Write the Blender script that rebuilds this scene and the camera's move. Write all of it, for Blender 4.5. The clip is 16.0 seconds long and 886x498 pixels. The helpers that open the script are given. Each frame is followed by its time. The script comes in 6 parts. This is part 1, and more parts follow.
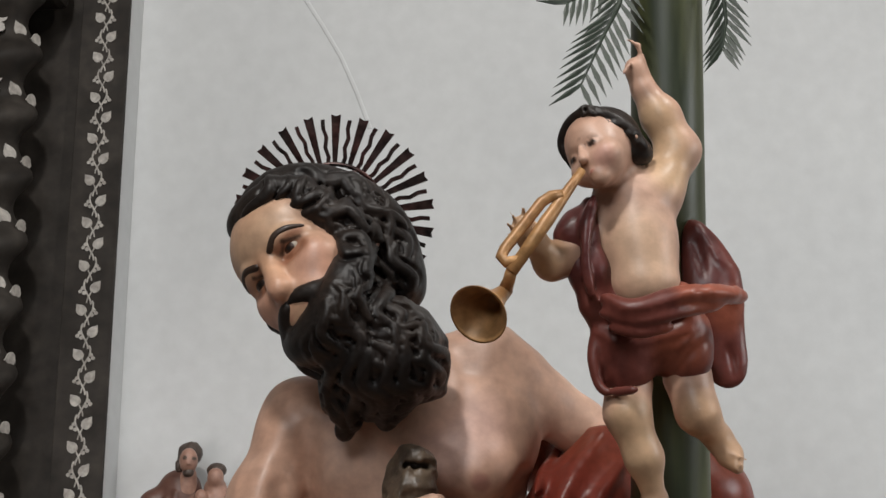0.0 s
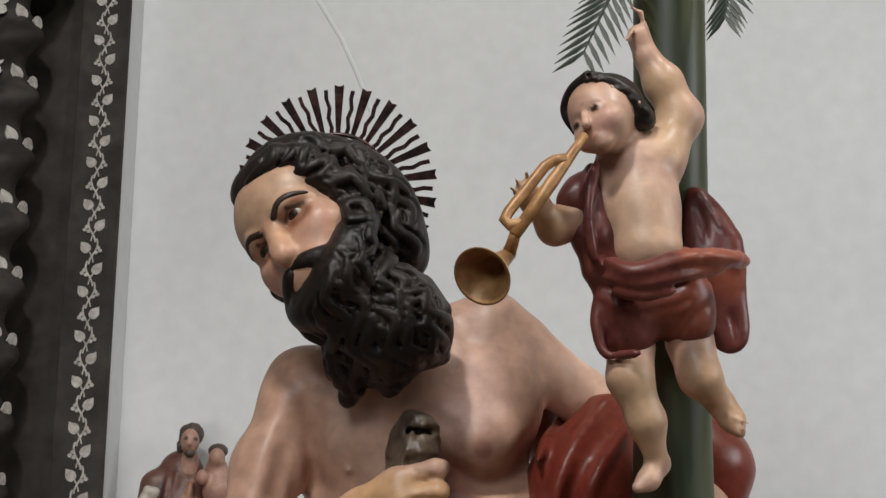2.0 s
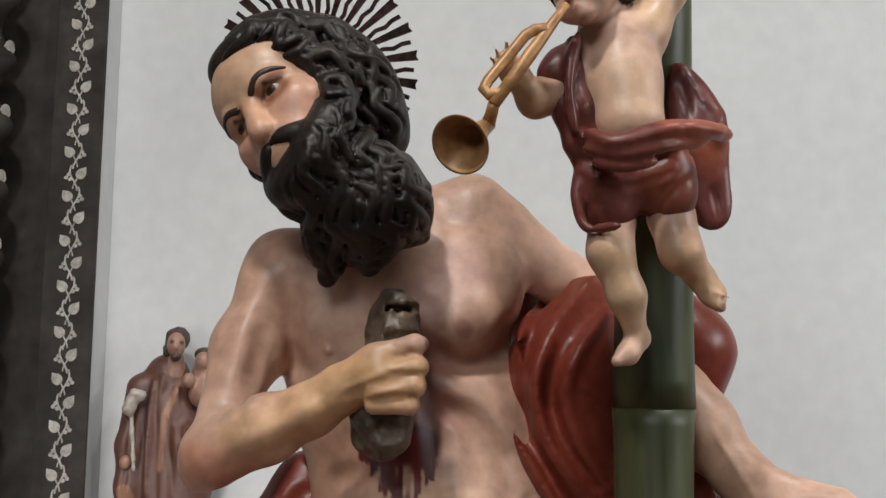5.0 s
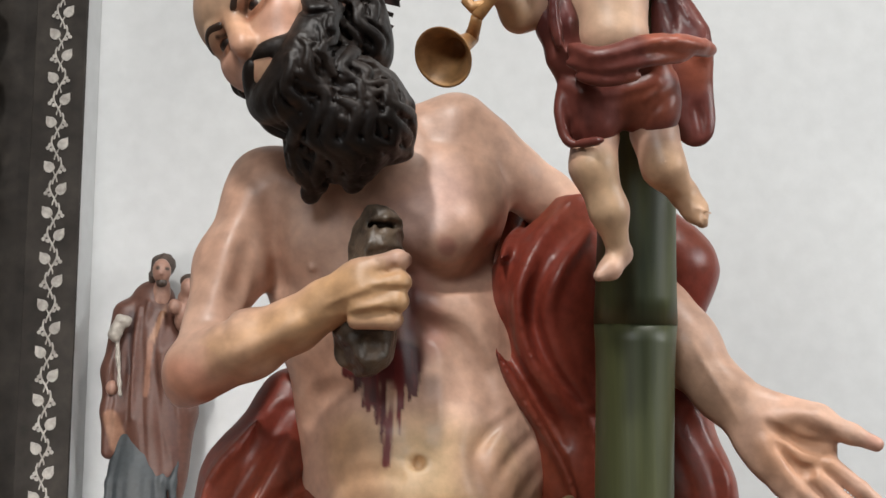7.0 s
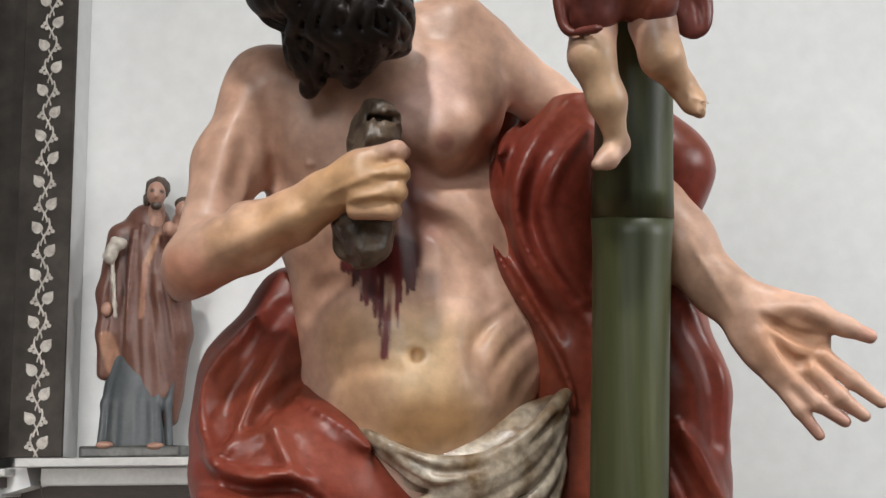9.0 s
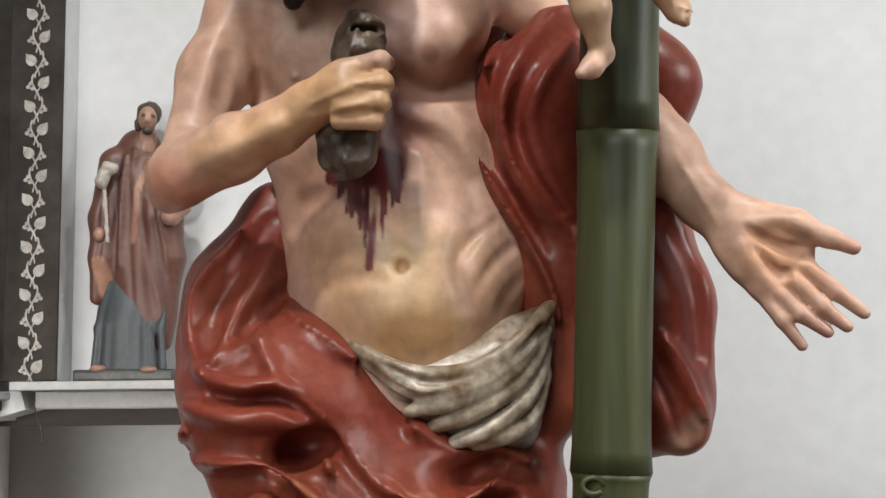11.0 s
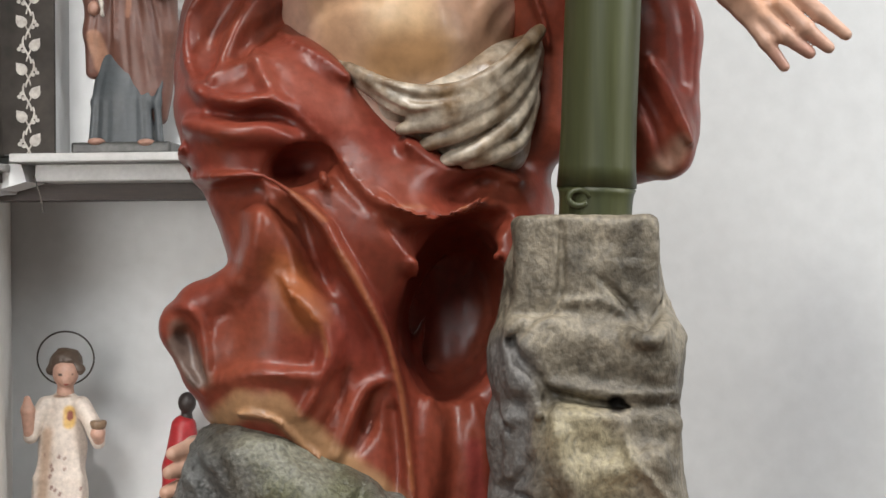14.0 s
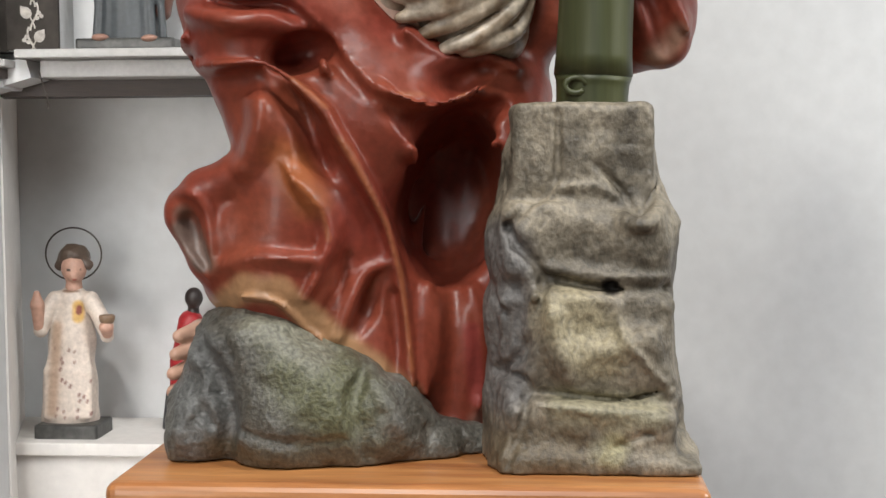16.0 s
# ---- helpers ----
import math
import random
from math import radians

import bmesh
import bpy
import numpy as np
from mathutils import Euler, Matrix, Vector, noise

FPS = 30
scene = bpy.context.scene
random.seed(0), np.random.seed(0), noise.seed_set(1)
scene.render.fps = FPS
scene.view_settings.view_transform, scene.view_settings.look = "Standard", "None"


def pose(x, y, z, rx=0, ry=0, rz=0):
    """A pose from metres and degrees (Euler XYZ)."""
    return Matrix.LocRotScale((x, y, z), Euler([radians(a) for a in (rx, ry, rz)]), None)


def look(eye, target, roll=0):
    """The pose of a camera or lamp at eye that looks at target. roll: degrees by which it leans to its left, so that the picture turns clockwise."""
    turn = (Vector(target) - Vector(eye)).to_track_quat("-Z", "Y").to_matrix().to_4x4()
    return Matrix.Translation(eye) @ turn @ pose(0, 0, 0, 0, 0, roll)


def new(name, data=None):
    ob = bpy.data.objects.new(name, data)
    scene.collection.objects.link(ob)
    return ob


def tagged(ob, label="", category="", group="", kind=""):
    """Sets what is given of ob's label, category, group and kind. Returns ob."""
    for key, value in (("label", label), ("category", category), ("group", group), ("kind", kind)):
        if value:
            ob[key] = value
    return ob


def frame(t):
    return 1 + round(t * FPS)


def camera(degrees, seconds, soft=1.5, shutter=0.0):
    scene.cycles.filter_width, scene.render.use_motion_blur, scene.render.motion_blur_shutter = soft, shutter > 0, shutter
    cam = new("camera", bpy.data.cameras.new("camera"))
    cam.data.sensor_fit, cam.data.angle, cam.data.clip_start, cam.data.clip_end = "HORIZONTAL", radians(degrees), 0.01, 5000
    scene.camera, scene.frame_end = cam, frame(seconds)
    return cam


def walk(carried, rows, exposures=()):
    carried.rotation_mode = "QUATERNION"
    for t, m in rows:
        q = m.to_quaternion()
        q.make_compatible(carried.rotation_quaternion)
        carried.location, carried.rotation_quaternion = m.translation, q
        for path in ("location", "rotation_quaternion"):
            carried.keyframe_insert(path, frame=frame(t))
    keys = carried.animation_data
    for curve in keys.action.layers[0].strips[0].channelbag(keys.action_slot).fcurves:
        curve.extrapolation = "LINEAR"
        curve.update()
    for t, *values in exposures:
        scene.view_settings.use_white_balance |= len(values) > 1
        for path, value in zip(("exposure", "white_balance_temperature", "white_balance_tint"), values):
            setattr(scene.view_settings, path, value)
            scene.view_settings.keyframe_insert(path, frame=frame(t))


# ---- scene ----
cam = camera(36.36, 16.0)
PATH = [
    (0, (0.1455, -1.5628, 0.7703), (-0.0353, 0.3497, 1.3267), -0.61),
    (0.5, (0.1468, -1.5647, 0.7638), (-0.0351, 0.3474, 1.3210), -0.58),
    (1, (0.1397, -1.5680, 0.7520), (-0.0400, 0.3438, 1.3113), -0.51),
    (1.5, (0.1399, -1.5618, 0.7366), (-0.0397, 0.3499, 1.2963), -0.58),
    (2, (0.1392, -1.5586, 0.7330), (-0.0394, 0.3546, 1.2881), -0.58),
    (2.5, (0.1372, -1.5515, 0.7244), (-0.0408, 0.3633, 1.2737), -0.56),
    (3, (0.1347, -1.5518, 0.7189), (-0.0407, 0.3662, 1.2578), -0.58),
    (3.5, (0.1386, -1.5488, 0.7069), (-0.0366, 0.3718, 1.2364), -0.60),
    (4, (0.1431, -1.5423, 0.6961), (-0.0312, 0.3837, 1.2061), -0.62),
    (4.5, (0.1530, -1.5348, 0.6847), (-0.0224, 0.3966, 1.1739), -0.59),
    (5, (0.1527, -1.5242, 0.6719), (-0.0216, 0.4136, 1.1352), -0.57),
    (7.5, (0.1586, -1.5161, 0.6250), (0.0019, 0.4442, 0.9889), -0.52),
    (8, (0.1570, -1.5116, 0.5950), (0.0023, 0.4506, 0.9497), -0.51),
    (8.5, (0.1508, -1.5164, 0.5836), (0.0002, 0.4495, 0.9191), -0.52),
    (9, (0.1474, -1.5147, 0.5703), (0.0015, 0.4547, 0.8865), -0.51),
    (11.5, (0.1726, -1.5061, 0.5219), (0.0231, 0.4776, 0.7282), -0.52),
    (12, (0.1774, -1.4991, 0.4974), (0.0281, 0.4870, 0.6789), -0.50),
    (12.5, (0.1767, -1.5013, 0.4561), (0.0282, 0.4872, 0.6100), -0.46),
    (13, (0.1701, -1.5159, 0.4171), (0.0278, 0.4755, 0.5347), -0.36),
    (13.5, (0.1717, -1.5237, 0.3907), (0.0296, 0.4703, 0.4526), -0.47),
    (14, (0.1693, -1.5480, 0.3877), (0.0270, 0.4469, 0.3886), -0.40),
    (14.5, (0.1676, -1.5606, 0.3770), (0.0257, 0.4339, 0.3312), -0.45),
    (15, (0.1777, -1.5698, 0.3746), (0.0300, 0.4228, 0.2860), -0.43),
    (15.5, (0.1735, -1.5804, 0.3697), (0.0250, 0.4108, 0.2556), -0.43),
    (16, (0.1807, -1.5814, 0.3637), (0.0284, 0.4081, 0.2275), -0.37),
]
EXPOSURES = [(0, -0.62), (3.5, -0.63), (5, -0.5), (7.5, -0.12), (9, -0.15), (12, -0.02), (14.5, 0.12), (16, 0.14)]
walk(cam, [(t, look(eye, target, roll)) for t, eye, target, roll in PATH], EXPOSURES)

# ---- light ----
world = bpy.data.worlds.new("church_air")
scene.world = world
world.use_nodes = True
world.node_tree.nodes["Background"].inputs[0].default_value = (0.9, 0.95, 1.0, 1)
world.node_tree.nodes["Background"].inputs[1].default_value = 0.3


def lamp(name, eye, target, size, power, color, spread=180):
    data = bpy.data.lights.new(name, "AREA")
    data.shape, data.size, data.energy, data.color = "DISK", size, power, color
    ob = new(name, data)
    data.spread = radians(spread)
    ob.matrix_world = look(eye, target)
    return ob


lamp("key_lamp", (-0.45, -2.05, 3.65), (0, 0, 0.9), 0.30, 88, (1.0, 0.97, 0.93))
lamp("side_lamp", (1.4, -0.8, 3.4), (0, 0.1, 0.8), 0.15, 42, (1.0, 0.97, 0.93))
# added soft fill from the front; no lamp is known there
lamp("front_fill", (-0.6, -4.5, 3.0), (0, 0.6, 0.5), 1.6, 92, (0.95, 0.98, 1.0))
# made-up wash that brightens the right part of the back wall
lamp("wall_fill", (2.9, -0.7, 1.7), (0.6, 1.3, 0.0), 1.1, 26, (0.97, 0.99, 1.0), 110)
# invented low source with narrow spread, only to lift the niche
lamp("niche_fill", (-1.5, -1.7, 0.25), (-0.80, 1.7, 0.18), 1.5, 6, (1.0, 0.96, 0.92), 50)

# ---- materials ----


def material(name, color, rough=0.6, metal=0.0, vary=0.25, scale=12.0, bump=0.2, fine=90.0, second=None, amount=0.5,
             stretch=(1, 1, 1), painted=False, coat=0.0, spec=0.5):
    m = bpy.data.materials.new(name)
    m.use_nodes = True
    t = m.node_tree
    n, lk = t.nodes, t.links
    b = n["Principled BSDF"]
    b.inputs["Metallic"].default_value = metal
    b.inputs["Coat Weight"].default_value = coat
    b.inputs["Coat Roughness"].default_value = 0.25
    b.inputs["Specular IOR Level"].default_value = spec
    co = n.new("ShaderNodeTexCoord")
    mp = n.new("ShaderNodeMapping")
    mp.inputs["Scale"].default_value = stretch
    lk.new(co.outputs["Object"], mp.inputs["Vector"])
    big = n.new("ShaderNodeTexNoise")
    big.inputs["Scale"].default_value, big.inputs["Detail"].default_value = scale, 6
    small = n.new("ShaderNodeTexNoise")
    small.inputs["Scale"].default_value, small.inputs["Detail"].default_value = fine, 5
    lk.new(mp.outputs[0], big.inputs["Vector"])
    lk.new(mp.outputs[0], small.inputs["Vector"])
    ramp = n.new("ShaderNodeMapRange")
    ramp.inputs["From Min"].default_value, ramp.inputs["From Max"].default_value = 0.38, 0.64
    lk.new(big.outputs[0], ramp.inputs["Value"])
    fac = n.new("ShaderNodeMath")
    fac.operation = "MULTIPLY"
    fac.inputs[1].default_value = amount
    lk.new(ramp.outputs[0], fac.inputs[0])
    mix = n.new("ShaderNodeMix")
    mix.data_type = "RGBA"
    other = second or tuple(c * 0.72 for c in color)
    mix.inputs["A"].default_value = (*color, 1)
    mix.inputs["B"].default_value = (*other, 1)
    lk.new(fac.outputs[0], mix.inputs["Factor"])
    last = mix.outputs["Result"]
    if painted:
        at = n.new("ShaderNodeAttribute")
        at.attribute_name = "paint_and_shade"
        over = n.new("ShaderNodeMix")
        over.data_type = "RGBA"
        lk.new(at.outputs["Alpha"], over.inputs["Factor"])
        lk.new(last, over.inputs["A"])
        lk.new(at.outputs["Color"], over.inputs["B"])
        last = over.outputs["Result"]
    grain = n.new("ShaderNodeMapRange")
    grain.inputs["From Min"].default_value, grain.inputs["From Max"].default_value = 0.3, 0.7
    grain.inputs["To Min"].default_value, grain.inputs["To Max"].default_value = 1 - vary, 1 + vary * 0.5
    lk.new(small.outputs[0], grain.inputs["Value"])
    mul = n.new("ShaderNodeMix")
    mul.data_type, mul.blend_type = "RGBA", "MULTIPLY"
    mul.inputs["Factor"].default_value = 1.0
    lk.new(last, mul.inputs["A"])
    lk.new(grain.outputs[0], mul.inputs["B"])
    lk.new(mul.outputs["Result"], b.inputs["Base Color"])
    rr = n.new("ShaderNodeMapRange")
    rr.inputs["To Min"].default_value, rr.inputs["To Max"].default_value = max(rough - 0.12, 0.05), min(rough + 0.12, 1)
    lk.new(small.outputs[0], rr.inputs["Value"])
    lk.new(rr.outputs[0], b.inputs["Roughness"])
    if bump:
        bp = n.new("ShaderNodeBump")
        bp.inputs["Strength"].default_value, bp.inputs["Distance"].default_value = bump, 0.004
        add = n.new("ShaderNodeMath")
        add.operation = "ADD"
        lk.new(big.outputs[0], add.inputs[0])
        lk.new(small.outputs[0], add.inputs[1])
        lk.new(add.outputs[0], bp.inputs["Height"])
        lk.new(bp.outputs[0], b.inputs["Normal"])
    return m


SKIN = material("painted_skin", (0.60, 0.375, 0.275), 0.45, vary=0.20, scale=9, second=(0.50, 0.27, 0.18), amount=0.5, bump=0.22, fine=48, painted=True, coat=0.05)
ROBE = material("red_painted_robe", (0.205, 0.036, 0.022), 0.38, spec=0.42, vary=0.20, scale=5, second=(0.235, 0.062, 0.030), amount=0.7, bump=0.14, fine=90, painted=True)
CLOTH = material("ivory_painted_cloth", (0.58, 0.50, 0.39), 0.36, vary=0.4, scale=22, second=(0.19, 0.115, 0.055), amount=0.95, bump=0.35, fine=80, coat=0.2)
HAIR = material("dark_painted_hair", (0.013, 0.010, 0.009), 0.46, spec=0.34, vary=0.4, scale=14, second=(0.032, 0.020, 0.014), amount=0.6, bump=0.2, fine=120, painted=True)
ROCK = material("painted_rock", (0.145, 0.14, 0.12), 0.42, vary=0.55, scale=15, second=(0.06, 0.052, 0.038), amount=0.95, bump=0.6, fine=190, painted=True)
STUMP = material("carved_stump", (0.29, 0.25, 0.185), 0.5, vary=0.45, scale=18, second=(0.085, 0.072, 0.053), amount=0.9, bump=0.65, fine=130, stretch=(1.1, 1.1, 0.85), painted=True)
TRUNK = material("green_painted_trunk", (0.072, 0.078, 0.028), 0.45, vary=0.22, scale=3, second=(0.028, 0.038, 0.020), amount=0.95, bump=0.06, fine=14, stretch=(8, 8, 0.3))
FROND = material("dark_frond", (0.018, 0.032, 0.016), 0.5, vary=0.4, bump=0.1)
HORN = material("gilded_trumpet", (0.50, 0.27, 0.11), 0.42, metal=0.15, vary=0.3, scale=20, second=(0.30, 0.14, 0.055), amount=0.7, bump=0.12)
BRONZE = material("tarnished_halo_metal", (0.05, 0.04, 0.037), 0.32, metal=0.8, vary=0.5, scale=22, second=(0.13, 0.05, 0.045), amount=0.7, bump=0.2)
STONE = material("brown_stone", (0.15, 0.105, 0.07), 0.42, vary=0.4, scale=26, second=(0.05, 0.036, 0.026), amount=0.8, bump=0.5, fine=90)
PINE = material("varnished_pine", (0.56, 0.25, 0.085), 0.36, vary=0.22, scale=4, second=(0.33, 0.11, 0.033), amount=0.85, bump=0.05, fine=24, stretch=(0.6, 8, 8), coat=0.3)
PLASTER = material("white_plaster", (0.60, 0.61, 0.61), 0.85, vary=0.05, scale=2.2, second=(0.535, 0.545, 0.55), amount=0.55, bump=0.10, fine=26)
NICHE = material("niche_plaster", (0.74, 0.72, 0.69), 0.8, vary=0.06, scale=3, second=(0.66, 0.63, 0.60), amount=0.5, bump=0.12, fine=40)
MARBLE = material("grey_shelf_paint", (0.43, 0.43, 0.42), 0.5, vary=0.1, scale=9, second=(0.34, 0.33, 0.32), amount=0.6, bump=0.1)
BROWN = material("marbled_brown_pilaster", (0.044, 0.037, 0.031), 0.65, spec=0.25, vary=0.35, scale=9, second=(0.019, 0.015, 0.012), amount=0.85, bump=0.1, fine=35)
LINTEL = material("dark_wood_lintel", (0.045, 0.031, 0.025), 0.6, vary=0.3, scale=8, stretch=(0.3, 4, 4))
LEAF = material("silvered_leaf_paint", (0.47, 0.44, 0.40), 0.5, vary=0.35, scale=30, second=(0.30, 0.27, 0.24), amount=0.7, bump=0.2)
PALE = material("grey_trim", (0.40, 0.38, 0.36), 0.6, vary=0.2, scale=10)
# unseen walls, ceiling and floor: tones set low to hold back bounced light
NAVE = material("unseen_dark_wall", (0.23, 0.22, 0.205), 0.9, vary=0.2, scale=2)
FLOORM = material("terracotta_floor", (0.17, 0.11, 0.08), 0.5, vary=0.2, scale=3)
BLACKB = material("black_base_paint", (0.035, 0.035, 0.033), 0.4, vary=0.4, scale=25, second=(0.10, 0.10, 0.09), amount=0.6, bump=0.2)
FIGURE = material("painted_plaster_figure", (0.4, 0.3, 0.22), 0.45, vary=0.2, scale=30, amount=0.3, bump=0.08, painted=True)
WIRE = material("dark_wire", (0.08, 0.07, 0.06), 0.4, metal=0.8)

# ---- carving tools ----


class Clay:
    """A block of space in which round forms are merged softly; its surface becomes a mesh."""

    def __init__(self, lo, hi, h):
        self.lo, self.h = np.array(lo, float), h
        self.n = np.ceil((np.array(hi) - self.lo) / h).astype(int) + 1
        self.d, self.kept = np.full(self.n, 0.3, np.float32), None

    def _box(self, lo, hi):
        a = np.clip(np.floor((lo - self.lo) / self.h).astype(int), 0, self.n)
        b = np.clip(np.ceil((hi - self.lo) / self.h).astype(int) + 1, 0, self.n)
        if (b <= a).any():
            return None, None
        grid = [(self.lo[i] + self.h * np.arange(a[i], b[i])).astype(np.float32) for i in range(3)]
        return tuple(slice(a[i], b[i]) for i in range(3)), (grid[0][:, None, None], grid[1][None, :, None], grid[2][None, None, :])

    def _merge(self, s, f, k, cut):
        d = self.d[s]
        if cut:
            f = -f
            m = np.maximum(k - np.abs(d - f), 0) / k
            self.d[s] = np.maximum(d, f) + m * m * k * 0.25
        else:
            m = np.maximum(k - np.abs(d - f), 0) / k
            self.d[s] = np.minimum(d, f) - m * m * k * 0.25

    def tube(self, *pts, k=0.012, q=1.0, cut=False):
        """A round rod through points (x, y, z, radius); q flattens it front to back."""
        for a, b in zip(pts, pts[1:]):
            a, b = np.array(a, float), np.array(b, float)
            r = max(a[3], b[3]) + k + 3 * self.h
            s, g = self._box(np.minimum(a[:3], b[:3]) - r, np.maximum(a[:3], b[:3]) + r)
            if s is None:
                continue
            ab = b[:3] - a[:3]
            ab[1] /= q
            px, py, pz = g[0] - a[0], (g[1] - a[1]) / q, g[2] - a[2]
            u = np.clip((px * ab[0] + py * ab[1] + pz * ab[2]) / max(ab @ ab, 1e-9), 0, 1)
            f = np.sqrt((px - u * ab[0]) ** 2 + (py - u * ab[1]) ** 2 + (pz - u * ab[2]) ** 2) - (a[3] + u * (b[3] - a[3]))
            self._merge(s, (f * min(q, 1)).astype(np.float32) if q < 1 else f.astype(np.float32), k, cut)
        return self

    def curve(self, *pts, k=0.01, q=1.0, cut=False, steps=6):
        """A rod along a smooth curve through the points."""
        p = [np.array(v, float) for v in pts]
        p = [2 * p[0] - p[1], *p, 2 * p[-1] - p[-2]]
        out = []
        for i in range(1, len(p) - 2):
            for s in range(steps):
                u = s / steps
                v = 0.5 * (2 * p[i] + (p[i + 1] - p[i - 1]) * u + (2 * p[i - 1] - 5 * p[i] + 4 * p[i + 1] - p[i + 2]) * u * u
                           + (3 * p[i] - p[i - 1] - 3 * p[i + 1] + p[i + 2]) * u ** 3)
                v[3] = max(v[3], 0.0005)
                out.append(v)
        out.append(p[-2])
        return self.tube(*out, k=k, q=q, cut=cut)

    def ridge(self, *pts, lean=1.0, sharp=True, steps=5, dy=0.45, pool=None):
        """A crest (or, with a negative height, a hollow) carved along a smooth line over the surface: points are
        (x, y, z, width, height). sharp: with a pointed profile; lean: how much wider it is to the left of its way."""
        p = [np.array(v, float) for v in pts]
        p = [2 * p[0] - p[1], *p, 2 * p[-1] - p[-2]]
        line = []
        for i in range(1, len(p) - 2):
            for j in range(steps):
                u = j / steps
                line.append(0.5 * (2 * p[i] + (p[i + 1] - p[i - 1]) * u + (2 * p[i - 1] - 5 * p[i] + 4 * p[i + 1] - p[i + 2]) * u * u
                                   + (3 * p[i] - p[i - 1] - 3 * p[i + 1] + p[i + 2]) * u ** 3))
        line.append(p[-2])
        line = np.array(line)
        line[:, 3] = np.maximum(line[:, 3], self.h)
        far = line[:, 3].max() * max(lean, 1)
        pad = np.array((far, far / dy, far)) + self.h
        s, g = self._box(line[:, :3].min(0) - pad, line[:, :3].max(0) + pad)
        if s is None:
            return self
        low = [v.start for v in s]
        lift = np.zeros([v.stop - v.start for v in s], np.float32)
        for a, b in zip(line, line[1:]):
            s2, g2 = self._box(np.minimum(a[:3], b[:3]) - pad, np.maximum(a[:3], b[:3]) + pad)
            if s2 is None:
                continue
            ab = b[:3] - a[:3]
            px, py, pz = g2[0] - a[0], (g2[1] - a[1]) * dy, g2[2] - a[2]
            u = np.clip((px * ab[0] + py * ab[1] * dy + pz * ab[2]) / max(ab[0] ** 2 + (ab[1] * dy) ** 2 + ab[2] ** 2, 1e-9), 0, 1)
            dist = np.sqrt((px - u * ab[0]) ** 2 + (py - u * ab[1] * dy) ** 2 + (pz - u * ab[2]) ** 2)
            w = a[3] + u * (b[3] - a[3])
            if lean != 1:
                w = w * np.where(px * ab[2] - pz * ab[0] < 0, lean, 1.0)
            q = np.clip(1 - dist / w, 0, 1)
            q = (q * q if sharp else q * q * (3 - 2 * q)) * np.abs(a[4] + u * (b[4] - a[4]))
            t = tuple(slice(v.start - o, v.stop - o) for v, o in zip(s2, low))
            lift[t] = np.maximum(lift[t], q)
        if pool is not None:
            pool[s] = np.maximum(pool[s], lift)
        else:
            self.d[s] -= lift if sum(v[4] for v in pts) > 0 else -lift
        return self

    def ball(self, c, r, turn=(0, 0, 0), k=0.015, cut=False):
        """An ellipsoid at c with three radii, turned by degrees."""
        c, r = np.array(c[:3], float), np.array(r if hasattr(r, "__len__") else (r, r, r), float)
        R = np.array(Euler([radians(v) for v in turn]).to_matrix().transposed())
        m = r.max() + k + 3 * self.h
        s, g = self._box(c - m, c + m)
        if s is None:
            return self
        p = [g[i] - c[i] for i in range(3)]
        q = [(R[i, 0] * p[0] + R[i, 1] * p[1] + R[i, 2] * p[2]) / r[i] for i in range(3)]
        f = (np.sqrt(q[0] ** 2 + q[1] ** 2 + q[2] ** 2) - 1) * r.min()
        self._merge(s, f.astype(np.float32), k, cut)
        return self

    def block(self, c, half, turn=(0, 0, 0), round_=0.01, k=0.01, cut=False):
        c, half = np.array(c[:3], float), np.array(half, float) - round_
        R = np.array(Euler([radians(v) for v in turn]).to_matrix().transposed())
        m = np.linalg.norm(half) + round_ + k + 3 * self.h
        s, g = self._box(c - m, c + m)
        if s is None:
            return self
        p = [g[i] - c[i] for i in range(3)]
        q = [np.abs(R[i, 0] * p[0] + R[i, 1] * p[1] + R[i, 2] * p[2]) - half[i] for i in range(3)]
        f = np.sqrt(sum(np.maximum(v, 0) ** 2 for v in q)) + np.minimum(np.maximum(np.maximum(q[0], q[1]), q[2]), 0) - round_
        self._merge(s, f.astype(np.float32), k, cut)
        return self

    def rough(self, amount, size, ridge=False):
        """Uneven carving all over: smooth random waves added to the field."""
        for n, (a, w) in enumerate(((amount, size), (amount * 0.5, size * 0.45))):
            rng = np.random.RandomState(11 + n)
            cells = np.ceil(self.n * self.h / w).astype(int) + 3
            v = rng.uniform(-1, 1, cells).astype(np.float32)
            idx = [np.arange(self.n[i]) * self.h / w for i in range(3)]
            for i in range(3):
                j = np.floor(idx[i]).astype(int)
                u = (idx[i] - j).astype(np.float32)
                u = u * u * (3 - 2 * u)
                sh = [1, 1, 1]
                sh[i] = -1
                u = u.reshape(sh)
                v = np.take(v, j, axis=i) * (1 - u) + np.take(v, j + 1, axis=i) * u
            self.d += (np.abs(v) * 2 - 1 if ridge else v) * a
        return self

    def freeze(self):
        """Keep the present surface for onto()."""
        self.kept = self.d.copy()
        return self

    def onto(self, p, slope=0.2, proud=0.0):
        """The place straight behind or before p, seen from the front, where the surface lies."""
        field = self.d if self.kept is None else self.kept
        p = np.array(p, float)
        way = np.array(((p[0] - 0.15) / (p[1] + 1.55), 1, slope))
        for s in np.arange(-0.14, 0.16, self.h * 0.5):
            w = p[:3] + s * way
            i = np.round((w - self.lo) / self.h).astype(int)
            if (i >= 0).all() and (i < self.n).all() and field[tuple(i)] < 0:
                return (*(w - proud * way), *p[3:])
        return tuple(p)

    def shrink(self, by):
        self.d += by
        return self

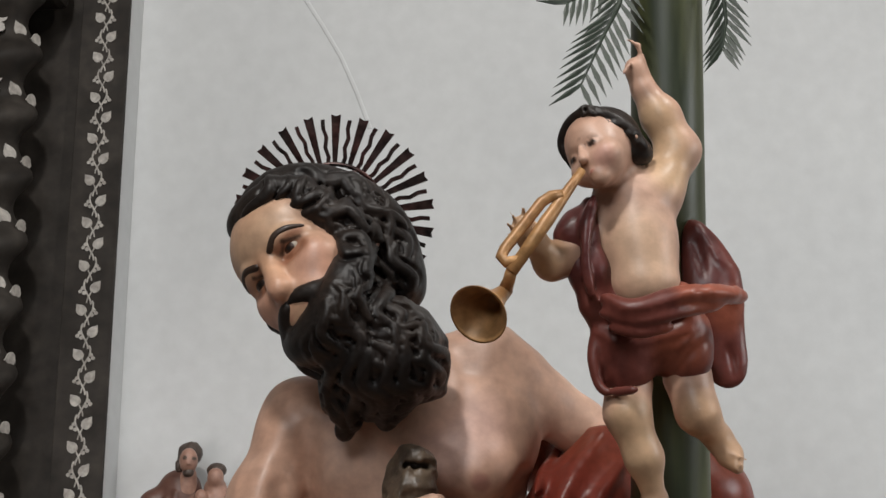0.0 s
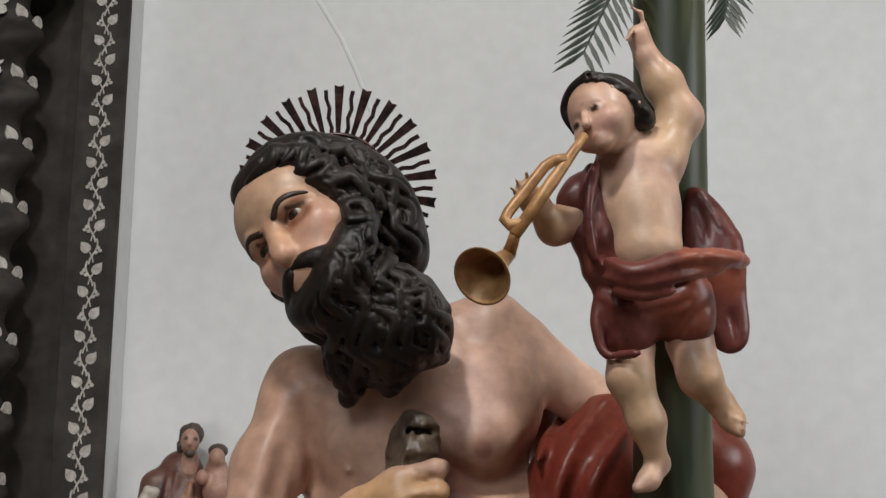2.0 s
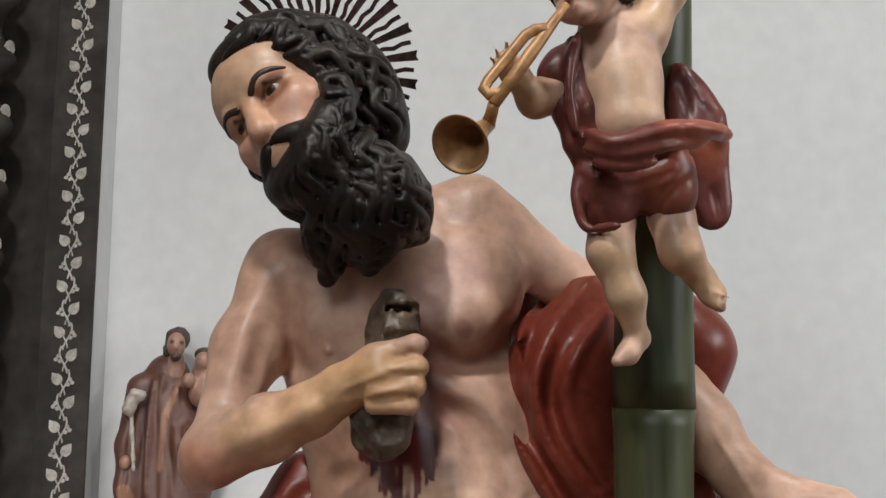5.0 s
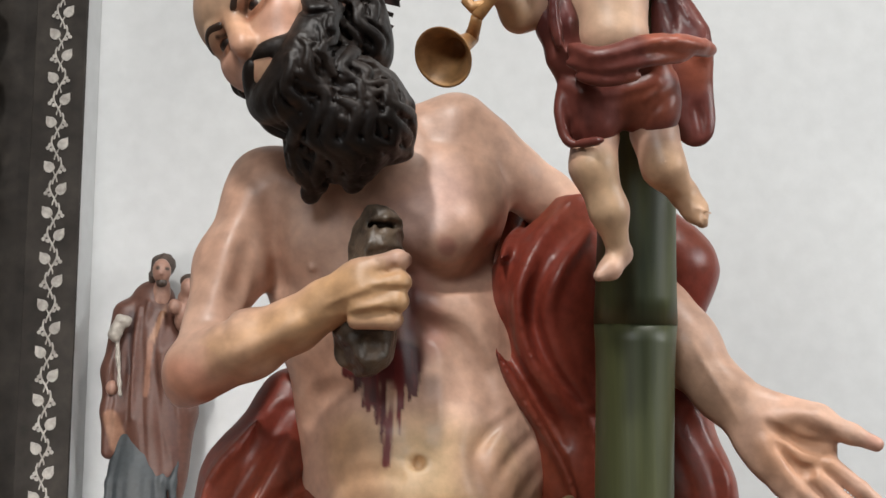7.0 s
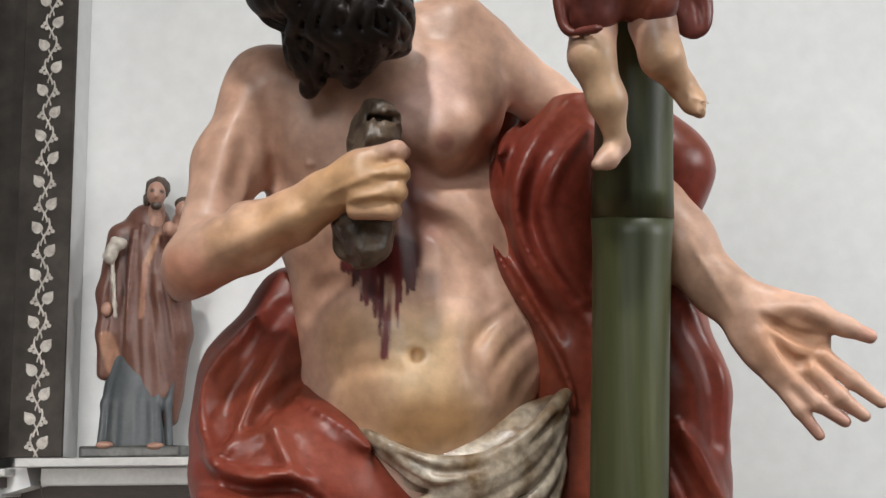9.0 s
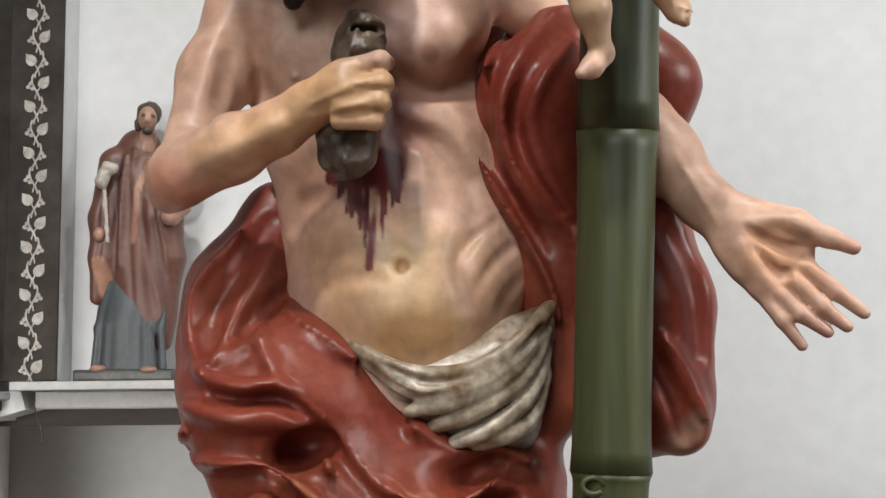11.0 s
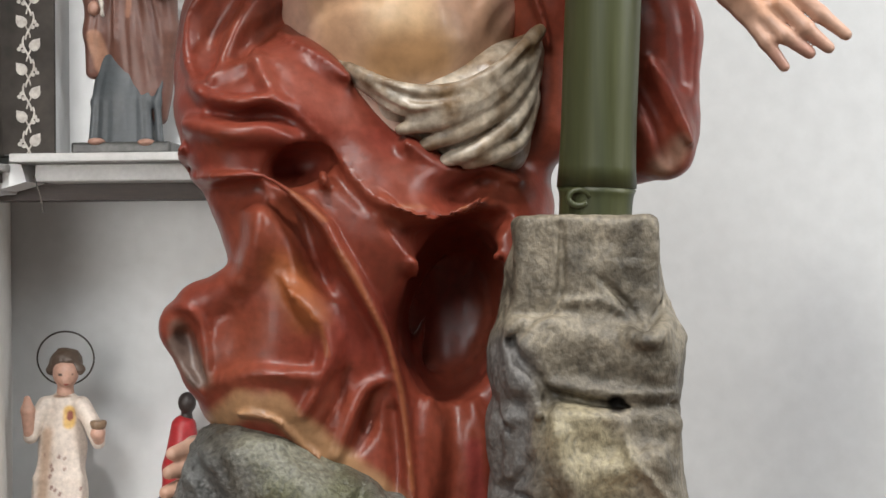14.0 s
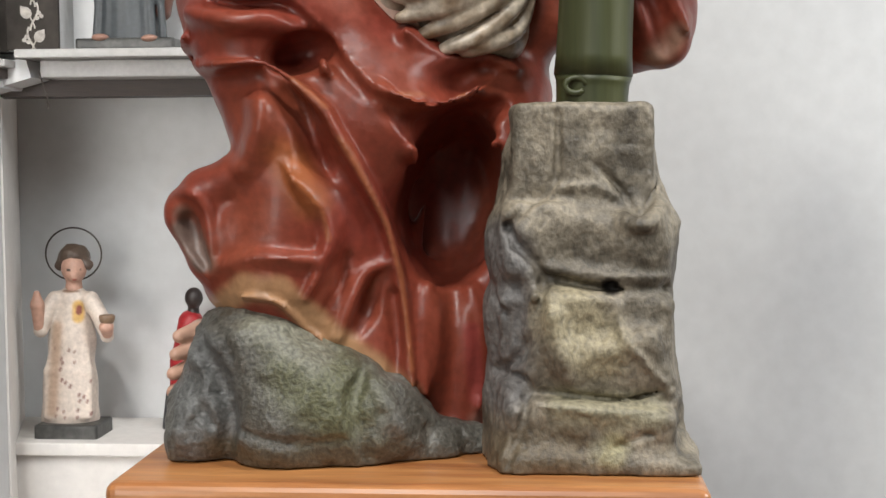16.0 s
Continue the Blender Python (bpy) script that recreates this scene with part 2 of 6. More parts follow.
    def floor(self, z):
        """Cut everything below z."""
        zz = (self.lo[2] + self.h * np.arange(self.n[2])).astype(np.float32)[None, None, :]
        self.d = np.maximum(self.d, z - zz)
        return self

    def mesh(self):
        """Vertices and quads of the surface."""
        d = self.d
        for ax in range(3):
            for e in (0, -1):
                sl = [slice(None)] * 3
                sl[ax] = e
                d[tuple(sl)] = np.maximum(d[tuple(sl)], 0.001)
        ins = d < 0
        cnt = np.zeros(self.n - 1, np.int8)
        offs = [(i, j, k) for i in (0, 1) for j in (0, 1) for k in (0, 1)]
        nx, ny, nz = self.n - 1
        for i, j, k in offs:
            cnt += ins[i:i + nx, j:j + ny, k:k + nz]
        act = np.argwhere((cnt > 0) & (cnt < 8))
        val = np.stack([d[act[:, 0] + o[0], act[:, 1] + o[1], act[:, 2] + o[2]] for o in offs], 1)
        tot, num = np.zeros((len(act), 3)), np.zeros((len(act), 1))
        o = np.array(offs, float)
        for a in range(8):
            for b in range(a + 1, 8):
                if np.abs(o[a] - o[b]).sum() == 1:
                    va, vb = val[:, a], val[:, b]
                    hit = (va < 0) != (vb < 0)
                    u = np.where(hit, va / np.where(hit, va - vb, 1), 0)[:, None]
                    tot += np.where(hit[:, None], o[a] + u * (o[b] - o[a]), 0)
                    num += hit[:, None]
        verts = self.lo + self.h * (act + tot / num)
        idx = np.full(self.n - 1, -1, np.int32)
        idx[act[:, 0], act[:, 1], act[:, 2]] = np.arange(len(act))
        quads = []
        for ax in range(3):
            u, v = (ax + 1) % 3, (ax + 2) % 3
            lo = [slice(1, -1)] * 3
            hi = [slice(1, -1)] * 3
            lo[ax], hi[ax] = slice(0, -1), slice(1, None)
            A, B = ins[tuple(lo)], ins[tuple(hi)]
            base = np.array([1, 1, 1])
            base[ax] = 0
            for flip, where in ((False, A & ~B), (True, B & ~A)):
                e = np.argwhere(where) + base
                if not len(e):
                    continue
                ring = []
                for du, dv in ((-1, -1), (0, -1), (0, 0), (-1, 0)):
                    c = e.copy()
                    c[:, u] += du
                    c[:, v] += dv
                    ring.append(idx[c[:, 0], c[:, 1], c[:, 2]])
                q = np.stack(ring, 1)
                quads.append(q[:, ::-1] if flip else q)
        return verts, np.concatenate(quads)


def paint(verts, strokes):
    """Colour and cover for each vertex from painted strokes: (a, b, radius, softness, colour)."""
    col = np.zeros((len(verts), 4), np.float32)
    for a, b, r, soft, c in strokes:
        a, b = np.array(a[:3], float), np.array(b[:3], float)
        ab = b - a
        u = np.clip(((verts - a) @ ab) / max(ab @ ab, 1e-9), 0, 1)[:, None]
        dist = np.linalg.norm((verts - a - u * ab) * (1, 0.35, 1), axis=1)
        w = np.clip((r + soft - dist) / soft, 0, 1)
        w = (w * w * (3 - 2 * w))[:, None]
        near = w[:, 0] > 0
        w, old = w[near], col[near]
        rgb = np.where(old[:, 3:] > 0, old[:, :3], c)
        col[near] = np.concatenate([rgb * (1 - w) + np.array(c) * w, old[:, 3:] + (1 - old[:, 3:]) * w], 1)
    return col


def sculpture(name, pieces, parent=None):
    """One mesh out of carved pieces: (clay or (verts, quads), material, strokes)."""
    V, Q, M, C, mats, base = [], [], [], [], [], 0
    for clay, mat, strokes in pieces:
        v, q = clay.mesh() if isinstance(clay, Clay) else clay
        V.append(v)
        Q.append(q + base)
        if mat not in mats:
            mats.append(mat)
        M.append(np.full(len(q), mats.index(mat), np.int32))
        C.append(paint(v, strokes))
        base += len(v)
    v, q = np.concatenate(V), np.concatenate(Q)
    me = bpy.data.meshes.new(name)
    me.vertices.add(len(v))
    me.vertices.foreach_set("co", v.astype(np.float32).ravel())
    me.loops.add(q.size)
    me.loops.foreach_set("vertex_index", q.astype(np.int32).ravel())
    me.polygons.add(len(q))
    me.polygons.foreach_set("loop_start", np.arange(0, q.size, 4, dtype=np.int32))
    me.polygons.foreach_set("material_index", np.concatenate(M))
    me.polygons.foreach_set("use_smooth", np.ones(len(q), bool))
    at = me.attributes.new("paint_and_shade", "FLOAT_COLOR", "POINT")
    at.data.foreach_set("color", np.concatenate(C).astype(np.float32).ravel())
    for m in mats:
        me.materials.append(m)
    me.update(calc_edges=True)
    me.validate()
    ob = new(name, me)
    ob.parent = parent
    return ob


def frame_of(right, ahead):
    """Three axes (right, ahead, up) from two rough ones."""
    f = Vector(ahead).normalized()
    r = (Vector(right) - Vector(right).dot(f) * f).normalized()
    return r, f, f.cross(r)


def part(name, bm, mat, parent=None, label="", smooth=False):
    me = bpy.data.meshes.new(name)
    bmesh.ops.recalc_face_normals(bm, faces=bm.faces)
    for f in bm.faces:
        f.smooth = smooth
    bm.to_mesh(me)
    bm.free()
    me.materials.append(mat)
    ob = new(name, me)
    ob.parent = parent
    if label:
        tagged(ob, label)
    return ob


def box(lo, hi, bevel=0.0, segments=2):
    bm = bmesh.new()
    bmesh.ops.create_cube(bm, size=1)
    for v in bm.verts:
        v.co = Vector([lo[i] + (v.co[i] + 0.5) * (hi[i] - lo[i]) for i in range(3)])
    if bevel:
        bmesh.ops.bevel(bm, geom=bm.edges[:], offset=bevel, segments=segments, affect="EDGES", profile=0.5)
    return bm


def sweep(points, radii, sides=10, flat=1.0, closed=False):
    """A bmesh rod along points."""
    bm = bmesh.new()
    P = [Vector(p) for p in points]
    rings = []
    for i, p in enumerate(P):
        a = P[i - 1] if (i or closed) else p
        b = P[(i + 1) % len(P)] if (i + 1 < len(P) or closed) else p
        t = (b - a).normalized()
        side = t.cross(Vector((0, 1, 0)))
        side = side.normalized() if side.length > 1e-4 else Vector((1, 0, 0))
        up = side.cross(t).normalized()
        r = radii[i] if hasattr(radii, "__len__") else radii
        rings.append([bm.verts.new(p + r * (math.cos(w) * side + flat * math.sin(w) * up))
                      for w in (math.tau * j / sides for j in range(sides))])
    for i in range(len(P) if closed else len(P) - 1):
        a, b = rings[i], rings[(i + 1) % len(P)]
        for j in range(sides):
            bm.faces.new((a[j], a[(j + 1) % sides], b[(j + 1) % sides], b[j]))
    if not closed:
        bm.faces.new(rings[0][::-1])
        bm.faces.new(rings[-1])
    return bm


def plate(outline, thick, axis=Vector((0, 1, 0))):
    """A flat piece with an outline and a thickness."""
    bm = bmesh.new()
    f = bm.faces.new([bm.verts.new(Vector(p)) for p in outline])
    r = bmesh.ops.extrude_face_region(bm, geom=[f])
    bmesh.ops.translate(bm, verts=[e for e in r["geom"] if isinstance(e, bmesh.types.BMVert)], vec=axis * thick)
    return bm


# ---- the room ----
WALL_Y, NICHE_Y = 1.30, 1.76


def setting(name, bm, mat, label, parent=None):
    return tagged(part(name, bm, mat, parent), label, name.split("_")[0], kind="structure")


# floor, ceiling and three walls stay unseen; they close the room and dim its fill
setting("floor", box((-4.2, -5.2, -1.0), (4.2, 2.0, -0.9)), FLOORM, "unseen reddish brown floor, dark to cut bounce light")
setting("ceiling", box((-4.2, -5.2, 4.4), (4.2, 2.0, 4.5)), NAVE, "unseen ceiling, dark to cut bounce light")
setting("wall_west", box((-4.2, -5.0, -0.9), (-4.0, 1.3, 4.4)), NAVE, "unseen side wall, dark to cut bounce light")
setting("wall_east", box((4.0, -5.0, -0.9), (4.2, 1.3, 4.4)), NAVE, "unseen side wall, dark to cut bounce light")
setting("wall_south", box((-4.2, -5.2, -0.9), (4.2, -5.0, 4.4)), NAVE, "unseen wall of the nave, dark to cut bounce light")
NX0, NX1, SHELF_Z = -1.30, -0.12, 0.585
# the back wall stands round the opening of the niche
wall = box((NX1, WALL_Y, -0.9), (4.2, 1.9, 4.4))
for lo, hi in (((-4.2, WALL_Y, -0.9), (NX0, 1.9, 4.4)), ((NX0, WALL_Y, SHELF_Z - 0.03), (NX1, 1.9, 4.4)), ((NX0, NICHE_Y, -0.9), (NX1, 1.9, SHELF_Z - 0.03))):
    more = box(lo, hi)
    tmp = bpy.data.meshes.new("piece")
    more.to_mesh(tmp)
    more.free()
    wall.from_mesh(tmp)
    bpy.data.meshes.remove(tmp)
setting("wall_north", wall, PLASTER, "white plaster church wall with old repairs and a recess")

# pale crack line in the plaster, a shallow ridge
pts = [(-0.455, 1.300, 2.246), (-0.405, 1.300, 2.162), (-0.360, 1.300, 2.080), (-0.321, 1.300, 1.986), (-0.290, 1.300, 1.897)]
setting("trim", sweep(pts, 0.0055, 6, 0.35), PLASTER, "thin plastered-over ridge on the white wall")

table = tagged(new("table"), "orange varnished pine table under the statue", "table")
part("tabletop", box((-0.318, -0.118, -0.042), (0.362, 0.42, 0.0), 0.014, 4), PINE, table)
part("apron", box((-0.27, -0.075, -0.15), (0.315, 0.37, -0.044), 0.004), PINE, table)
for x in (-0.275, 0.265):
    for y in (-0.08, 0.32):
        part("leg", box((x, y, -0.9), (x + 0.055, y + 0.055, -0.045), 0.006), PINE, table)

# ---- the kneeling saint ----
H = 0.0042
body = Clay((-0.34, -0.12, 0.46), (0.57, 0.30, 1.18), 0.0030)
# trunk of the body
body.tube((-0.131, 0.115, 1.016, 0.0781), (0.025, 0.115, 1.026, 0.0847), k=0.03, q=0.8)
body.tube((-0.068, 0.120, 0.986, 0.0992), (-0.058, 0.125, 0.864, 0.0927), (-0.034, 0.130, 0.752, 0.0974), (-0.011, 0.140, 0.655, 0.1143), (-0.009, 0.150, 0.546, 0.1311), k=0.04, q=0.8)
body.tube((0.036, 0.140, 0.808, 0.0667), (0.069, 0.140, 0.695, 0.0762), k=0.05, q=0.9)
body.ball((-0.133, 0.085, 0.961), (0.052, 0.040, 0.040), k=0.03)
body.ball((0.021, 0.075, 0.972), (0.055, 0.040, 0.045), k=0.03)
body.tube((0.035, 0.125, 0.977, 0.0389), (0.048, 0.130, 0.863, 0.0491), (0.070, 0.140, 0.751, 0.0557), k=0.04, q=0.8)
body.ball((-0.006, 0.095, 0.676), (0.085, 0.055, 0.075), k=0.04)
body.tube((-0.069, 0.080, 1.120, 0.0526), (-0.050, 0.090, 1.035, 0.0559), k=0.03)
body.tube((-0.143, 0.120, 0.974, 0.0461), (-0.126, 0.125, 0.866, 0.0408), (-0.097, 0.130, 0.767, 0.0419), (-0.091, 0.140, 0.670, 0.0557), k=0.04, q=0.8)
body.tube((-0.199, 0.130, 0.985, 0.0287), (-0.155, 0.130, 0.918, 0.0355), k=0.03)
# right arm, bent to the breast
body.tube((-0.199, 0.100, 1.049, 0.0368), (-0.231, 0.070, 0.936, 0.0400), (-0.253, 0.020, 0.813, 0.0331), k=0.03)
body.tube((-0.186, 0.100, 1.028, 0.0495), (-0.145, 0.110, 1.008, 0.0566), k=0.04)
body.ball((-0.271, 0.020, 0.790), (0.024, 0.026, 0.030), k=0.02)
body.tube((-0.249, 0.000, 0.804, 0.0391), (-0.185, -0.020, 0.829, 0.0373), (-0.131, -0.035, 0.848, 0.0287), (-0.095, -0.040, 0.868, 0.0254), k=0.02)
body.tube((-0.094, -0.045, 0.871, 0.0253), (-0.051, -0.055, 0.887, 0.0283), (-0.030, -0.045, 0.876, 0.0253), k=0.02)
body.tube((-0.049, -0.070, 0.904, 0.0131), (-0.010, -0.072, 0.912, 0.0125), (-0.007, -0.040, 0.918, 0.0108), k=0.006)
body.tube((-0.048, -0.075, 0.882, 0.0130), (-0.007, -0.074, 0.887, 0.0124), (-0.007, -0.040, 0.893, 0.0108), k=0.006)
body.tube((-0.052, -0.072, 0.864, 0.0130), (-0.010, -0.072, 0.866, 0.0118), (-0.010, -0.040, 0.872, 0.0108), k=0.006)
body.tube((-0.056, -0.066, 0.848, 0.0118), (-0.017, -0.066, 0.846, 0.0106), (-0.016, -0.040, 0.851, 0.0101), k=0.006)
# left arm, stretched out with an open palm
body.tube((0.002, 0.120, 1.101, 0.0471), (0.042, 0.120, 1.109, 0.0470), (0.078, 0.130, 1.087, 0.0400), (0.113, 0.140, 1.058, 0.0357), (0.153, 0.155, 1.029, 0.0344), (0.189, 0.165, 1.001, 0.0345), (0.256, 0.150, 0.934, 0.0439), k=0.02)
body.tube((0.256, 0.150, 0.927, 0.0467), (0.313, 0.120, 0.834, 0.0433), (0.355, 0.095, 0.775, 0.0309), (0.384, 0.085, 0.748, 0.0279), k=0.02)
body.tube((0.383, 0.080, 0.747, 0.0278), (0.415, 0.075, 0.718, 0.0362), (0.446, 0.070, 0.704, 0.0340), k=0.02, q=0.5)
body.tube((0.403, 0.075, 0.748, 0.0211), (0.459, 0.065, 0.740, 0.0196), k=0.015, q=0.6)
body.tube((0.392, 0.075, 0.719, 0.0237), (0.422, 0.070, 0.675, 0.0235), k=0.015, q=0.6)
body.tube((0.455, 0.060, 0.741, 0.0156), (0.492, 0.055, 0.723, 0.0123), (0.519, 0.055, 0.711, 0.0097), k=0.008)
body.tube((0.466, 0.062, 0.690, 0.0123), (0.499, 0.060, 0.661, 0.0110), (0.529, 0.060, 0.636, 0.0083), k=0.005)
body.tube((0.449, 0.062, 0.678, 0.0123), (0.481, 0.055, 0.644, 0.0109), (0.509, 0.060, 0.621, 0.0083), k=0.005)
body.tube((0.430, 0.065, 0.666, 0.0117), (0.458, 0.055, 0.635, 0.0103), (0.487, 0.060, 0.615, 0.0083), k=0.005)
body.tube((0.411, 0.068, 0.667, 0.0111), (0.437, 0.060, 0.629, 0.0097), (0.458, 0.062, 0.600, 0.0077), k=0.005)
# muscles, ribs, navel
body.freeze()


def crease(*p, k=0.012, cut=True, slope=0.15):
    body.curve(*[body.onto(v, slope, v[3] * (0.75 if cut else -0.4)) for v in p], k=k, cut=cut)


crease((0.399, 0.050, 0.736, 0.0026), (0.428, 0.040, 0.715, 0.0032), (0.459, 0.040, 0.708, 0.0019), k=0.008)
crease((0.410, 0.050, 0.710, 0.0026), (0.426, 0.040, 0.683, 0.0026), (0.442, 0.040, 0.679, 0.0019), k=0.008)
# breast, ribs, belly
body.ridge((-0.010, 0.037, 0.972, 0.0268, -0.004), (-0.009, 0.061, 0.908, 0.0297, -0.008), (-0.001, 0.067, 0.855, 0.0310, -0.009), (0.004, 0.060, 0.799, 0.0266, -0.006), (0.008, 0.039, 0.724, 0.0235, -0.004), sharp=False)
body.ridge((0.000, 0.061, 0.927, 0.0230, -0.006), (0.030, 0.082, 0.913, 0.0246, -0.010), (0.064, 0.090, 0.926, 0.0247, -0.010), (0.085, 0.091, 0.958, 0.0220, -0.006), sharp=False)
body.ridge((0.006, 0.040, 0.952, 0.0401, 0.004), (0.039, 0.041, 0.954, 0.0468, 0.009), (0.069, 0.054, 0.967, 0.0404, 0.005), sharp=False)
body.ridge((0.004, 0.071, 0.862, 0.0202, -0.004), (0.036, 0.066, 0.847, 0.0242, -0.009), (0.066, 0.072, 0.810, 0.0255, -0.010), (0.083, 0.073, 0.766, 0.0227, -0.005), sharp=False)
body.ridge((0.016, 0.075, 0.883, 0.0339, 0.006), (0.060, 0.076, 0.872, 0.0379, 0.009), (0.076, 0.078, 0.827, 0.0296, 0.005), sharp=False)
body.ridge((-0.090, 0.053, 0.783, 0.0200, -0.004), (-0.120, 0.070, 0.776, 0.0229, -0.006), (-0.132, 0.081, 0.750, 0.0203, -0.003), sharp=False)
for a in (0, 1, 2):
    body.ridge((0.105 + 0.022 * a, 0.095, 0.752 - 0.028 * a, 0.013, -0.003), (0.075 + 0.024 * a, 0.075, 0.722 - 0.029 * a, 0.014, -0.0042), (0.055 + 0.026 * a, 0.065, 0.690 - 0.030 * a, 0.012, -0.002), sharp=False)
body.ridge((-0.076, 0.048, 0.730, 0.0395, 0.004), (-0.021, 0.038, 0.731, 0.0392, 0.006), (0.037, 0.048, 0.738, 0.0367, 0.004), sharp=False)
body.ridge((-0.061, 0.040, 0.654, 0.0714, 0.006), (0.002, 0.033, 0.647, 0.0837, 0.014), (0.062, 0.047, 0.647, 0.0712, 0.006), sharp=False)
body.ridge((-0.104, 0.063, 0.669, 0.0172, -0.003), (-0.061, 0.039, 0.683, 0.0182, -0.005), (-0.021, 0.031, 0.679, 0.0155, -0.003), sharp=False)
body.ridge((0.082, 0.068, 0.745, 0.0199, -0.004), (0.068, 0.050, 0.705, 0.0222, -0.007), (0.075, 0.052, 0.653, 0.0195, -0.004), sharp=False)
body.ridge((-0.011, 0.033, 0.705, 0.0078, 0.003), (0.002, 0.034, 0.708, 0.0078, 0.004), (0.015, 0.035, 0.703, 0.0078, 0.003))
# collar bones and shoulder
body.ridge((-0.061, 0.034, 0.999, 0.0202, 0.004), (-0.104, -0.029, 1.004, 0.0220, 0.007), (-0.173, 0.047, 1.046, 0.0205, 0.003), sharp=False)
body.ridge((-0.172, 0.044, 1.013, 0.0204, -0.003), (-0.174, 0.064, 0.962, 0.0247, -0.008), (-0.172, 0.085, 0.917, 0.0207, -0.006), sharp=False)
body.ridge((-0.210, 0.045, 1.015, 0.0300, 0.005), (-0.222, 0.028, 0.955, 0.0309, 0.007), (-0.235, 0.016, 0.898, 0.0265, 0.004), sharp=False)
body.ridge((-0.206, 0.032, 0.949, 0.0135, -0.003), (-0.214, 0.025, 0.900, 0.0160, -0.006), (-0.212, -0.047, 0.847, 0.0139, -0.004), sharp=False)
# forearm and wrist
body.ridge((-0.214, -0.049, 0.808, 0.0189, 0.003), (-0.167, -0.060, 0.825, 0.0212, 0.006), (-0.122, -0.067, 0.845, 0.0174, 0.003), sharp=False)
body.ridge((-0.210, -0.025, 0.783, 0.0140, -0.002), (-0.157, -0.046, 0.808, 0.0151, -0.004), (-0.111, -0.055, 0.831, 0.0125, -0.002), sharp=False)
body.ridge((-0.089, -0.072, 0.865, 0.0074, 0.002), (-0.053, -0.086, 0.876, 0.0074, 0.004), (-0.024, -0.086, 0.886, 0.0074, 0.002))
body.ridge((-0.089, -0.065, 0.851, 0.0062, 0.001), (-0.052, -0.082, 0.858, 0.0068, 0.003), (-0.024, -0.083, 0.863, 0.0061, 0.002))
body.ridge((-0.035, -0.082, 0.911, 0.0056, -0.002), (-0.013, -0.082, 0.904, 0.0055, -0.004), (-0.010, 0.051, 0.930, 0.0054, -0.003))
body.ridge((-0.038, -0.087, 0.880, 0.0055, -0.002), (-0.016, -0.084, 0.879, 0.0055, -0.004), (0.003, -0.076, 0.880, 0.0049, -0.003))
body.ridge((-0.035, -0.080, 0.856, 0.0055, -0.002), (-0.014, -0.079, 0.856, 0.0055, -0.004), (-0.013, 0.050, 0.880, 0.0053, -0.003))
# open palm
body.ridge((0.403, 0.056, 0.739, 0.0168, 0.002), (0.432, 0.055, 0.748, 0.0194, 0.007), (0.464, 0.045, 0.737, 0.0166, 0.003), sharp=False)
body.ridge((0.395, 0.054, 0.713, 0.0168, 0.003), (0.412, 0.055, 0.681, 0.0180, 0.006), (0.424, 0.056, 0.662, 0.0154, 0.003), sharp=False)
body.ridge((0.412, 0.058, 0.726, 0.0078, -0.002), (0.442, 0.055, 0.706, 0.0084, -0.004), (0.470, 0.056, 0.699, 0.0071, -0.002))
body.ridge((0.407, 0.055, 0.707, 0.0064, -0.001), (0.429, 0.057, 0.690, 0.0077, -0.003), (0.453, 0.054, 0.685, 0.0064, -0.001))
body.ridge((0.368, 0.060, 0.740, 0.0065, 0.001), (0.339, 0.067, 0.794, 0.0105, 0.003), (0.319, 0.073, 0.835, 0.0093, 0.001))
body.ball(body.onto((0.001, 0.028, 0.694), 0.12), 0.006, k=0.010, cut=True)
body.ball(body.onto((0.036, 0.018, 0.945)), 0.0045, k=0.006)
body.ball(body.onto((-0.124, 0.030, 0.924)), 0.0045, k=0.006)
body.shrink(0.001)
PINK, LIGHT, TAN, BLOOD, DARK = (0.42, 0.20, 0.15), (0.72, 0.50, 0.38), (0.55, 0.33, 0.17), (0.085, 0.006, 0.006), (0.03, 0.02, 0.015)
skin_strokes = [
    ((-0.000, 0.030, 0.675), (0.006, 0.030, 0.672), 0.03, 0.08, (0.66, 0.44, 0.25)),
    ((0.036, 0.020, 0.946), (0.037, 0.020, 0.946), 0.009, 0.006, PINK),
    ((-0.120, 0.020, 0.922), (-0.119, 0.020, 0.922), 0.007, 0.006, PINK),
    ((-0.262, 0.000, 0.781), (-0.248, 0.000, 0.781), 0.02, 0.03, (0.5, 0.24, 0.16)),
    ((-0.013, 0.040, 0.916), (0.003, 0.040, 0.848), 0.014, 0.03, (0.40, 0.19, 0.14)),
]
TANNED, ROSE = (0.60, 0.35, 0.18), (0.60, 0.33, 0.25)
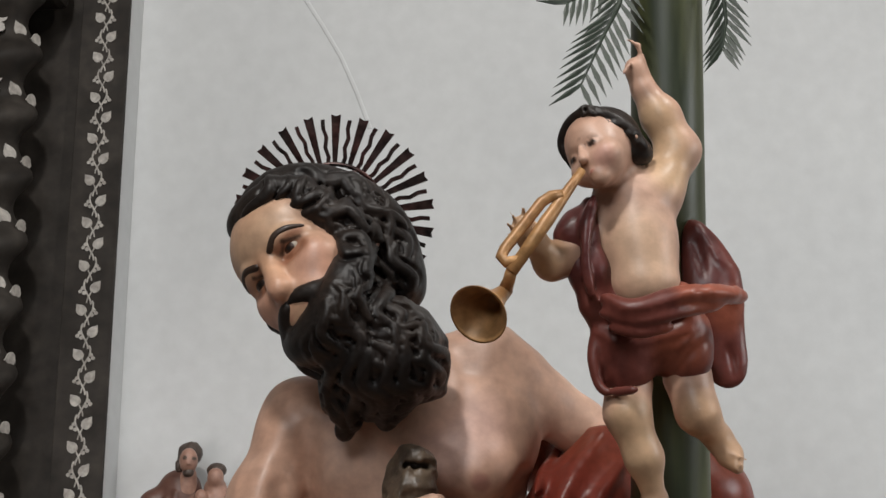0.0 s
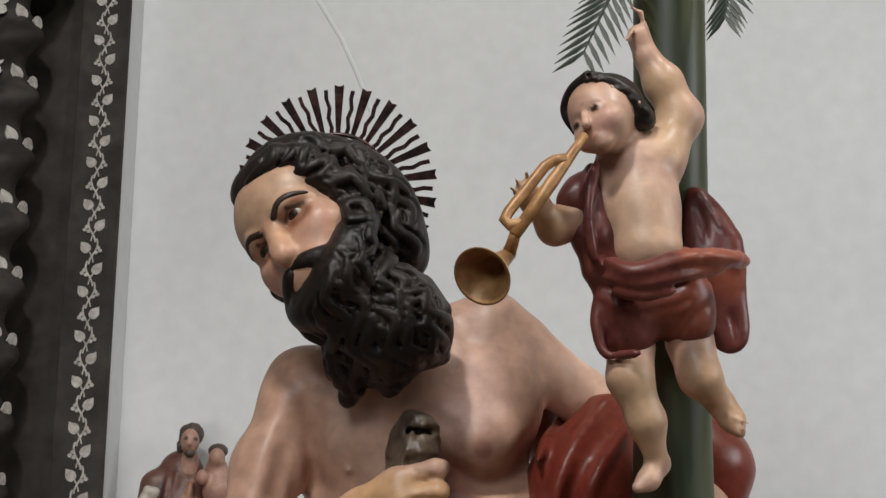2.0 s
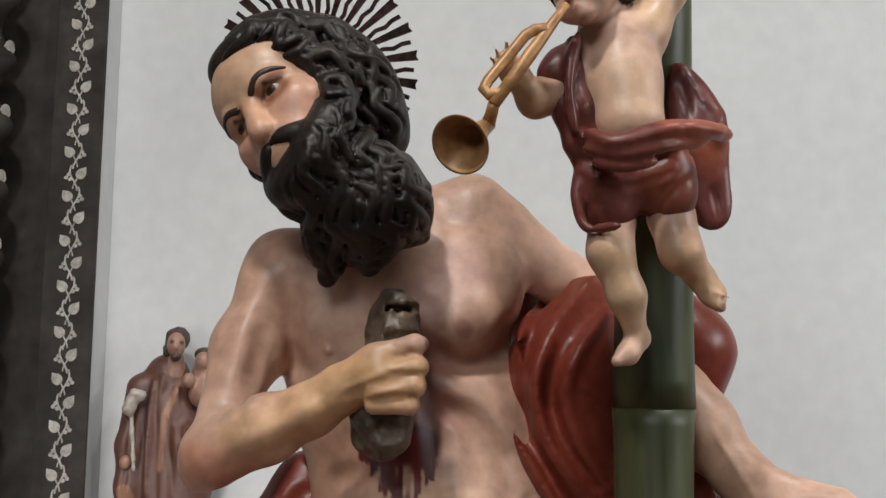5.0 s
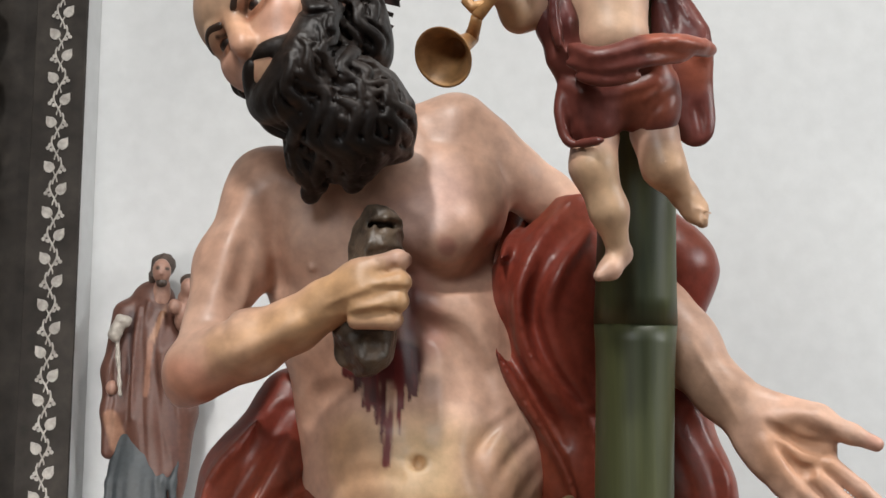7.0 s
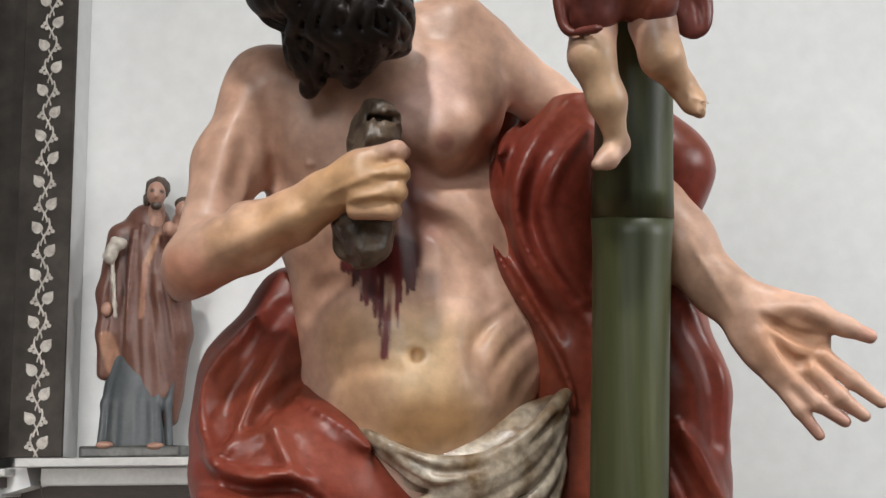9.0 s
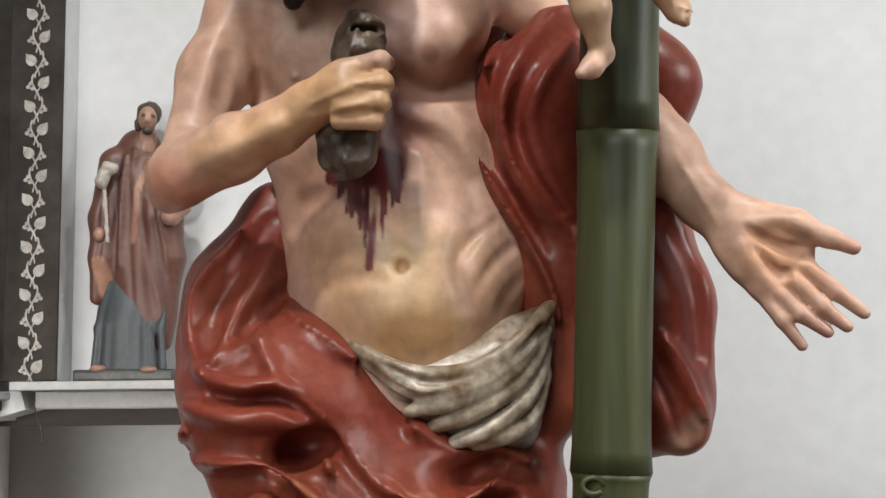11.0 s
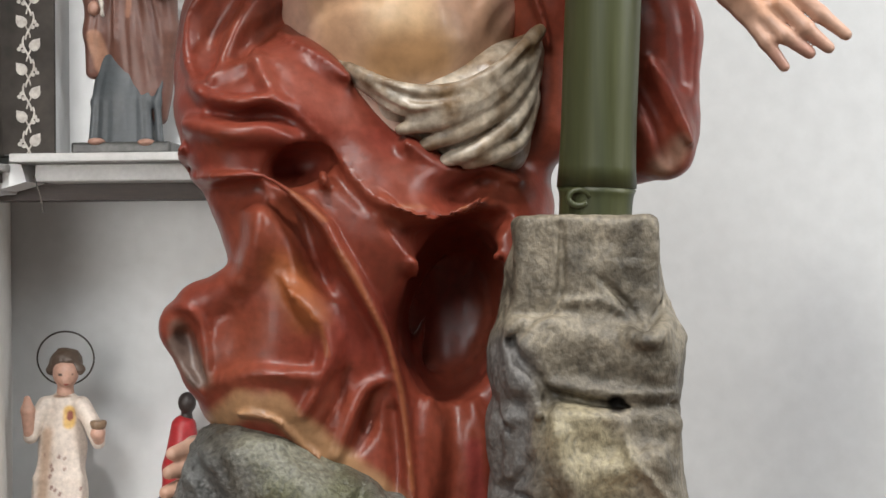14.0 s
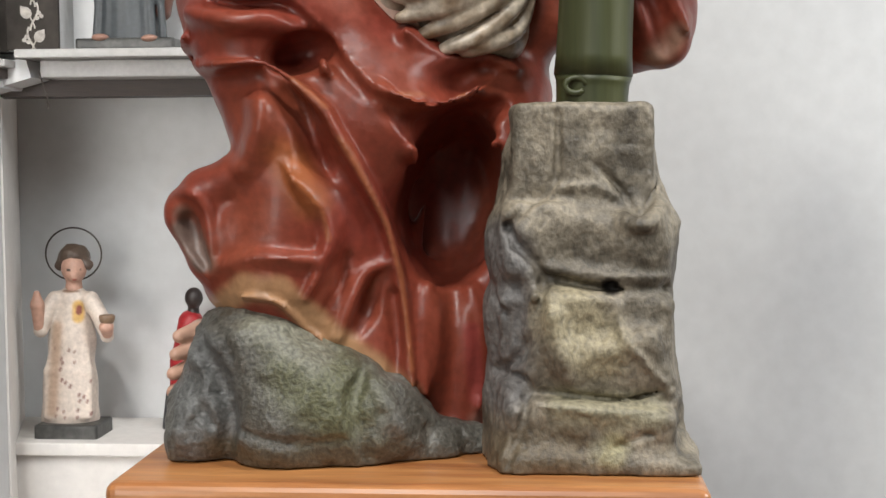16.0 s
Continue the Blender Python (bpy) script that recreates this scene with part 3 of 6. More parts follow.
skin_strokes += [
    ((-0.203, 0.000, 0.819), (-0.104, -0.040, 0.856), 0.012, 0.035, TANNED), ((-0.076, -0.060, 0.877), (-0.011, -0.070, 0.873), 0.02, 0.03, TANNED),
    ((-0.268, 0.000, 0.787), (-0.255, 0.000, 0.777), 0.008, 0.03, (0.55, 0.26, 0.17)),
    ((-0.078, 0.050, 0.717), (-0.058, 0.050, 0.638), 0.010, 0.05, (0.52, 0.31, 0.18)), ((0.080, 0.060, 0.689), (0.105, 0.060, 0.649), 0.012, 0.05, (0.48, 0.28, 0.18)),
    ((-0.006, 0.050, 0.611), (0.040, 0.050, 0.617), 0.012, 0.04, (0.50, 0.28, 0.13)), ((0.423, 0.050, 0.709), (0.442, 0.050, 0.696), 0.015, 0.04, (0.56, 0.30, 0.18)),
    ((0.308, 0.080, 0.814), (0.359, 0.080, 0.766), 0.010, 0.04, (0.58, 0.35, 0.24)), ((-0.009, 0.030, 0.983), (0.032, 0.030, 1.016), 0.01, 0.05, (0.58, 0.36, 0.29)),
    ((0.518, 0.050, 0.710), (0.519, 0.050, 0.710), 0.004, 0.02, ROSE), ((0.488, 0.050, 0.616), (0.450, 0.050, 0.607), 0.004, 0.02, ROSE),
]
rng = random.Random(4)
A0, A1 = Vector((-0.081, 0.020, 0.813)), Vector((0.002, 0.020, 0.825))
DOWN = Vector((-0.030, 0.030, 0.689)) - Vector((-0.029, 0.030, 0.814))
skin_strokes.append((body.onto((-0.056, 0.030, 0.811), 0.15), body.onto((-0.019, 0.030, 0.813), 0.15), 0.020, 0.012, BLOOD))
skin_strokes.append(((-0.009, 0.030, 0.847), (-0.006, 0.030, 0.900), 0.008, 0.010, (0.22, 0.06, 0.05)))
for i in range(60):
    u = rng.random()
    a = A0.lerp(A1, u)
    long_ = (1 - abs(u - 0.6) * 1.5) * rng.uniform(0.35, 0.95)
    b = a + DOWN * max(long_, 0.12) + Vector((rng.uniform(-0.006, 0.006), 0, 0))
    a, b = body.onto(a, 0.15), body.onto(b, 0.13)
    skin_strokes.append((a, b, rng.uniform(0.0010, 0.0026), 0.0018, BLOOD if rng.random() < 0.7 else (0.15, 0.012, 0.010)))
skin_strokes.append(((-0.029, 0.030, 0.794), (-0.036, 0.030, 0.695), 0.003, 0.004, (0.16, 0.02, 0.018)))

# head
head = Clay((-0.32, -0.17, 1.02), (-0.02, 0.20, 1.36), 0.0026)
EYES = Vector((-0.191, -0.085, 1.188))
HR, HF, HU = frame_of((0.66, -0.58, 0.58), (-0.50, -0.86, -0.20))


def hp(r, f, u, radius=None):
    """A place on the head: to its left, ahead and up from between the eyes."""
    v = EYES + (HR * r + HF * f + HU * u) * 0.94
    return (*v, radius) if radius else tuple(v)


def oval(clay, c, radii, k=0.015, cut=False):
    turn = Matrix((HR, HF, HU)).transposed().to_euler()
    clay.ball(hp(*c), radii, [math.degrees(w) for w in turn], k=k, cut=cut)


oval(head, (0, -0.088, 0.030), (0.074, 0.094, 0.084))
oval(head, (0, -0.050, -0.030), (0.062, 0.056, 0.085), k=0.025)
oval(head, (0, -0.038, 0.040), (0.056, 0.040, 0.040), k=0.03)
for m in (-1, 1):
    oval(head, (0.040 * m, -0.024, -0.028), (0.026, 0.024, 0.022), k=0.02)
    oval(head, (0.032 * m, 0.006, -0.001), (0.018, 0.012, 0.012), k=0.014, cut=True)
    head.curve(hp(0.052 * m, -0.020, 0.008, 0.004), hp(0.034 * m, -0.003, 0.018, 0.006), hp(0.014 * m, 0.000, 0.013, 0.005), k=0.012)
    head.curve(hp(0.048 * m, -0.014, -0.002, 0.002), hp(0.038 * m, -0.0015, 0.007, 0.0026), hp(0.026 * m, -0.0005, 0.007, 0.0026), hp(0.016 * m, -0.005, -0.003, 0.002), k=0.004)
    head.curve(hp(0.047 * m, -0.014, -0.004, 0.0018), hp(0.034 * m, -0.003, -0.010, 0.002), hp(0.017 * m, -0.006, -0.005, 0.0018), k=0.005)
    oval(head, (0.0115 * m, 0.010, -0.047), (0.0065, 0.010, 0.0065), k=0.006)
head.curve(hp(0, 0.001, 0.010, 0.007), hp(0, 0.011, -0.018, 0.0080), hp(0, 0.023, -0.044, 0.0092), k=0.010)
oval(head, (0.0, -0.012, -0.078), (0.030, 0.020, 0.018), k=0.02)
head.curve(hp(-0.022, 0.000, -0.074, 0.003), hp(-0.006, 0.008, -0.070, 0.0045), hp(0.006, 0.008, -0.070, 0.0045), hp(0.022, 0.000, -0.074, 0.003), k=0.004)
head.curve(hp(-0.018, 0.000, -0.082, 0.003), hp(0, 0.008, -0.083, 0.006), hp(0.018, 0.000, -0.082, 0.003), k=0.004)
oval(head, (0.078, -0.095, -0.02), (0.008, 0.018, 0.026), k=0.008)
head.tube((-0.106, 0.030, 1.180, 0.0487), (-0.084, 0.070, 1.103, 0.0561), k=0.03)
BROW, LIP = (0.04, 0.02, 0.013), (0.30, 0.085, 0.06)
head_strokes = [
    (hp(0, 0, 0.04), hp(0, 0, -0.05), 0.05, 0.03, (0.53, 0.32, 0.205)),
    (hp(-0.03, 0, 0.03), hp(0.03, 0, 0.03), 0.01, 0.03, (0.58, 0.37, 0.24)),
    (hp(0.0, 0.02, 0.0), hp(0.0, 0.02, -0.05), 0.008, 0.02, (0.60, 0.34, 0.21)),
    (hp(0.045, -0.01, -0.035), hp(0.040, -0.01, -0.040), 0.012, 0.03, (0.60, 0.32, 0.22)),
    (hp(-0.045, -0.01, -0.035), hp(-0.040, -0.01, -0.040), 0.012, 0.03, (0.60, 0.32, 0.22)),
    (hp(-0.016, 0.008, -0.076), hp(0.016, 0.008, -0.076), 0.0030, 0.0035, LIP),
]
eyes = []
for m in (-1, 1):
    # shadow of the eye sockets, put into the colour above and below each eye
    head_strokes.append((hp(0.050 * m, -0.010, 0.010), hp(0.018 * m, 0, 0.008), 0.003, 0.008, (0.36, 0.17, 0.10)))
    head_strokes.append((hp(0.046 * m, -0.008, -0.010), hp(0.020 * m, 0, -0.012), 0.004, 0.010, (0.34, 0.15, 0.085)))
    head_strokes.append((hp(0.047 * m, -0.012, 0.002), hp(0.032 * m, 0.002, 0.008), 0.0018, 0.0025, BROW))
    head_strokes.append((hp(0.032 * m, 0.002, 0.008), hp(0.018 * m, -0.002, 0.001), 0.0018, 0.0025, BROW))
    c = hp(0.032 * m, -0.0125, -0.001)
    ball = Clay(np.array(c) - 0.016, np.array(c) + 0.016, 0.0011)
    ball.ball(c, 0.0132, k=0.001)
    eyes.append((ball, SKIN, [(hp(0.032 * m, -0.0125, -0.001), hp(0.032 * m, -0.012, -0.001), 0.02, 0.001, (0.42, 0.34, 0.26)),
                              (hp(0.0325 * m, 0.001, -0.002), hp(0.0325 * m, 0.0, -0.002), 0.0062, 0.0012, (0.045, 0.018, 0.009)),
                              (hp(0.0325 * m, 0.001, -0.002), hp(0.0325 * m, 0.0, -0.002), 0.0022, 0.001, (0.008, 0.006, 0.005))]))
    brow = Clay(np.array(hp(0.032 * m, 0, 0.015)) - 0.034, np.array(hp(0.032 * m, 0, 0.015)) + 0.034, 0.0016)
    brow.curve(hp(0.060 * m, -0.0125, 0.010, 0.0020), hp(0.047 * m, 0.0010, 0.0170, 0.0038), hp(0.031 * m, 0.0080, 0.0185, 0.0050), hp(0.014 * m, 0.0105, 0.0105, 0.0042), k=0.002)
    eyes.append((brow, SKIN, [(hp(0.032 * m, 0, 0.015), hp(0.03 * m, 0, 0.015), 0.1, 0.01, (0.04, 0.022, 0.014))]))

# hair and beard
hair = Clay((-0.31, -0.17, 0.96), (0.03, 0.22, 1.40), 0.0021)
hair.curve((-0.245, -0.035, 1.246, 0.0102), (-0.230, -0.055, 1.258, 0.0135), (-0.201, -0.068, 1.275, 0.0148), (-0.166, -0.072, 1.275, 0.0160), (-0.141, -0.075, 1.252, 0.0159), (-0.115, -0.065, 1.239, 0.0173), (-0.094, -0.050, 1.222, 0.0174), k=0.015)
hair.curve((-0.238, -0.020, 1.261, 0.0110), (-0.212, -0.030, 1.290, 0.0165), (-0.167, -0.030, 1.299, 0.0220), (-0.115, -0.010, 1.281, 0.0290), (-0.083, 0.010, 1.250, 0.0319), (-0.059, 0.020, 1.205, 0.0235), k=0.02)
hair.ball((-0.136, 0.050, 1.260), (0.074, 0.075, 0.064), k=0.02)
hair.curve(hp(0.070, -0.070, -0.030, 0.016), hp(0.058, -0.030, -0.075, 0.020), hp(0.028, -0.006, -0.104, 0.024), hp(-0.028, -0.008, -0.104, 0.022), hp(-0.056, -0.035, -0.070, 0.014), k=0.012)
hair.curve((-0.091, 0.000, 1.211, 0.0247), (-0.065, 0.010, 1.202, 0.0248), (-0.052, 0.030, 1.178, 0.0152), k=0.02)
hair.tube((-0.097, -0.020, 1.220, 0.0122), (-0.093, -0.030, 1.179, 0.0134), (-0.085, -0.040, 1.148, 0.0239), k=0.02)
hair.tube((-0.218, 0.000, 1.163, 0.0089), (-0.205, 0.000, 1.141, 0.0096), (-0.187, 0.000, 1.128, 0.0082), k=0.01)
hair.curve((-0.151, -0.045, 1.126, 0.0172), (-0.120, -0.050, 1.113, 0.0302), (-0.084, -0.045, 1.100, 0.0445), (-0.053, -0.030, 1.082, 0.0434), k=0.03)
hair.tube((-0.120, -0.045, 1.094, 0.0289), (-0.114, -0.020, 1.046, 0.0224), (-0.119, 0.000, 1.006, 0.0100), k=0.02)
hair.tube((-0.075, -0.040, 1.067, 0.0359), (-0.069, -0.010, 1.039, 0.0225), (-0.070, 0.000, 1.014, 0.0066), k=0.02)
hair.tube((-0.046, -0.030, 1.095, 0.0330), (-0.022, -0.010, 1.078, 0.0226), (-0.013, 0.000, 1.054, 0.0106), k=0.02)
hair.tube((-0.034, -0.020, 1.124, 0.0226), (-0.009, 0.000, 1.111, 0.0107), k=0.02)
hair.freeze()
swell, groove = np.zeros_like(hair.d), np.zeros_like(hair.d)
rng = random.Random(8)


def lock(pts, r, waves=2.0, sway=0.006):
    """A wavy carved lock through points, swaying sideways: a swelling with three grooves cut along it."""
    P = [Vector(p[:3]) for p in pts]
    n = 12
    ph, lift = rng.uniform(0, 6.28), rng.uniform(0.5, 1.2)
    for strand in (None, -1.0, 0.0, 1.0):
        out = []
        for i in range(n + 1):
            u = i / n * (len(P) - 1)
            j = min(int(u), len(P) - 2)
            c = P[j].lerp(P[j + 1], u - j)
            t = (P[j + 1] - P[j]).normalized()
            s = Vector((-t.z, 0, t.x))
            w = math.sin(ph + i / n * waves * 6.28)
            full = math.sin(math.pi * min(0.12 + 0.80 * i / n, 1))
            q = hair.onto(c + s * (sway * w + (strand or 0) * r * 0.95 * full), 0.27)
            out.append((*q, r * 1.35, r * 1.25 * lift * full) if strand is None else (*q, r * 0.62, -r * (0.45 if strand == 0 else 0.75) * full))
        hair.ridge(*out, sharp=strand is not None, steps=2, dy=0.6, pool=swell if strand is None else groove)


def strands(a, b, c, d, count, r, waves, sway):
    """Locks side by side from the line a-b down to the line c-d."""
    a, b, c, d = Vector(a), Vector(b), Vector(c), Vector(d)
    for i in range(count):
        u = (i + 0.5) / count
        p, q = a.lerp(b, u), c.lerp(d, u + rng.uniform(-0.06, 0.06))
        lock((p, p.lerp(q, 0.5), q), r * rng.uniform(0.75, 1.2), waves, sway)


# waves combed back from the forehead
strands((-0.240, -0.040, 1.252), (-0.155, -0.070, 1.247), (-0.221, -0.010, 1.322), (-0.101, -0.010, 1.313), 5, 0.0103, 1.0, 0.0075)
strands((-0.156, -0.050, 1.281), (-0.138, -0.070, 1.238), (-0.066, -0.010, 1.283), (-0.080, -0.050, 1.187), 6, 0.0103, 1.6, 0.0088)
strands((-0.184, -0.020, 1.321), (-0.102, 0.000, 1.309), (-0.104, 0.010, 1.317), (-0.036, 0.000, 1.227), 5, 0.0103, 1.4, 0.0075)
strands((-0.113, -0.020, 1.289), (-0.081, 0.000, 1.294), (-0.063, -0.030, 1.219), (-0.030, -0.010, 1.189), 4, 0.0106, 1.5, 0.0088)
strands((-0.094, -0.050, 1.222), (-0.054, -0.020, 1.236), (-0.076, -0.055, 1.144), (-0.034, 0.000, 1.163), 4, 0.0106, 1.3, 0.0088)
strands((-0.218, -0.020, 1.161), (-0.208, -0.020, 1.164), (-0.199, -0.010, 1.125), (-0.183, -0.020, 1.125), 2, 0.0079, 0.8, 0.0037)
# beard
strands((-0.092, -0.060, 1.191), (-0.060, -0.050, 1.159), (-0.107, -0.090, 1.124), (-0.035, -0.070, 1.100), 4, 0.0106, 1.3, 0.0088)
strands((-0.148, -0.090, 1.105), (-0.056, -0.080, 1.138), (-0.135, -0.050, 1.047), (0.005, -0.030, 1.100), 6, 0.0112, 1.4, 0.0100)
strands((-0.142, -0.090, 1.092), (-0.038, -0.070, 1.100), (-0.127, -0.020, 0.990), (0.002, -0.020, 1.042), 8, 0.0112, 1.8, 0.0112)
strands((-0.133, -0.080, 1.068), (-0.087, -0.090, 1.045), (-0.127, -0.010, 0.991), (-0.099, -0.010, 0.994), 2, 0.0106, 1.4, 0.0075)
strands((-0.082, -0.080, 1.047), (-0.045, -0.070, 1.054), (-0.076, -0.010, 1.003), (-0.059, -0.010, 1.009), 2, 0.0099, 1.4, 0.0063)
strands((-0.036, -0.030, 1.135), (-0.017, -0.020, 1.110), (0.003, -0.010, 1.091), (-0.016, -0.010, 1.041), 2, 0.0106, 1.2, 0.0075)
for n in range(10):
    a = Vector((-0.134, -0.080, 1.101)).lerp(Vector((-0.033, -0.060, 1.122)), rng.random())
    b = a + Vector((rng.uniform(-0.01, 0.05), 0, -rng.uniform(0.04, 0.09)))
    lock((a, a.lerp(b, 0.5), b), 0.0085, 1.3, 0.009)
strands((-0.105, -0.070, 1.189), (-0.136, -0.090, 1.125), (-0.052, -0.060, 1.119), (-0.114, -0.080, 1.061), 5, 0.0100, 1.2, 0.008)
hair.d += groove - swell
# moustache, chin and jaw
for m in (-1, 1):
    hair.curve(hp(0.002 * m, 0.013, -0.060, 0.0035), hp(0.014 * m, 0.012, -0.064, 0.0072), hp(0.030 * m, 0.002, -0.073, 0.0105), hp(0.048 * m, -0.014, -0.082, 0.0105), hp(0.062 * m, -0.030, -0.070, 0.0060), k=0.006)
    for u, dp in ((-0.0035, 0.003), (0.0005, 0.0035), (0.0045, 0.003)):
        hair.ridge(*[(*hp(x * m, f + 0.005, z + u), 0.0026, -dp) for x, f, z in ((0.004, 0.013, -0.060), (0.016, 0.012, -0.062), (0.032, 0.002, -0.068), (0.049, -0.014, -0.076), (0.062, -0.030, -0.071))], dy=0.7)
    for n in range(5):
        hair.curve(hp((0.002 + 0.012 * n) * m, 0.010 - 0.006 * n, -0.083 + 0.004 * n, 0.0055), hp((0.006 + 0.013 * n) * m, 0.012 - 0.006 * n, -0.112, 0.0060), hp((0.004 + 0.012 * n) * m, 0.004 - 0.006 * n, -0.140, 0.0040), k=0.002)
oval(hair, (0.0, -0.006, -0.100), (0.030, 0.016, 0.014), k=0.004)
# red robe
robe = Clay((-0.38, -0.16, 0.02), (0.44, 0.42, 1.02), H)
# thighs and lap
robe.tube((-0.172, 0.060, 0.513, 0.0789), (-0.132, 0.050, 0.385, 0.0600), (-0.128, 0.055, 0.310, 0.0640), (-0.142, 0.060, 0.232, 0.0800), k=0.03)
robe.tube((-0.131, 0.080, 0.563, 0.0762), (-0.009, 0.100, 0.417, 0.0908), (0.094, 0.140, 0.353, 0.0855), k=0.05)
robe.tube((-0.082, 0.110, 0.298, 0.0847), (0.027, 0.150, 0.137, 0.0793), (0.055, 0.150, 0.035, 0.0649), k=0.05)
robe.tube((-0.205, 0.080, 0.216, 0.0419), (-0.107, 0.080, 0.174, 0.0487), (-0.016, 0.080, 0.091, 0.0416), k=0.04)
robe.tube((0.100, 0.180, 0.439, 0.0874), (0.098, 0.180, 0.147, 0.0585), k=0.05)
# back sweep behind the waist
robe.tube((-0.172, 0.170, 0.776, 0.0429), (-0.211, 0.120, 0.678, 0.0519), (-0.210, 0.090, 0.566, 0.0642), k=0.04)
robe.tube((-0.206, 0.160, 0.611, 0.0777), (0.130, 0.240, 0.568, 0.0873), k=0.05)
# mantle from the left arm down behind the palm trunk
robe.tube((0.198, 0.140, 1.024, 0.0299), (0.155, 0.130, 0.907, 0.0644), (0.148, 0.140, 0.806, 0.0558), (0.180, 0.150, 0.694, 0.0416), (0.177, 0.160, 0.544, 0.0413), k=0.04)
robe.tube((0.238, 0.170, 1.012, 0.0505), (0.307, 0.170, 0.937, 0.0486), (0.284, 0.180, 0.852, 0.0499), k=0.04)
robe.tube((0.252, 0.180, 0.752, 0.0637), (0.299, 0.180, 0.667, 0.0631), (0.308, 0.180, 0.543, 0.0588), k=0.04)
robe.tube((0.307, 0.170, 0.647, 0.0557), (0.318, 0.160, 0.535, 0.0412), (0.330, 0.150, 0.501, 0.0238), k=0.03)
robe.tube((0.277, 0.200, 0.750, 0.0713), (0.272, 0.200, 0.509, 0.0352), k=0.04)
robe.tube((0.069, 0.240, 1.024, 0.0499), (0.159, 0.230, 0.988, 0.0598), k=0.02)
# raised folds
robe.tube((-0.251, 0.070, 0.300, 0.0278), (-0.192, 0.060, 0.287, 0.0344), k=0.03)
robe.ball((0.066, 0.090, 0.312), (0.066, 0.19, 0.118), (0, 8, 0), k=0.025, cut=True)
robe.tube((0.019, 0.330, 0.382, 0.0846), (0.042, 0.330, 0.274, 0.0846), (0.048, 0.290, 0.151, 0.0847), k=0.02)
robe.tube((0.111, 0.330, 0.366, 0.0690), (0.110, 0.290, 0.183, 0.0688), k=0.02)

robe.ball((0.341, 0.100, 0.504), (0.012, 0.02, 0.010), k=0.006, cut=True)
robe.tube((-0.265, 0.040, 0.307, 0.0150), (-0.233, 0.030, 0.324, 0.0203), (-0.196, 0.020, 0.343, 0.0228), k=0.02)
robe.tube((-0.263, 0.040, 0.288, 0.0150), (-0.230, 0.040, 0.240, 0.0191), (-0.209, 0.040, 0.220, 0.0204), k=0.02)
robe.tube((-0.246, 0.050, 0.291, 0.0274), (-0.203, 0.045, 0.274, 0.0382), k=0.02)
robe.ball((-0.244, 0.005, 0.287), (0.011, 0.03, 0.020), (0, -25, 0), k=0.010, cut=True)
robe.shrink(-0.002)
# swag edges over the lap: sharp crests with a step below
robe.ridge((-0.134, 0.086, 0.642, 0.0230, 0.018), (-0.063, 0.023, 0.599, 0.0242, 0.023), (-0.027, 0.001, 0.565, 0.0248, 0.025), (0.007, -0.017, 0.525, 0.0245, 0.025), (0.031, 0.054, 0.498, 0.0233, 0.023), (0.068, 0.081, 0.481, 0.0191, 0.021), (0.108, 0.080, 0.487, 0.0191, 0.023), (0.138, 0.085, 0.474, 0.0203, 0.023), (0.167, 0.064, 0.457, 0.0189, 0.018), (0.185, 0.047, 0.432, 0.0142, 0.011), lean=1.5)
robe.ridge((-0.242, 0.025, 0.586, 0.0167, 0.011), (-0.218, 0.001, 0.572, 0.0196, 0.021), (-0.177, -0.021, 0.561, 0.0214, 0.028), (-0.136, -0.019, 0.563, 0.0214, 0.028), (-0.106, 0.010, 0.544, 0.0251, 0.028), (-0.072, 0.019, 0.509, 0.0252, 0.025), (-0.029, 0.014, 0.460, 0.0217, 0.021), (0.007, -0.021, 0.438, 0.0190, 0.025), (0.049, -0.013, 0.427, 0.0180, 0.026), (0.088, 0.026, 0.440, 0.0195, 0.025), (0.122, 0.066, 0.468, 0.0167, 0.014), lean=0.55)
robe.ridge((-0.249, -0.011, 0.513, 0.0162, 0.011), (-0.261, 0.100, 0.486, 0.0197, 0.021), (-0.204, -0.014, 0.474, 0.0193, 0.028), (-0.147, -0.038, 0.475, 0.0201, 0.032), (-0.112, -0.024, 0.453, 0.0223, 0.032), (-0.075, -0.021, 0.420, 0.0233, 0.032), (-0.060, -0.015, 0.390, 0.0235, 0.032), (-0.034, 0.008, 0.340, 0.0228, 0.030), (-0.010, 0.029, 0.285, 0.0207, 0.026), (0.004, 0.046, 0.222, 0.0187, 0.023), (0.012, 0.049, 0.167, 0.0176, 0.021), (0.017, 0.044, 0.112, 0.0164, 0.019), (0.024, 0.016, 0.058, 0.0139, 0.014), lean=0.6)
robe.ridge((-0.174, 0.051, 0.643, 0.0147, 0.007), (-0.155, 0.009, 0.603, 0.0164, 0.018), (-0.133, -0.019, 0.567, 0.0139, 0.014))
robe.ridge((-0.227, 0.009, 0.578, 0.0143, 0.011), (-0.195, 0.026, 0.598, 0.0189, 0.018), (-0.165, 0.013, 0.613, 0.0165, 0.011), (-0.138, 0.008, 0.615, 0.0142, 0.007))
robe.ridge((-0.245, -0.005, 0.538, 0.0218, 0.014), (-0.179, -0.038, 0.522, 0.0233, 0.021), (-0.135, -0.007, 0.523, 0.0237, 0.025), (-0.100, 0.013, 0.502, 0.0218, 0.023), (-0.080, -0.019, 0.470, 0.0191, 0.014), sharp=False)
robe.ridge((-0.091, 0.014, 0.493, 0.0120, 0.011), (-0.076, -0.014, 0.473, 0.0117, 0.016), (-0.077, -0.022, 0.448, 0.0106, 0.007))
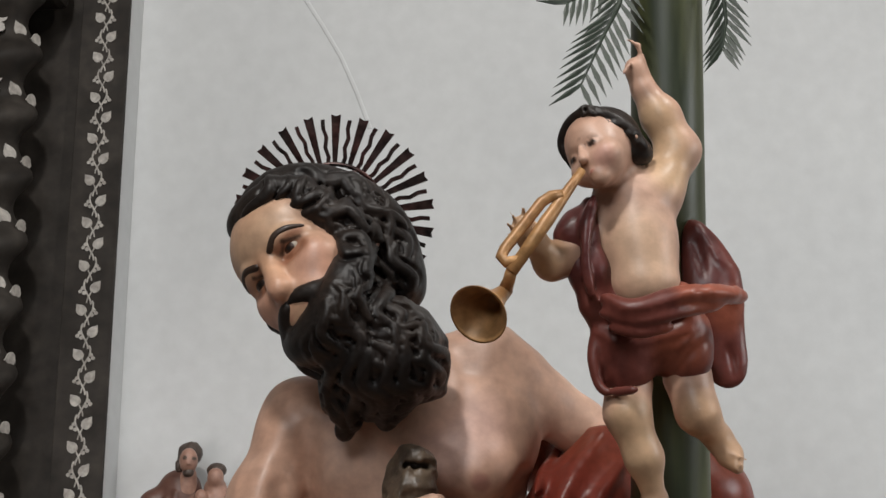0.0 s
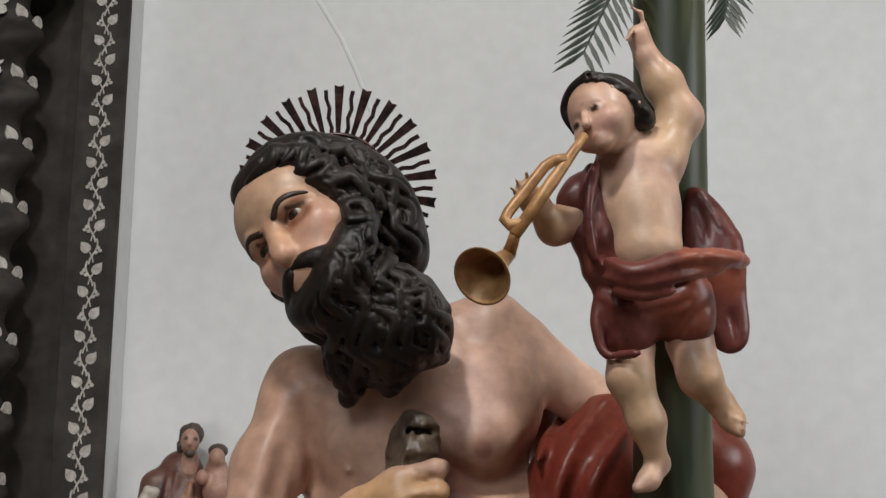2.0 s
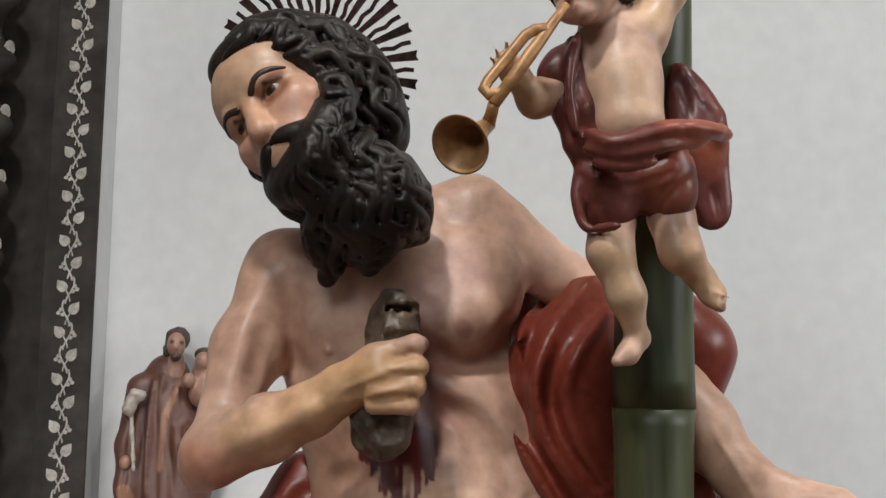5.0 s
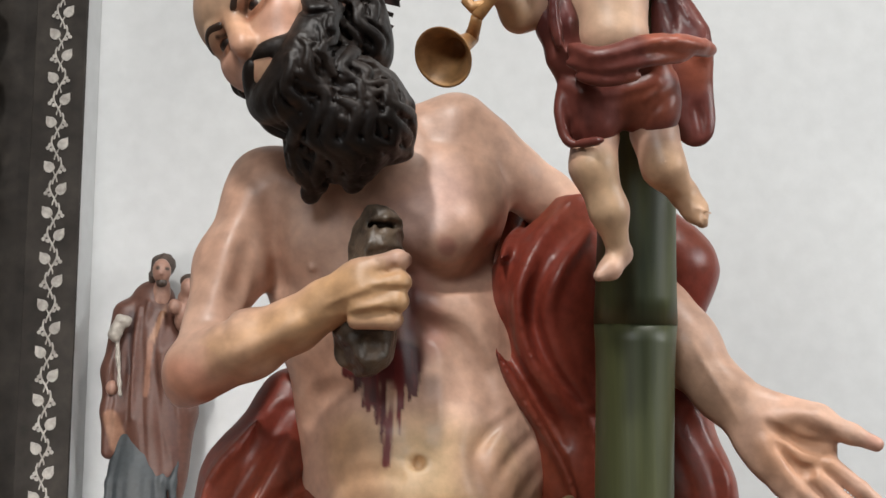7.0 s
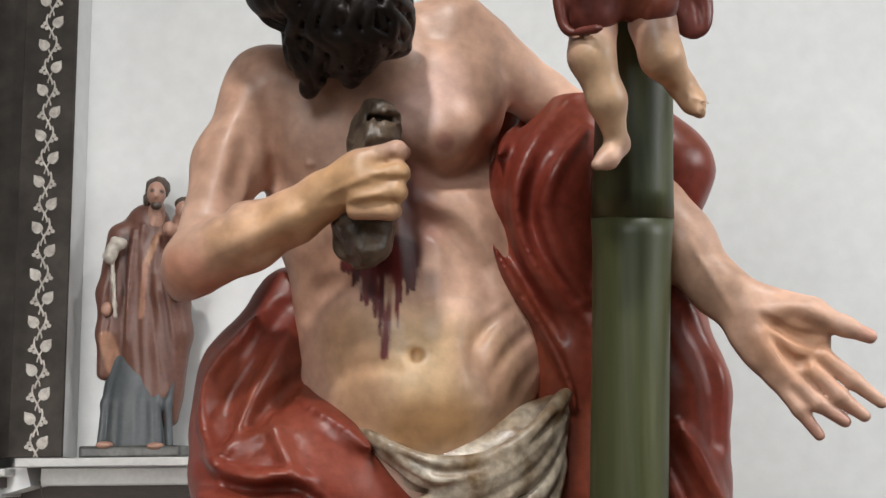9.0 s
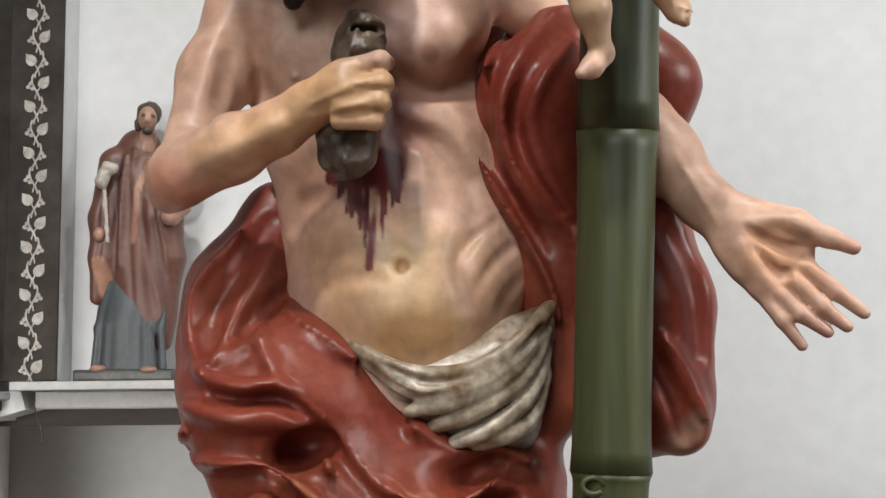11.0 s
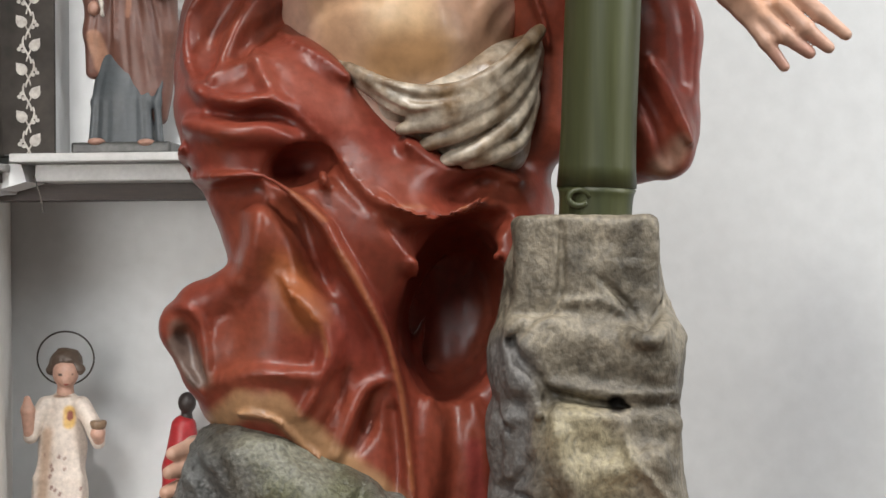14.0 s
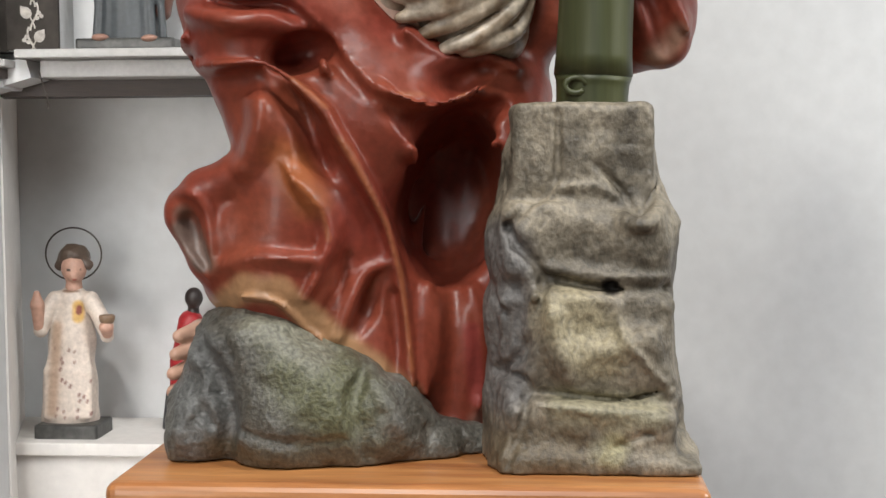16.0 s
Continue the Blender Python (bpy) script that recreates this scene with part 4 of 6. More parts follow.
# hollows between the swags
robe.ridge((-0.203, 0.010, 0.548, 0.0200, -0.011), (-0.164, 0.009, 0.543, 0.0232, -0.021), (-0.123, -0.001, 0.541, 0.0229, -0.021), (-0.090, 0.012, 0.518, 0.0230, -0.017), (-0.062, 0.015, 0.480, 0.0215, -0.013), (-0.030, 0.018, 0.441, 0.0199, -0.008), sharp=False)
robe.ridge((-0.034, -0.018, 0.549, 0.0226, -0.008), (0.003, -0.041, 0.497, 0.0251, -0.015), (0.033, -0.035, 0.465, 0.0266, -0.019), (0.067, 0.044, 0.454, 0.0280, -0.023), (0.099, 0.070, 0.469, 0.0221, -0.015), sharp=False)
robe.ridge((-0.220, 0.023, 0.462, 0.0202, -0.008), (-0.181, -0.016, 0.454, 0.0241, -0.021), (-0.134, -0.009, 0.448, 0.0257, -0.023), (-0.108, 0.021, 0.416, 0.0277, -0.025), (-0.098, 0.026, 0.374, 0.0293, -0.023), (-0.080, 0.040, 0.340, 0.0246, -0.015), sharp=False)
robe.ridge((-0.000, 0.012, 0.417, 0.0192, -0.011), (0.038, 0.028, 0.398, 0.0275, -0.023), (0.084, 0.065, 0.407, 0.0281, -0.023), (0.121, 0.088, 0.424, 0.0217, -0.013), sharp=False)
# knee and the arch of cloth before it
robe.ridge((-0.148, -0.023, 0.446, 0.0335, 0.018), (-0.151, -0.062, 0.400, 0.0382, 0.028), (-0.176, -0.054, 0.355, 0.0353, 0.021), sharp=False)
robe.ridge((-0.133, -0.070, 0.361, 0.0163, 0.014), (-0.106, -0.027, 0.331, 0.0190, 0.025), (-0.083, 0.004, 0.297, 0.0183, 0.032), (-0.075, 0.001, 0.270, 0.0159, 0.032), (-0.086, -0.007, 0.247, 0.0147, 0.025), (-0.118, -0.021, 0.247, 0.0146, 0.021), (-0.163, -0.016, 0.249, 0.0147, 0.018), (-0.211, 0.012, 0.236, 0.0139, 0.011), lean=1.6)
robe.ball((-0.111, 0.0145, 0.488), (0.042, 0.050, 0.024), (0, -15, 0), k=0.025, cut=True)
robe.ridge((-0.073, 0.001, 0.267, 0.0125, 0.018), (-0.086, -0.011, 0.228, 0.0136, 0.021), (-0.104, -0.010, 0.197, 0.0125, 0.014))
robe.ridge((-0.012, 0.041, 0.236, 0.0128, 0.011), (-0.036, 0.040, 0.223, 0.0151, 0.021), (-0.054, 0.029, 0.186, 0.0150, 0.021), (-0.069, 0.023, 0.146, 0.0116, 0.011))
robe.ridge((-0.028, 0.043, 0.216, 0.0164, -0.008), (-0.037, 0.041, 0.181, 0.0198, -0.015), (-0.048, 0.041, 0.154, 0.0166, -0.008), sharp=False)
robe.ridge((-0.061, 0.034, 0.244, 0.0148, -0.006), (-0.071, 0.041, 0.209, 0.0181, -0.011), (-0.088, 0.031, 0.176, 0.0148, -0.006), sharp=False)
robe.ridge((-0.005, 0.042, 0.195, 0.0149, -0.008), (-0.002, 0.040, 0.133, 0.0164, -0.011), (-0.004, 0.043, 0.095, 0.0132, -0.006), sharp=False)
# panel beside the stump
robe.ridge((0.036, 0.078, 0.205, 0.0143, 0.011), (0.030, 0.070, 0.136, 0.0155, 0.018), (0.035, 0.040, 0.064, 0.0140, 0.014))
robe.ridge((0.087, 0.105, 0.199, 0.0145, 0.011), (0.103, 0.102, 0.153, 0.0156, 0.018), (0.102, 0.110, 0.087, 0.0158, 0.018), (0.095, 0.074, 0.037, 0.0143, 0.011))
robe.ridge((0.066, 0.074, 0.185, 0.0217, -0.008), (0.064, 0.073, 0.122, 0.0235, -0.013), (0.059, 0.088, 0.048, 0.0204, -0.006), sharp=False)
robe.ridge((0.024, 0.001, 0.373, 0.0169, 0.011), (0.026, 0.161, 0.315, 0.0187, 0.014), (0.008, 0.191, 0.247, 0.0165, 0.011))
robe.ridge((0.118, 0.063, 0.379, 0.0140, 0.011), (0.071, 0.155, 0.337, 0.0185, 0.014), (0.039, 0.183, 0.284, 0.0164, 0.009))
# flared end at the knee
robe.ridge((-0.300, 0.100, 0.308, 0.0098, 0.011), (-0.250, 0.011, 0.324, 0.0104, 0.018), (-0.225, 0.007, 0.307, 0.0115, 0.018), (-0.220, 0.011, 0.267, 0.0116, 0.014), (-0.218, 0.015, 0.225, 0.0105, 0.011))
robe.ridge((-0.254, 0.024, 0.286, 0.0164, -0.011), (-0.242, 0.019, 0.259, 0.0164, -0.015), (-0.227, 0.015, 0.236, 0.0131, -0.008), sharp=False)
robe.ridge((-0.297, 0.100, 0.275, 0.0073, 0.009), (-0.247, 0.022, 0.245, 0.0070, 0.012), (-0.223, 0.018, 0.218, 0.0070, 0.009))
# hem
robe.ridge((-0.226, -0.013, 0.177, 0.0080, 0.007), (-0.201, -0.018, 0.193, 0.0091, 0.014), (-0.168, -0.014, 0.201, 0.0091, 0.016), (-0.133, -0.018, 0.193, 0.0090, 0.016), (-0.108, 0.012, 0.163, 0.0092, 0.016), (-0.070, 0.006, 0.131, 0.0092, 0.016), (-0.034, -0.011, 0.107, 0.0091, 0.016), (-0.002, -0.008, 0.078, 0.0091, 0.014), (0.023, 0.009, 0.043, 0.0081, 0.009), lean=0.6)
# mantle folds by the breast
robe.ridge((0.189, 0.122, 1.039, 0.0144, 0.011), (0.131, 0.183, 1.010, 0.0185, 0.023), (0.094, 0.035, 0.921, 0.0169, 0.025), (0.080, 0.035, 0.880, 0.0157, 0.025), (0.087, 0.071, 0.836, 0.0160, 0.023), (0.116, 0.089, 0.780, 0.0160, 0.021), (0.146, 0.090, 0.733, 0.0159, 0.021), (0.173, 0.090, 0.676, 0.0147, 0.018), (0.184, 0.098, 0.634, 0.0135, 0.014), lean=0.7)
robe.ridge((0.181, 0.110, 1.011, 0.0154, 0.011), (0.142, 0.079, 0.957, 0.0185, 0.021), (0.117, 0.059, 0.898, 0.0182, 0.025), (0.123, 0.072, 0.839, 0.0171, 0.023), (0.152, 0.088, 0.783, 0.0160, 0.019), (0.195, 0.115, 0.731, 0.0139, 0.011), lean=1.4)
robe.ridge((0.204, 0.085, 0.970, 0.0150, 0.011), (0.168, 0.054, 0.916, 0.0170, 0.021), (0.152, 0.075, 0.869, 0.0172, 0.023), (0.168, 0.087, 0.813, 0.0160, 0.019), (0.202, 0.102, 0.763, 0.0138, 0.011))
robe.ridge((0.116, 0.050, 0.937, 0.0144, -0.006), (0.097, 0.054, 0.884, 0.0160, -0.013), (0.104, 0.096, 0.836, 0.0163, -0.013), (0.135, 0.092, 0.774, 0.0162, -0.012), (0.164, 0.088, 0.719, 0.0144, -0.006), sharp=False)
robe.ridge((0.152, 0.044, 0.928, 0.0144, -0.006), (0.134, 0.068, 0.879, 0.0161, -0.015), (0.146, 0.070, 0.818, 0.0160, -0.015), (0.182, 0.086, 0.766, 0.0144, -0.008), sharp=False)
# mantle beyond the trunk
robe.ridge((0.286, 0.029, 0.639, 0.0120, 0.011), (0.317, 0.114, 0.592, 0.0160, 0.021), (0.344, 0.120, 0.541, 0.0149, 0.023), (0.360, 0.102, 0.507, 0.0113, 0.014), lean=1.4)
robe.ridge((0.297, 0.118, 0.586, 0.0194, -0.011), (0.319, 0.115, 0.538, 0.0210, -0.017), (0.328, 0.119, 0.498, 0.0178, -0.011), sharp=False)
robe.ridge((0.314, 0.128, 0.744, 0.0246, -0.008), (0.339, 0.121, 0.674, 0.0276, -0.013), (0.346, 0.130, 0.593, 0.0228, -0.008), sharp=False)
# folds behind the right arm
robe.ridge((-0.179, 0.100, 0.795, 0.0152, 0.011), (-0.208, 0.065, 0.730, 0.0195, 0.021), (-0.246, 0.053, 0.678, 0.0204, 0.025), (-0.250, 0.049, 0.621, 0.0192, 0.021), (-0.224, 0.007, 0.577, 0.0153, 0.014), lean=0.7)
robe.ridge((-0.160, 0.106, 0.726, 0.0140, 0.011), (-0.186, 0.049, 0.663, 0.0169, 0.021), (-0.199, 0.036, 0.629, 0.0156, 0.018), (-0.213, 0.006, 0.590, 0.0121, 0.009))
robe.ridge((-0.169, 0.105, 0.764, 0.0199, -0.008), (-0.198, 0.065, 0.699, 0.0226, -0.015), (-0.223, 0.056, 0.648, 0.0224, -0.015), (-0.217, 0.021, 0.611, 0.0187, -0.008), sharp=False)
robe.ridge((-0.145, 0.108, 0.681, 0.0166, -0.008), (-0.169, 0.056, 0.644, 0.0192, -0.015), (-0.183, 0.032, 0.615, 0.0157, -0.008), sharp=False)
robe.rough(0.0014, 0.045)
ORANGE, HEM = (0.36, 0.12, 0.04), (0.40, 0.22, 0.11)
robe_strokes = [
    ((-0.127, -0.020, 0.370), (-0.115, -0.020, 0.343), 0.004, 0.03, (0.27, 0.075, 0.03)),
    # worn orange and painted highlight along the long fold
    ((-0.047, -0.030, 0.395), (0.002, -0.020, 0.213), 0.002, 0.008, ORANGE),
    ((-0.256, 0.010, 0.297), (-0.223, 0.000, 0.237), 0.004, 0.014, (0.16, 0.075, 0.05)),
    ((0.340, 0.090, 0.507), (0.318, 0.100, 0.481), 0.008, 0.02, (0.34, 0.20, 0.14)),
]
for a, b in (((-0.223, 0.030, 0.179), (-0.175, -0.011, 0.211)), ((-0.175, -0.011, 0.211), (-0.133, -0.016, 0.208)), ((-0.133, -0.016, 0.208), (-0.101, 0.009, 0.172)), ((-0.101, 0.009, 0.172), (-0.066, 0.023, 0.139)), ((-0.066, 0.023, 0.139), (-0.027, 0.014, 0.110)), ((-0.027, 0.014, 0.110), (0.016, 0.009, 0.075))):
    robe_strokes.append((a, b, 0.006, 0.018, HEM))
# crest highlights: worn orange rims, lightened in the colour along the fold edges
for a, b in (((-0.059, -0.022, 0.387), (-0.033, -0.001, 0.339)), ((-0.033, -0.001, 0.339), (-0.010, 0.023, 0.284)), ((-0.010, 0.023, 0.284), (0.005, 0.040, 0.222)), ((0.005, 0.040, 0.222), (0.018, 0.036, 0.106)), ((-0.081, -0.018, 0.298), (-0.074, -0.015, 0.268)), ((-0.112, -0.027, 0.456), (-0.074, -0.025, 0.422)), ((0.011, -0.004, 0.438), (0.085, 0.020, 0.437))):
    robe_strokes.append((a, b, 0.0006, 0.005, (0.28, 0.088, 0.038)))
robe_strokes += [((0.043, 0.024, 0.045), (0.095, 0.060, 0.031), 0.006, 0.016, (0.30, 0.16, 0.12)), ((-0.117, -0.022, 0.354), (-0.097, -0.025, 0.315), 0.006, 0.03, (0.30, 0.09, 0.03)),
                 ((-0.138, 0.009, 0.602), (-0.056, 0.020, 0.550), 0.008, 0.03, (0.27, 0.065, 0.04)), ((0.088, 0.080, 0.149), (0.094, 0.088, 0.063), 0.004, 0.012, (0.27, 0.05, 0.04)), ((-0.259, 0.028, 0.279), (-0.234, 0.021, 0.238), 0.008, 0.010, (0.16, 0.11, 0.09))]

# loincloth
cloth = Clay((-0.16, -0.06, 0.46), (0.24, 0.26, 0.72), 0.0035)
cloth.tube((-0.067, 0.090, 0.605, 0.0188), (0.001, 0.090, 0.564, 0.0415), (0.067, 0.100, 0.557, 0.0503), (0.121, 0.110, 0.590, 0.0439), (0.169, 0.120, 0.644, 0.0163), k=0.03)
cloth.tube((0.053, 0.110, 0.537, 0.0540), (0.106, 0.120, 0.523, 0.0541), k=0.03)
cloth.curve((-0.067, 0.050, 0.610, 0.0066), (0.009, 0.020, 0.574, 0.0083), (0.079, 0.030, 0.576, 0.0077), (0.136, 0.050, 0.609, 0.0078), (0.172, 0.080, 0.651, 0.0080), k=0.008)
cloth.curve((-0.047, 0.050, 0.592, 0.0065), (0.021, 0.020, 0.551, 0.0089), (0.091, 0.030, 0.563, 0.0077), (0.149, 0.060, 0.606, 0.0078), k=0.008)
cloth.curve((0.007, 0.030, 0.529, 0.0064), (0.065, 0.030, 0.541, 0.0077), (0.123, 0.050, 0.570, 0.0071), (0.169, 0.080, 0.624, 0.0066), k=0.008)
cloth.curve((0.032, 0.040, 0.510, 0.0065), (0.084, 0.040, 0.528, 0.0077), (0.135, 0.060, 0.561, 0.0072), (0.165, 0.080, 0.608, 0.0053), k=0.008)
cloth.curve((0.057, 0.050, 0.493, 0.0065), (0.103, 0.050, 0.509, 0.0078), (0.148, 0.070, 0.548, 0.0066), (0.168, 0.090, 0.602, 0.0053), k=0.008)
cloth.curve((0.082, 0.060, 0.490, 0.0065), (0.122, 0.060, 0.502, 0.0072), (0.151, 0.080, 0.522, 0.0059), (0.167, 0.090, 0.575, 0.0053), k=0.008)

cloth.curve((-0.031, 0.030, 0.571, 0.0026), (0.035, 0.010, 0.540, 0.0038), (0.104, 0.020, 0.550, 0.0032), (0.155, 0.050, 0.593, 0.0026), k=0.006, cut=True)
cloth.curve((0.002, 0.020, 0.542, 0.0026), (0.061, 0.010, 0.550, 0.0032), (0.124, 0.030, 0.582, 0.0032), (0.162, 0.060, 0.626, 0.0026), k=0.006, cut=True)
cloth.curve((0.046, 0.030, 0.500, 0.0026), (0.098, 0.020, 0.520, 0.0032), (0.142, 0.040, 0.554, 0.0032), k=0.006, cut=True)
cloth.curve((-0.024, 0.020, 0.584, 0.0019), (0.035, 0.010, 0.563, 0.0025), (0.098, 0.020, 0.572, 0.0025), k=0.005, cut=True)

# rock under the knees
rock = Clay((-0.30, -0.14, -0.01), (0.18, 0.40, 0.27), 0.0042)
rock.ball((-0.164, 0.080, 0.094), (0.10, 0.12, 0.09), k=0.03)
rock.ball((-0.099, 0.030, 0.061), (0.10, 0.09, 0.08), k=0.03)
rock.ball((-0.245, 0.060, 0.045), (0.042, 0.09, 0.070), k=0.02)
rock.tube((-0.247, 0.030, 0.018, 0.0278), (-0.135, 0.000, 0.032, 0.0441), (-0.042, 0.020, 0.036, 0.0479), (0.037, 0.050, 0.009, 0.0313), (0.091, 0.080, 0.003, 0.0317), k=0.03)
rock.ball((-0.011, 0.050, 0.044), (0.05, 0.06, 0.05), k=0.02)
rock.ball((-0.181, 0.060, 0.140), (0.075, 0.08, 0.05), k=0.02)
rock.tube((-0.195, -0.030, 0.152, 0.0027), (-0.178, -0.050, 0.088, 0.0046), (-0.180, -0.060, 0.024, 0.0052), k=0.015, cut=True)
rock.tube((-0.035, -0.030, 0.093, 0.0026), (-0.021, -0.040, 0.048, 0.0039), (-0.027, -0.040, 0.015, 0.0040), k=0.015, cut=True)
rock.ridge((-0.242, 0.013, 0.154, 0.0164, -0.008), (-0.211, -0.023, 0.115, 0.0200, -0.016), (-0.191, -0.025, 0.058, 0.0200, -0.018), (-0.202, -0.020, 0.006, 0.0174, -0.012), sharp=False)
rock.ridge((-0.033, 0.002, 0.112, 0.0134, -0.008), (-0.046, -0.036, 0.081, 0.0171, -0.014), (-0.038, -0.040, 0.046, 0.0158, -0.012), (-0.029, -0.035, 0.011, 0.0132, -0.010), sharp=False)
rock.ridge((-0.186, -0.032, 0.050, 0.0093, -0.006), (-0.148, -0.056, 0.038, 0.0105, -0.010), (-0.101, -0.057, 0.032, 0.0104, -0.010), (-0.050, -0.046, 0.037, 0.0092, -0.006))
rock.ridge((-0.261, 0.010, 0.116, 0.0096, -0.005), (-0.236, -0.033, 0.083, 0.0106, -0.009), (-0.215, -0.024, 0.048, 0.0094, -0.006))
rock.ridge((0.036, 0.016, 0.041, 0.0081, -0.005), (0.042, 0.008, 0.016, 0.0094, -0.009), (0.037, 0.002, -0.000, 0.0081, -0.006))
rock.ridge((0.076, 0.041, 0.030, 0.0082, -0.005), (0.084, 0.038, 0.010, 0.0096, -0.008), (0.080, 0.013, 0.000, 0.0081, -0.006))
rock.ridge((-0.216, -0.014, 0.134, 0.0403, 0.006), (-0.154, -0.016, 0.161, 0.0467, 0.010), (-0.091, -0.036, 0.117, 0.0395, 0.006), sharp=False)
rock.ridge((-0.030, 0.008, 0.111, 0.0121, 0.006), (-0.007, -0.020, 0.075, 0.0146, 0.010), (0.012, -0.009, 0.040, 0.0134, 0.006), sharp=False)
rock.rough(0.0042, 0.034).rough(0.0016, 0.012).floor(0.001)
rock_strokes = [
    ((-0.098, -0.050, 0.115), (-0.058, -0.050, 0.076), 0.02, 0.05, (0.12, 0.12, 0.065)),
    ((-0.154, 0.000, 0.168), (-0.089, -0.020, 0.138), 0.01, 0.03, (0.19, 0.185, 0.14)),
    ((-0.230, 0.000, 0.114), (-0.218, 0.000, 0.038), 0.03, 0.03, (0.115, 0.116, 0.110)),
    ((-0.211, -0.030, 0.017), (0.003, -0.020, 0.017), 0.006, 0.02, (0.09, 0.075, 0.05)),
]
# toes of the kneeling foot
foot = Clay((-0.34, -0.02, 0.04), (-0.16, 0.22, 0.26), 0.003)
foot.tube((-0.258, 0.075, 0.147, 0.0121), (-0.273, 0.050, 0.144, 0.0084), k=0.004)
foot.tube((-0.259, 0.070, 0.127, 0.0120), (-0.276, 0.045, 0.122, 0.0084), k=0.004)
foot.tube((-0.259, 0.070, 0.104, 0.0120), (-0.280, 0.045, 0.098, 0.0084), k=0.004)
foot.tube((-0.259, 0.070, 0.082, 0.0120), (-0.280, 0.045, 0.075, 0.0091), k=0.004)
foot.tube((-0.256, 0.095, 0.142, 0.0187), (-0.266, 0.095, 0.066, 0.0201), k=0.01)

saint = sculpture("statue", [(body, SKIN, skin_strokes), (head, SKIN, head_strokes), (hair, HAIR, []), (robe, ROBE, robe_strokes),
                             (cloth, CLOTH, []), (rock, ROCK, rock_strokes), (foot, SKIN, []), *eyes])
tagged(saint, "life-size painted wooden kneeling bearded saint in red robe", "statue")

stone = Clay((-0.14, -0.12, 0.74), (0.04, 0.10, 1.02), 0.003)
stone.tube((-0.040, -0.015, 0.955, 0.0300), (-0.050, -0.015, 0.885, 0.0330), (-0.056, -0.015, 0.823, 0.0340), k=0.01)
stone.ball((-0.036, -0.030, 0.962), (0.02, 0.02, 0.006), k=0.01, cut=True)
stone.block((-0.067, -0.035, 0.941), (0.012, 0.05, 0.05), (0, 15, 40), k=0.004, cut=True)
stone.block((-0.051, -0.055, 0.939), (0.022, 0.008, 0.026), (18, 0, 20), k=0.004, cut=True)
stone.block((-0.019, -0.055, 0.931), (0.018, 0.008, 0.026), (15, 0, -25), k=0.004, cut=True)
stone.block((-0.030, -0.060, 0.809), (0.03, 0.012, 0.03), (-25, 0, -15), k=0.004, cut=True)
stone.block((-0.074, -0.045, 0.809), (0.014, 0.04, 0.03), (0, -30, 30), k=0.004, cut=True)
stone.rough(0.0028, 0.026, True).rough(0.001, 0.010)
tagged(sculpture("stone", [(stone, STONE, [])]), "brown painted rough stone held against the breast", "stone")
# ---- palm and cherub ----
palm = tagged(new("palm_tree"), "carved palm of green painted wood rising from grey stump", "palm tree")
top = Vector((0.283, -0.065, 1.630))


def trunk_section(a, b, r0, r1, name, rings=8):
    pts, rad = [], []
    for i in range(rings + 1):
        u = i / rings
        pts.append(a.lerp(b, u))
        rad.append(r0 + (r1 - r0) * u + 0.003 * (2 * u - 1) ** 6)
    return part(name, sweep(pts, rad, 32), TRUNK, palm, smooth=True)


n0, n1 = Vector((0.237, 0.046, 0.458)), Vector((0.253, 0.040, 0.850))
trunk_section(Vector((0.234, 0.046, 0.403)), n0, 0.042, 0.0435, "trunk_section")
trunk_section(n0 + Vector((0, 0, 0.001)), n1, 0.0440, 0.0450, "trunk_section", 16)
trunk_section(n1 + Vector((0, 0, 0.001)), top, 0.0455, 0.0425, "trunk_section", 24)
part("knot", sweep([Vector((0.215, 0.008, 0.446)) + Vector((0.012 * math.cos(a), -0.002, 0.009 * math.sin(a))) for a in np.linspace(0, 5.6, 12)], 0.0035, 8), TRUNK, palm, smooth=True)

stump = Clay((0.08, -0.14, -0.01), (0.42, 0.20, 0.44), 0.004)
stump.block((0.220, 0.050, 0.327), (0.083, 0.060, 0.100), (0, 0, 6), 0.012, k=0.022)
stump.block((0.224, 0.045, 0.260), (0.098, 0.066, 0.050), (8, 3, -6), 0.02, k=0.022)
stump.ball((0.290, 0.030, 0.261), (0.042, 0.06, 0.050), k=0.02)
stump.block((0.160, 0.030, 0.267), (0.028, 0.055, 0.050), (0, 14, 10), 0.015, k=0.022)
stump.block((0.234, 0.035, 0.152), (0.085, 0.070, 0.066), (9, 4, 8), 0.014, k=0.022)
stump.block((0.264, 0.030, 0.125), (0.060, 0.075, 0.045), (14, -18, -6), 0.014, k=0.022)
stump.block((0.152, 0.040, 0.137), (0.034, 0.055, 0.070), (0, -6, 14), 0.014, k=0.022)
stump.block((0.234, 0.030, 0.029), (0.100, 0.080, 0.058), (7, 2, -3), 0.014, k=0.022)
stump.block((0.240, 0.020, -0.003), (0.118, 0.080, 0.030), (4, 3, 0), 0.012, k=0.022)
stump.block((0.135, 0.040, 0.033), (0.026, 0.06, 0.065), (0, 8, 10), 0.014, k=0.022)
stump.tube((0.283, 0.050, 0.374, 0.0216), (0.303, 0.040, 0.280, 0.0283), (0.298, 0.040, 0.172, 0.0271), (0.304, 0.030, 0.078, 0.0284), (0.318, 0.020, 0.012, 0.0323), k=0.025)
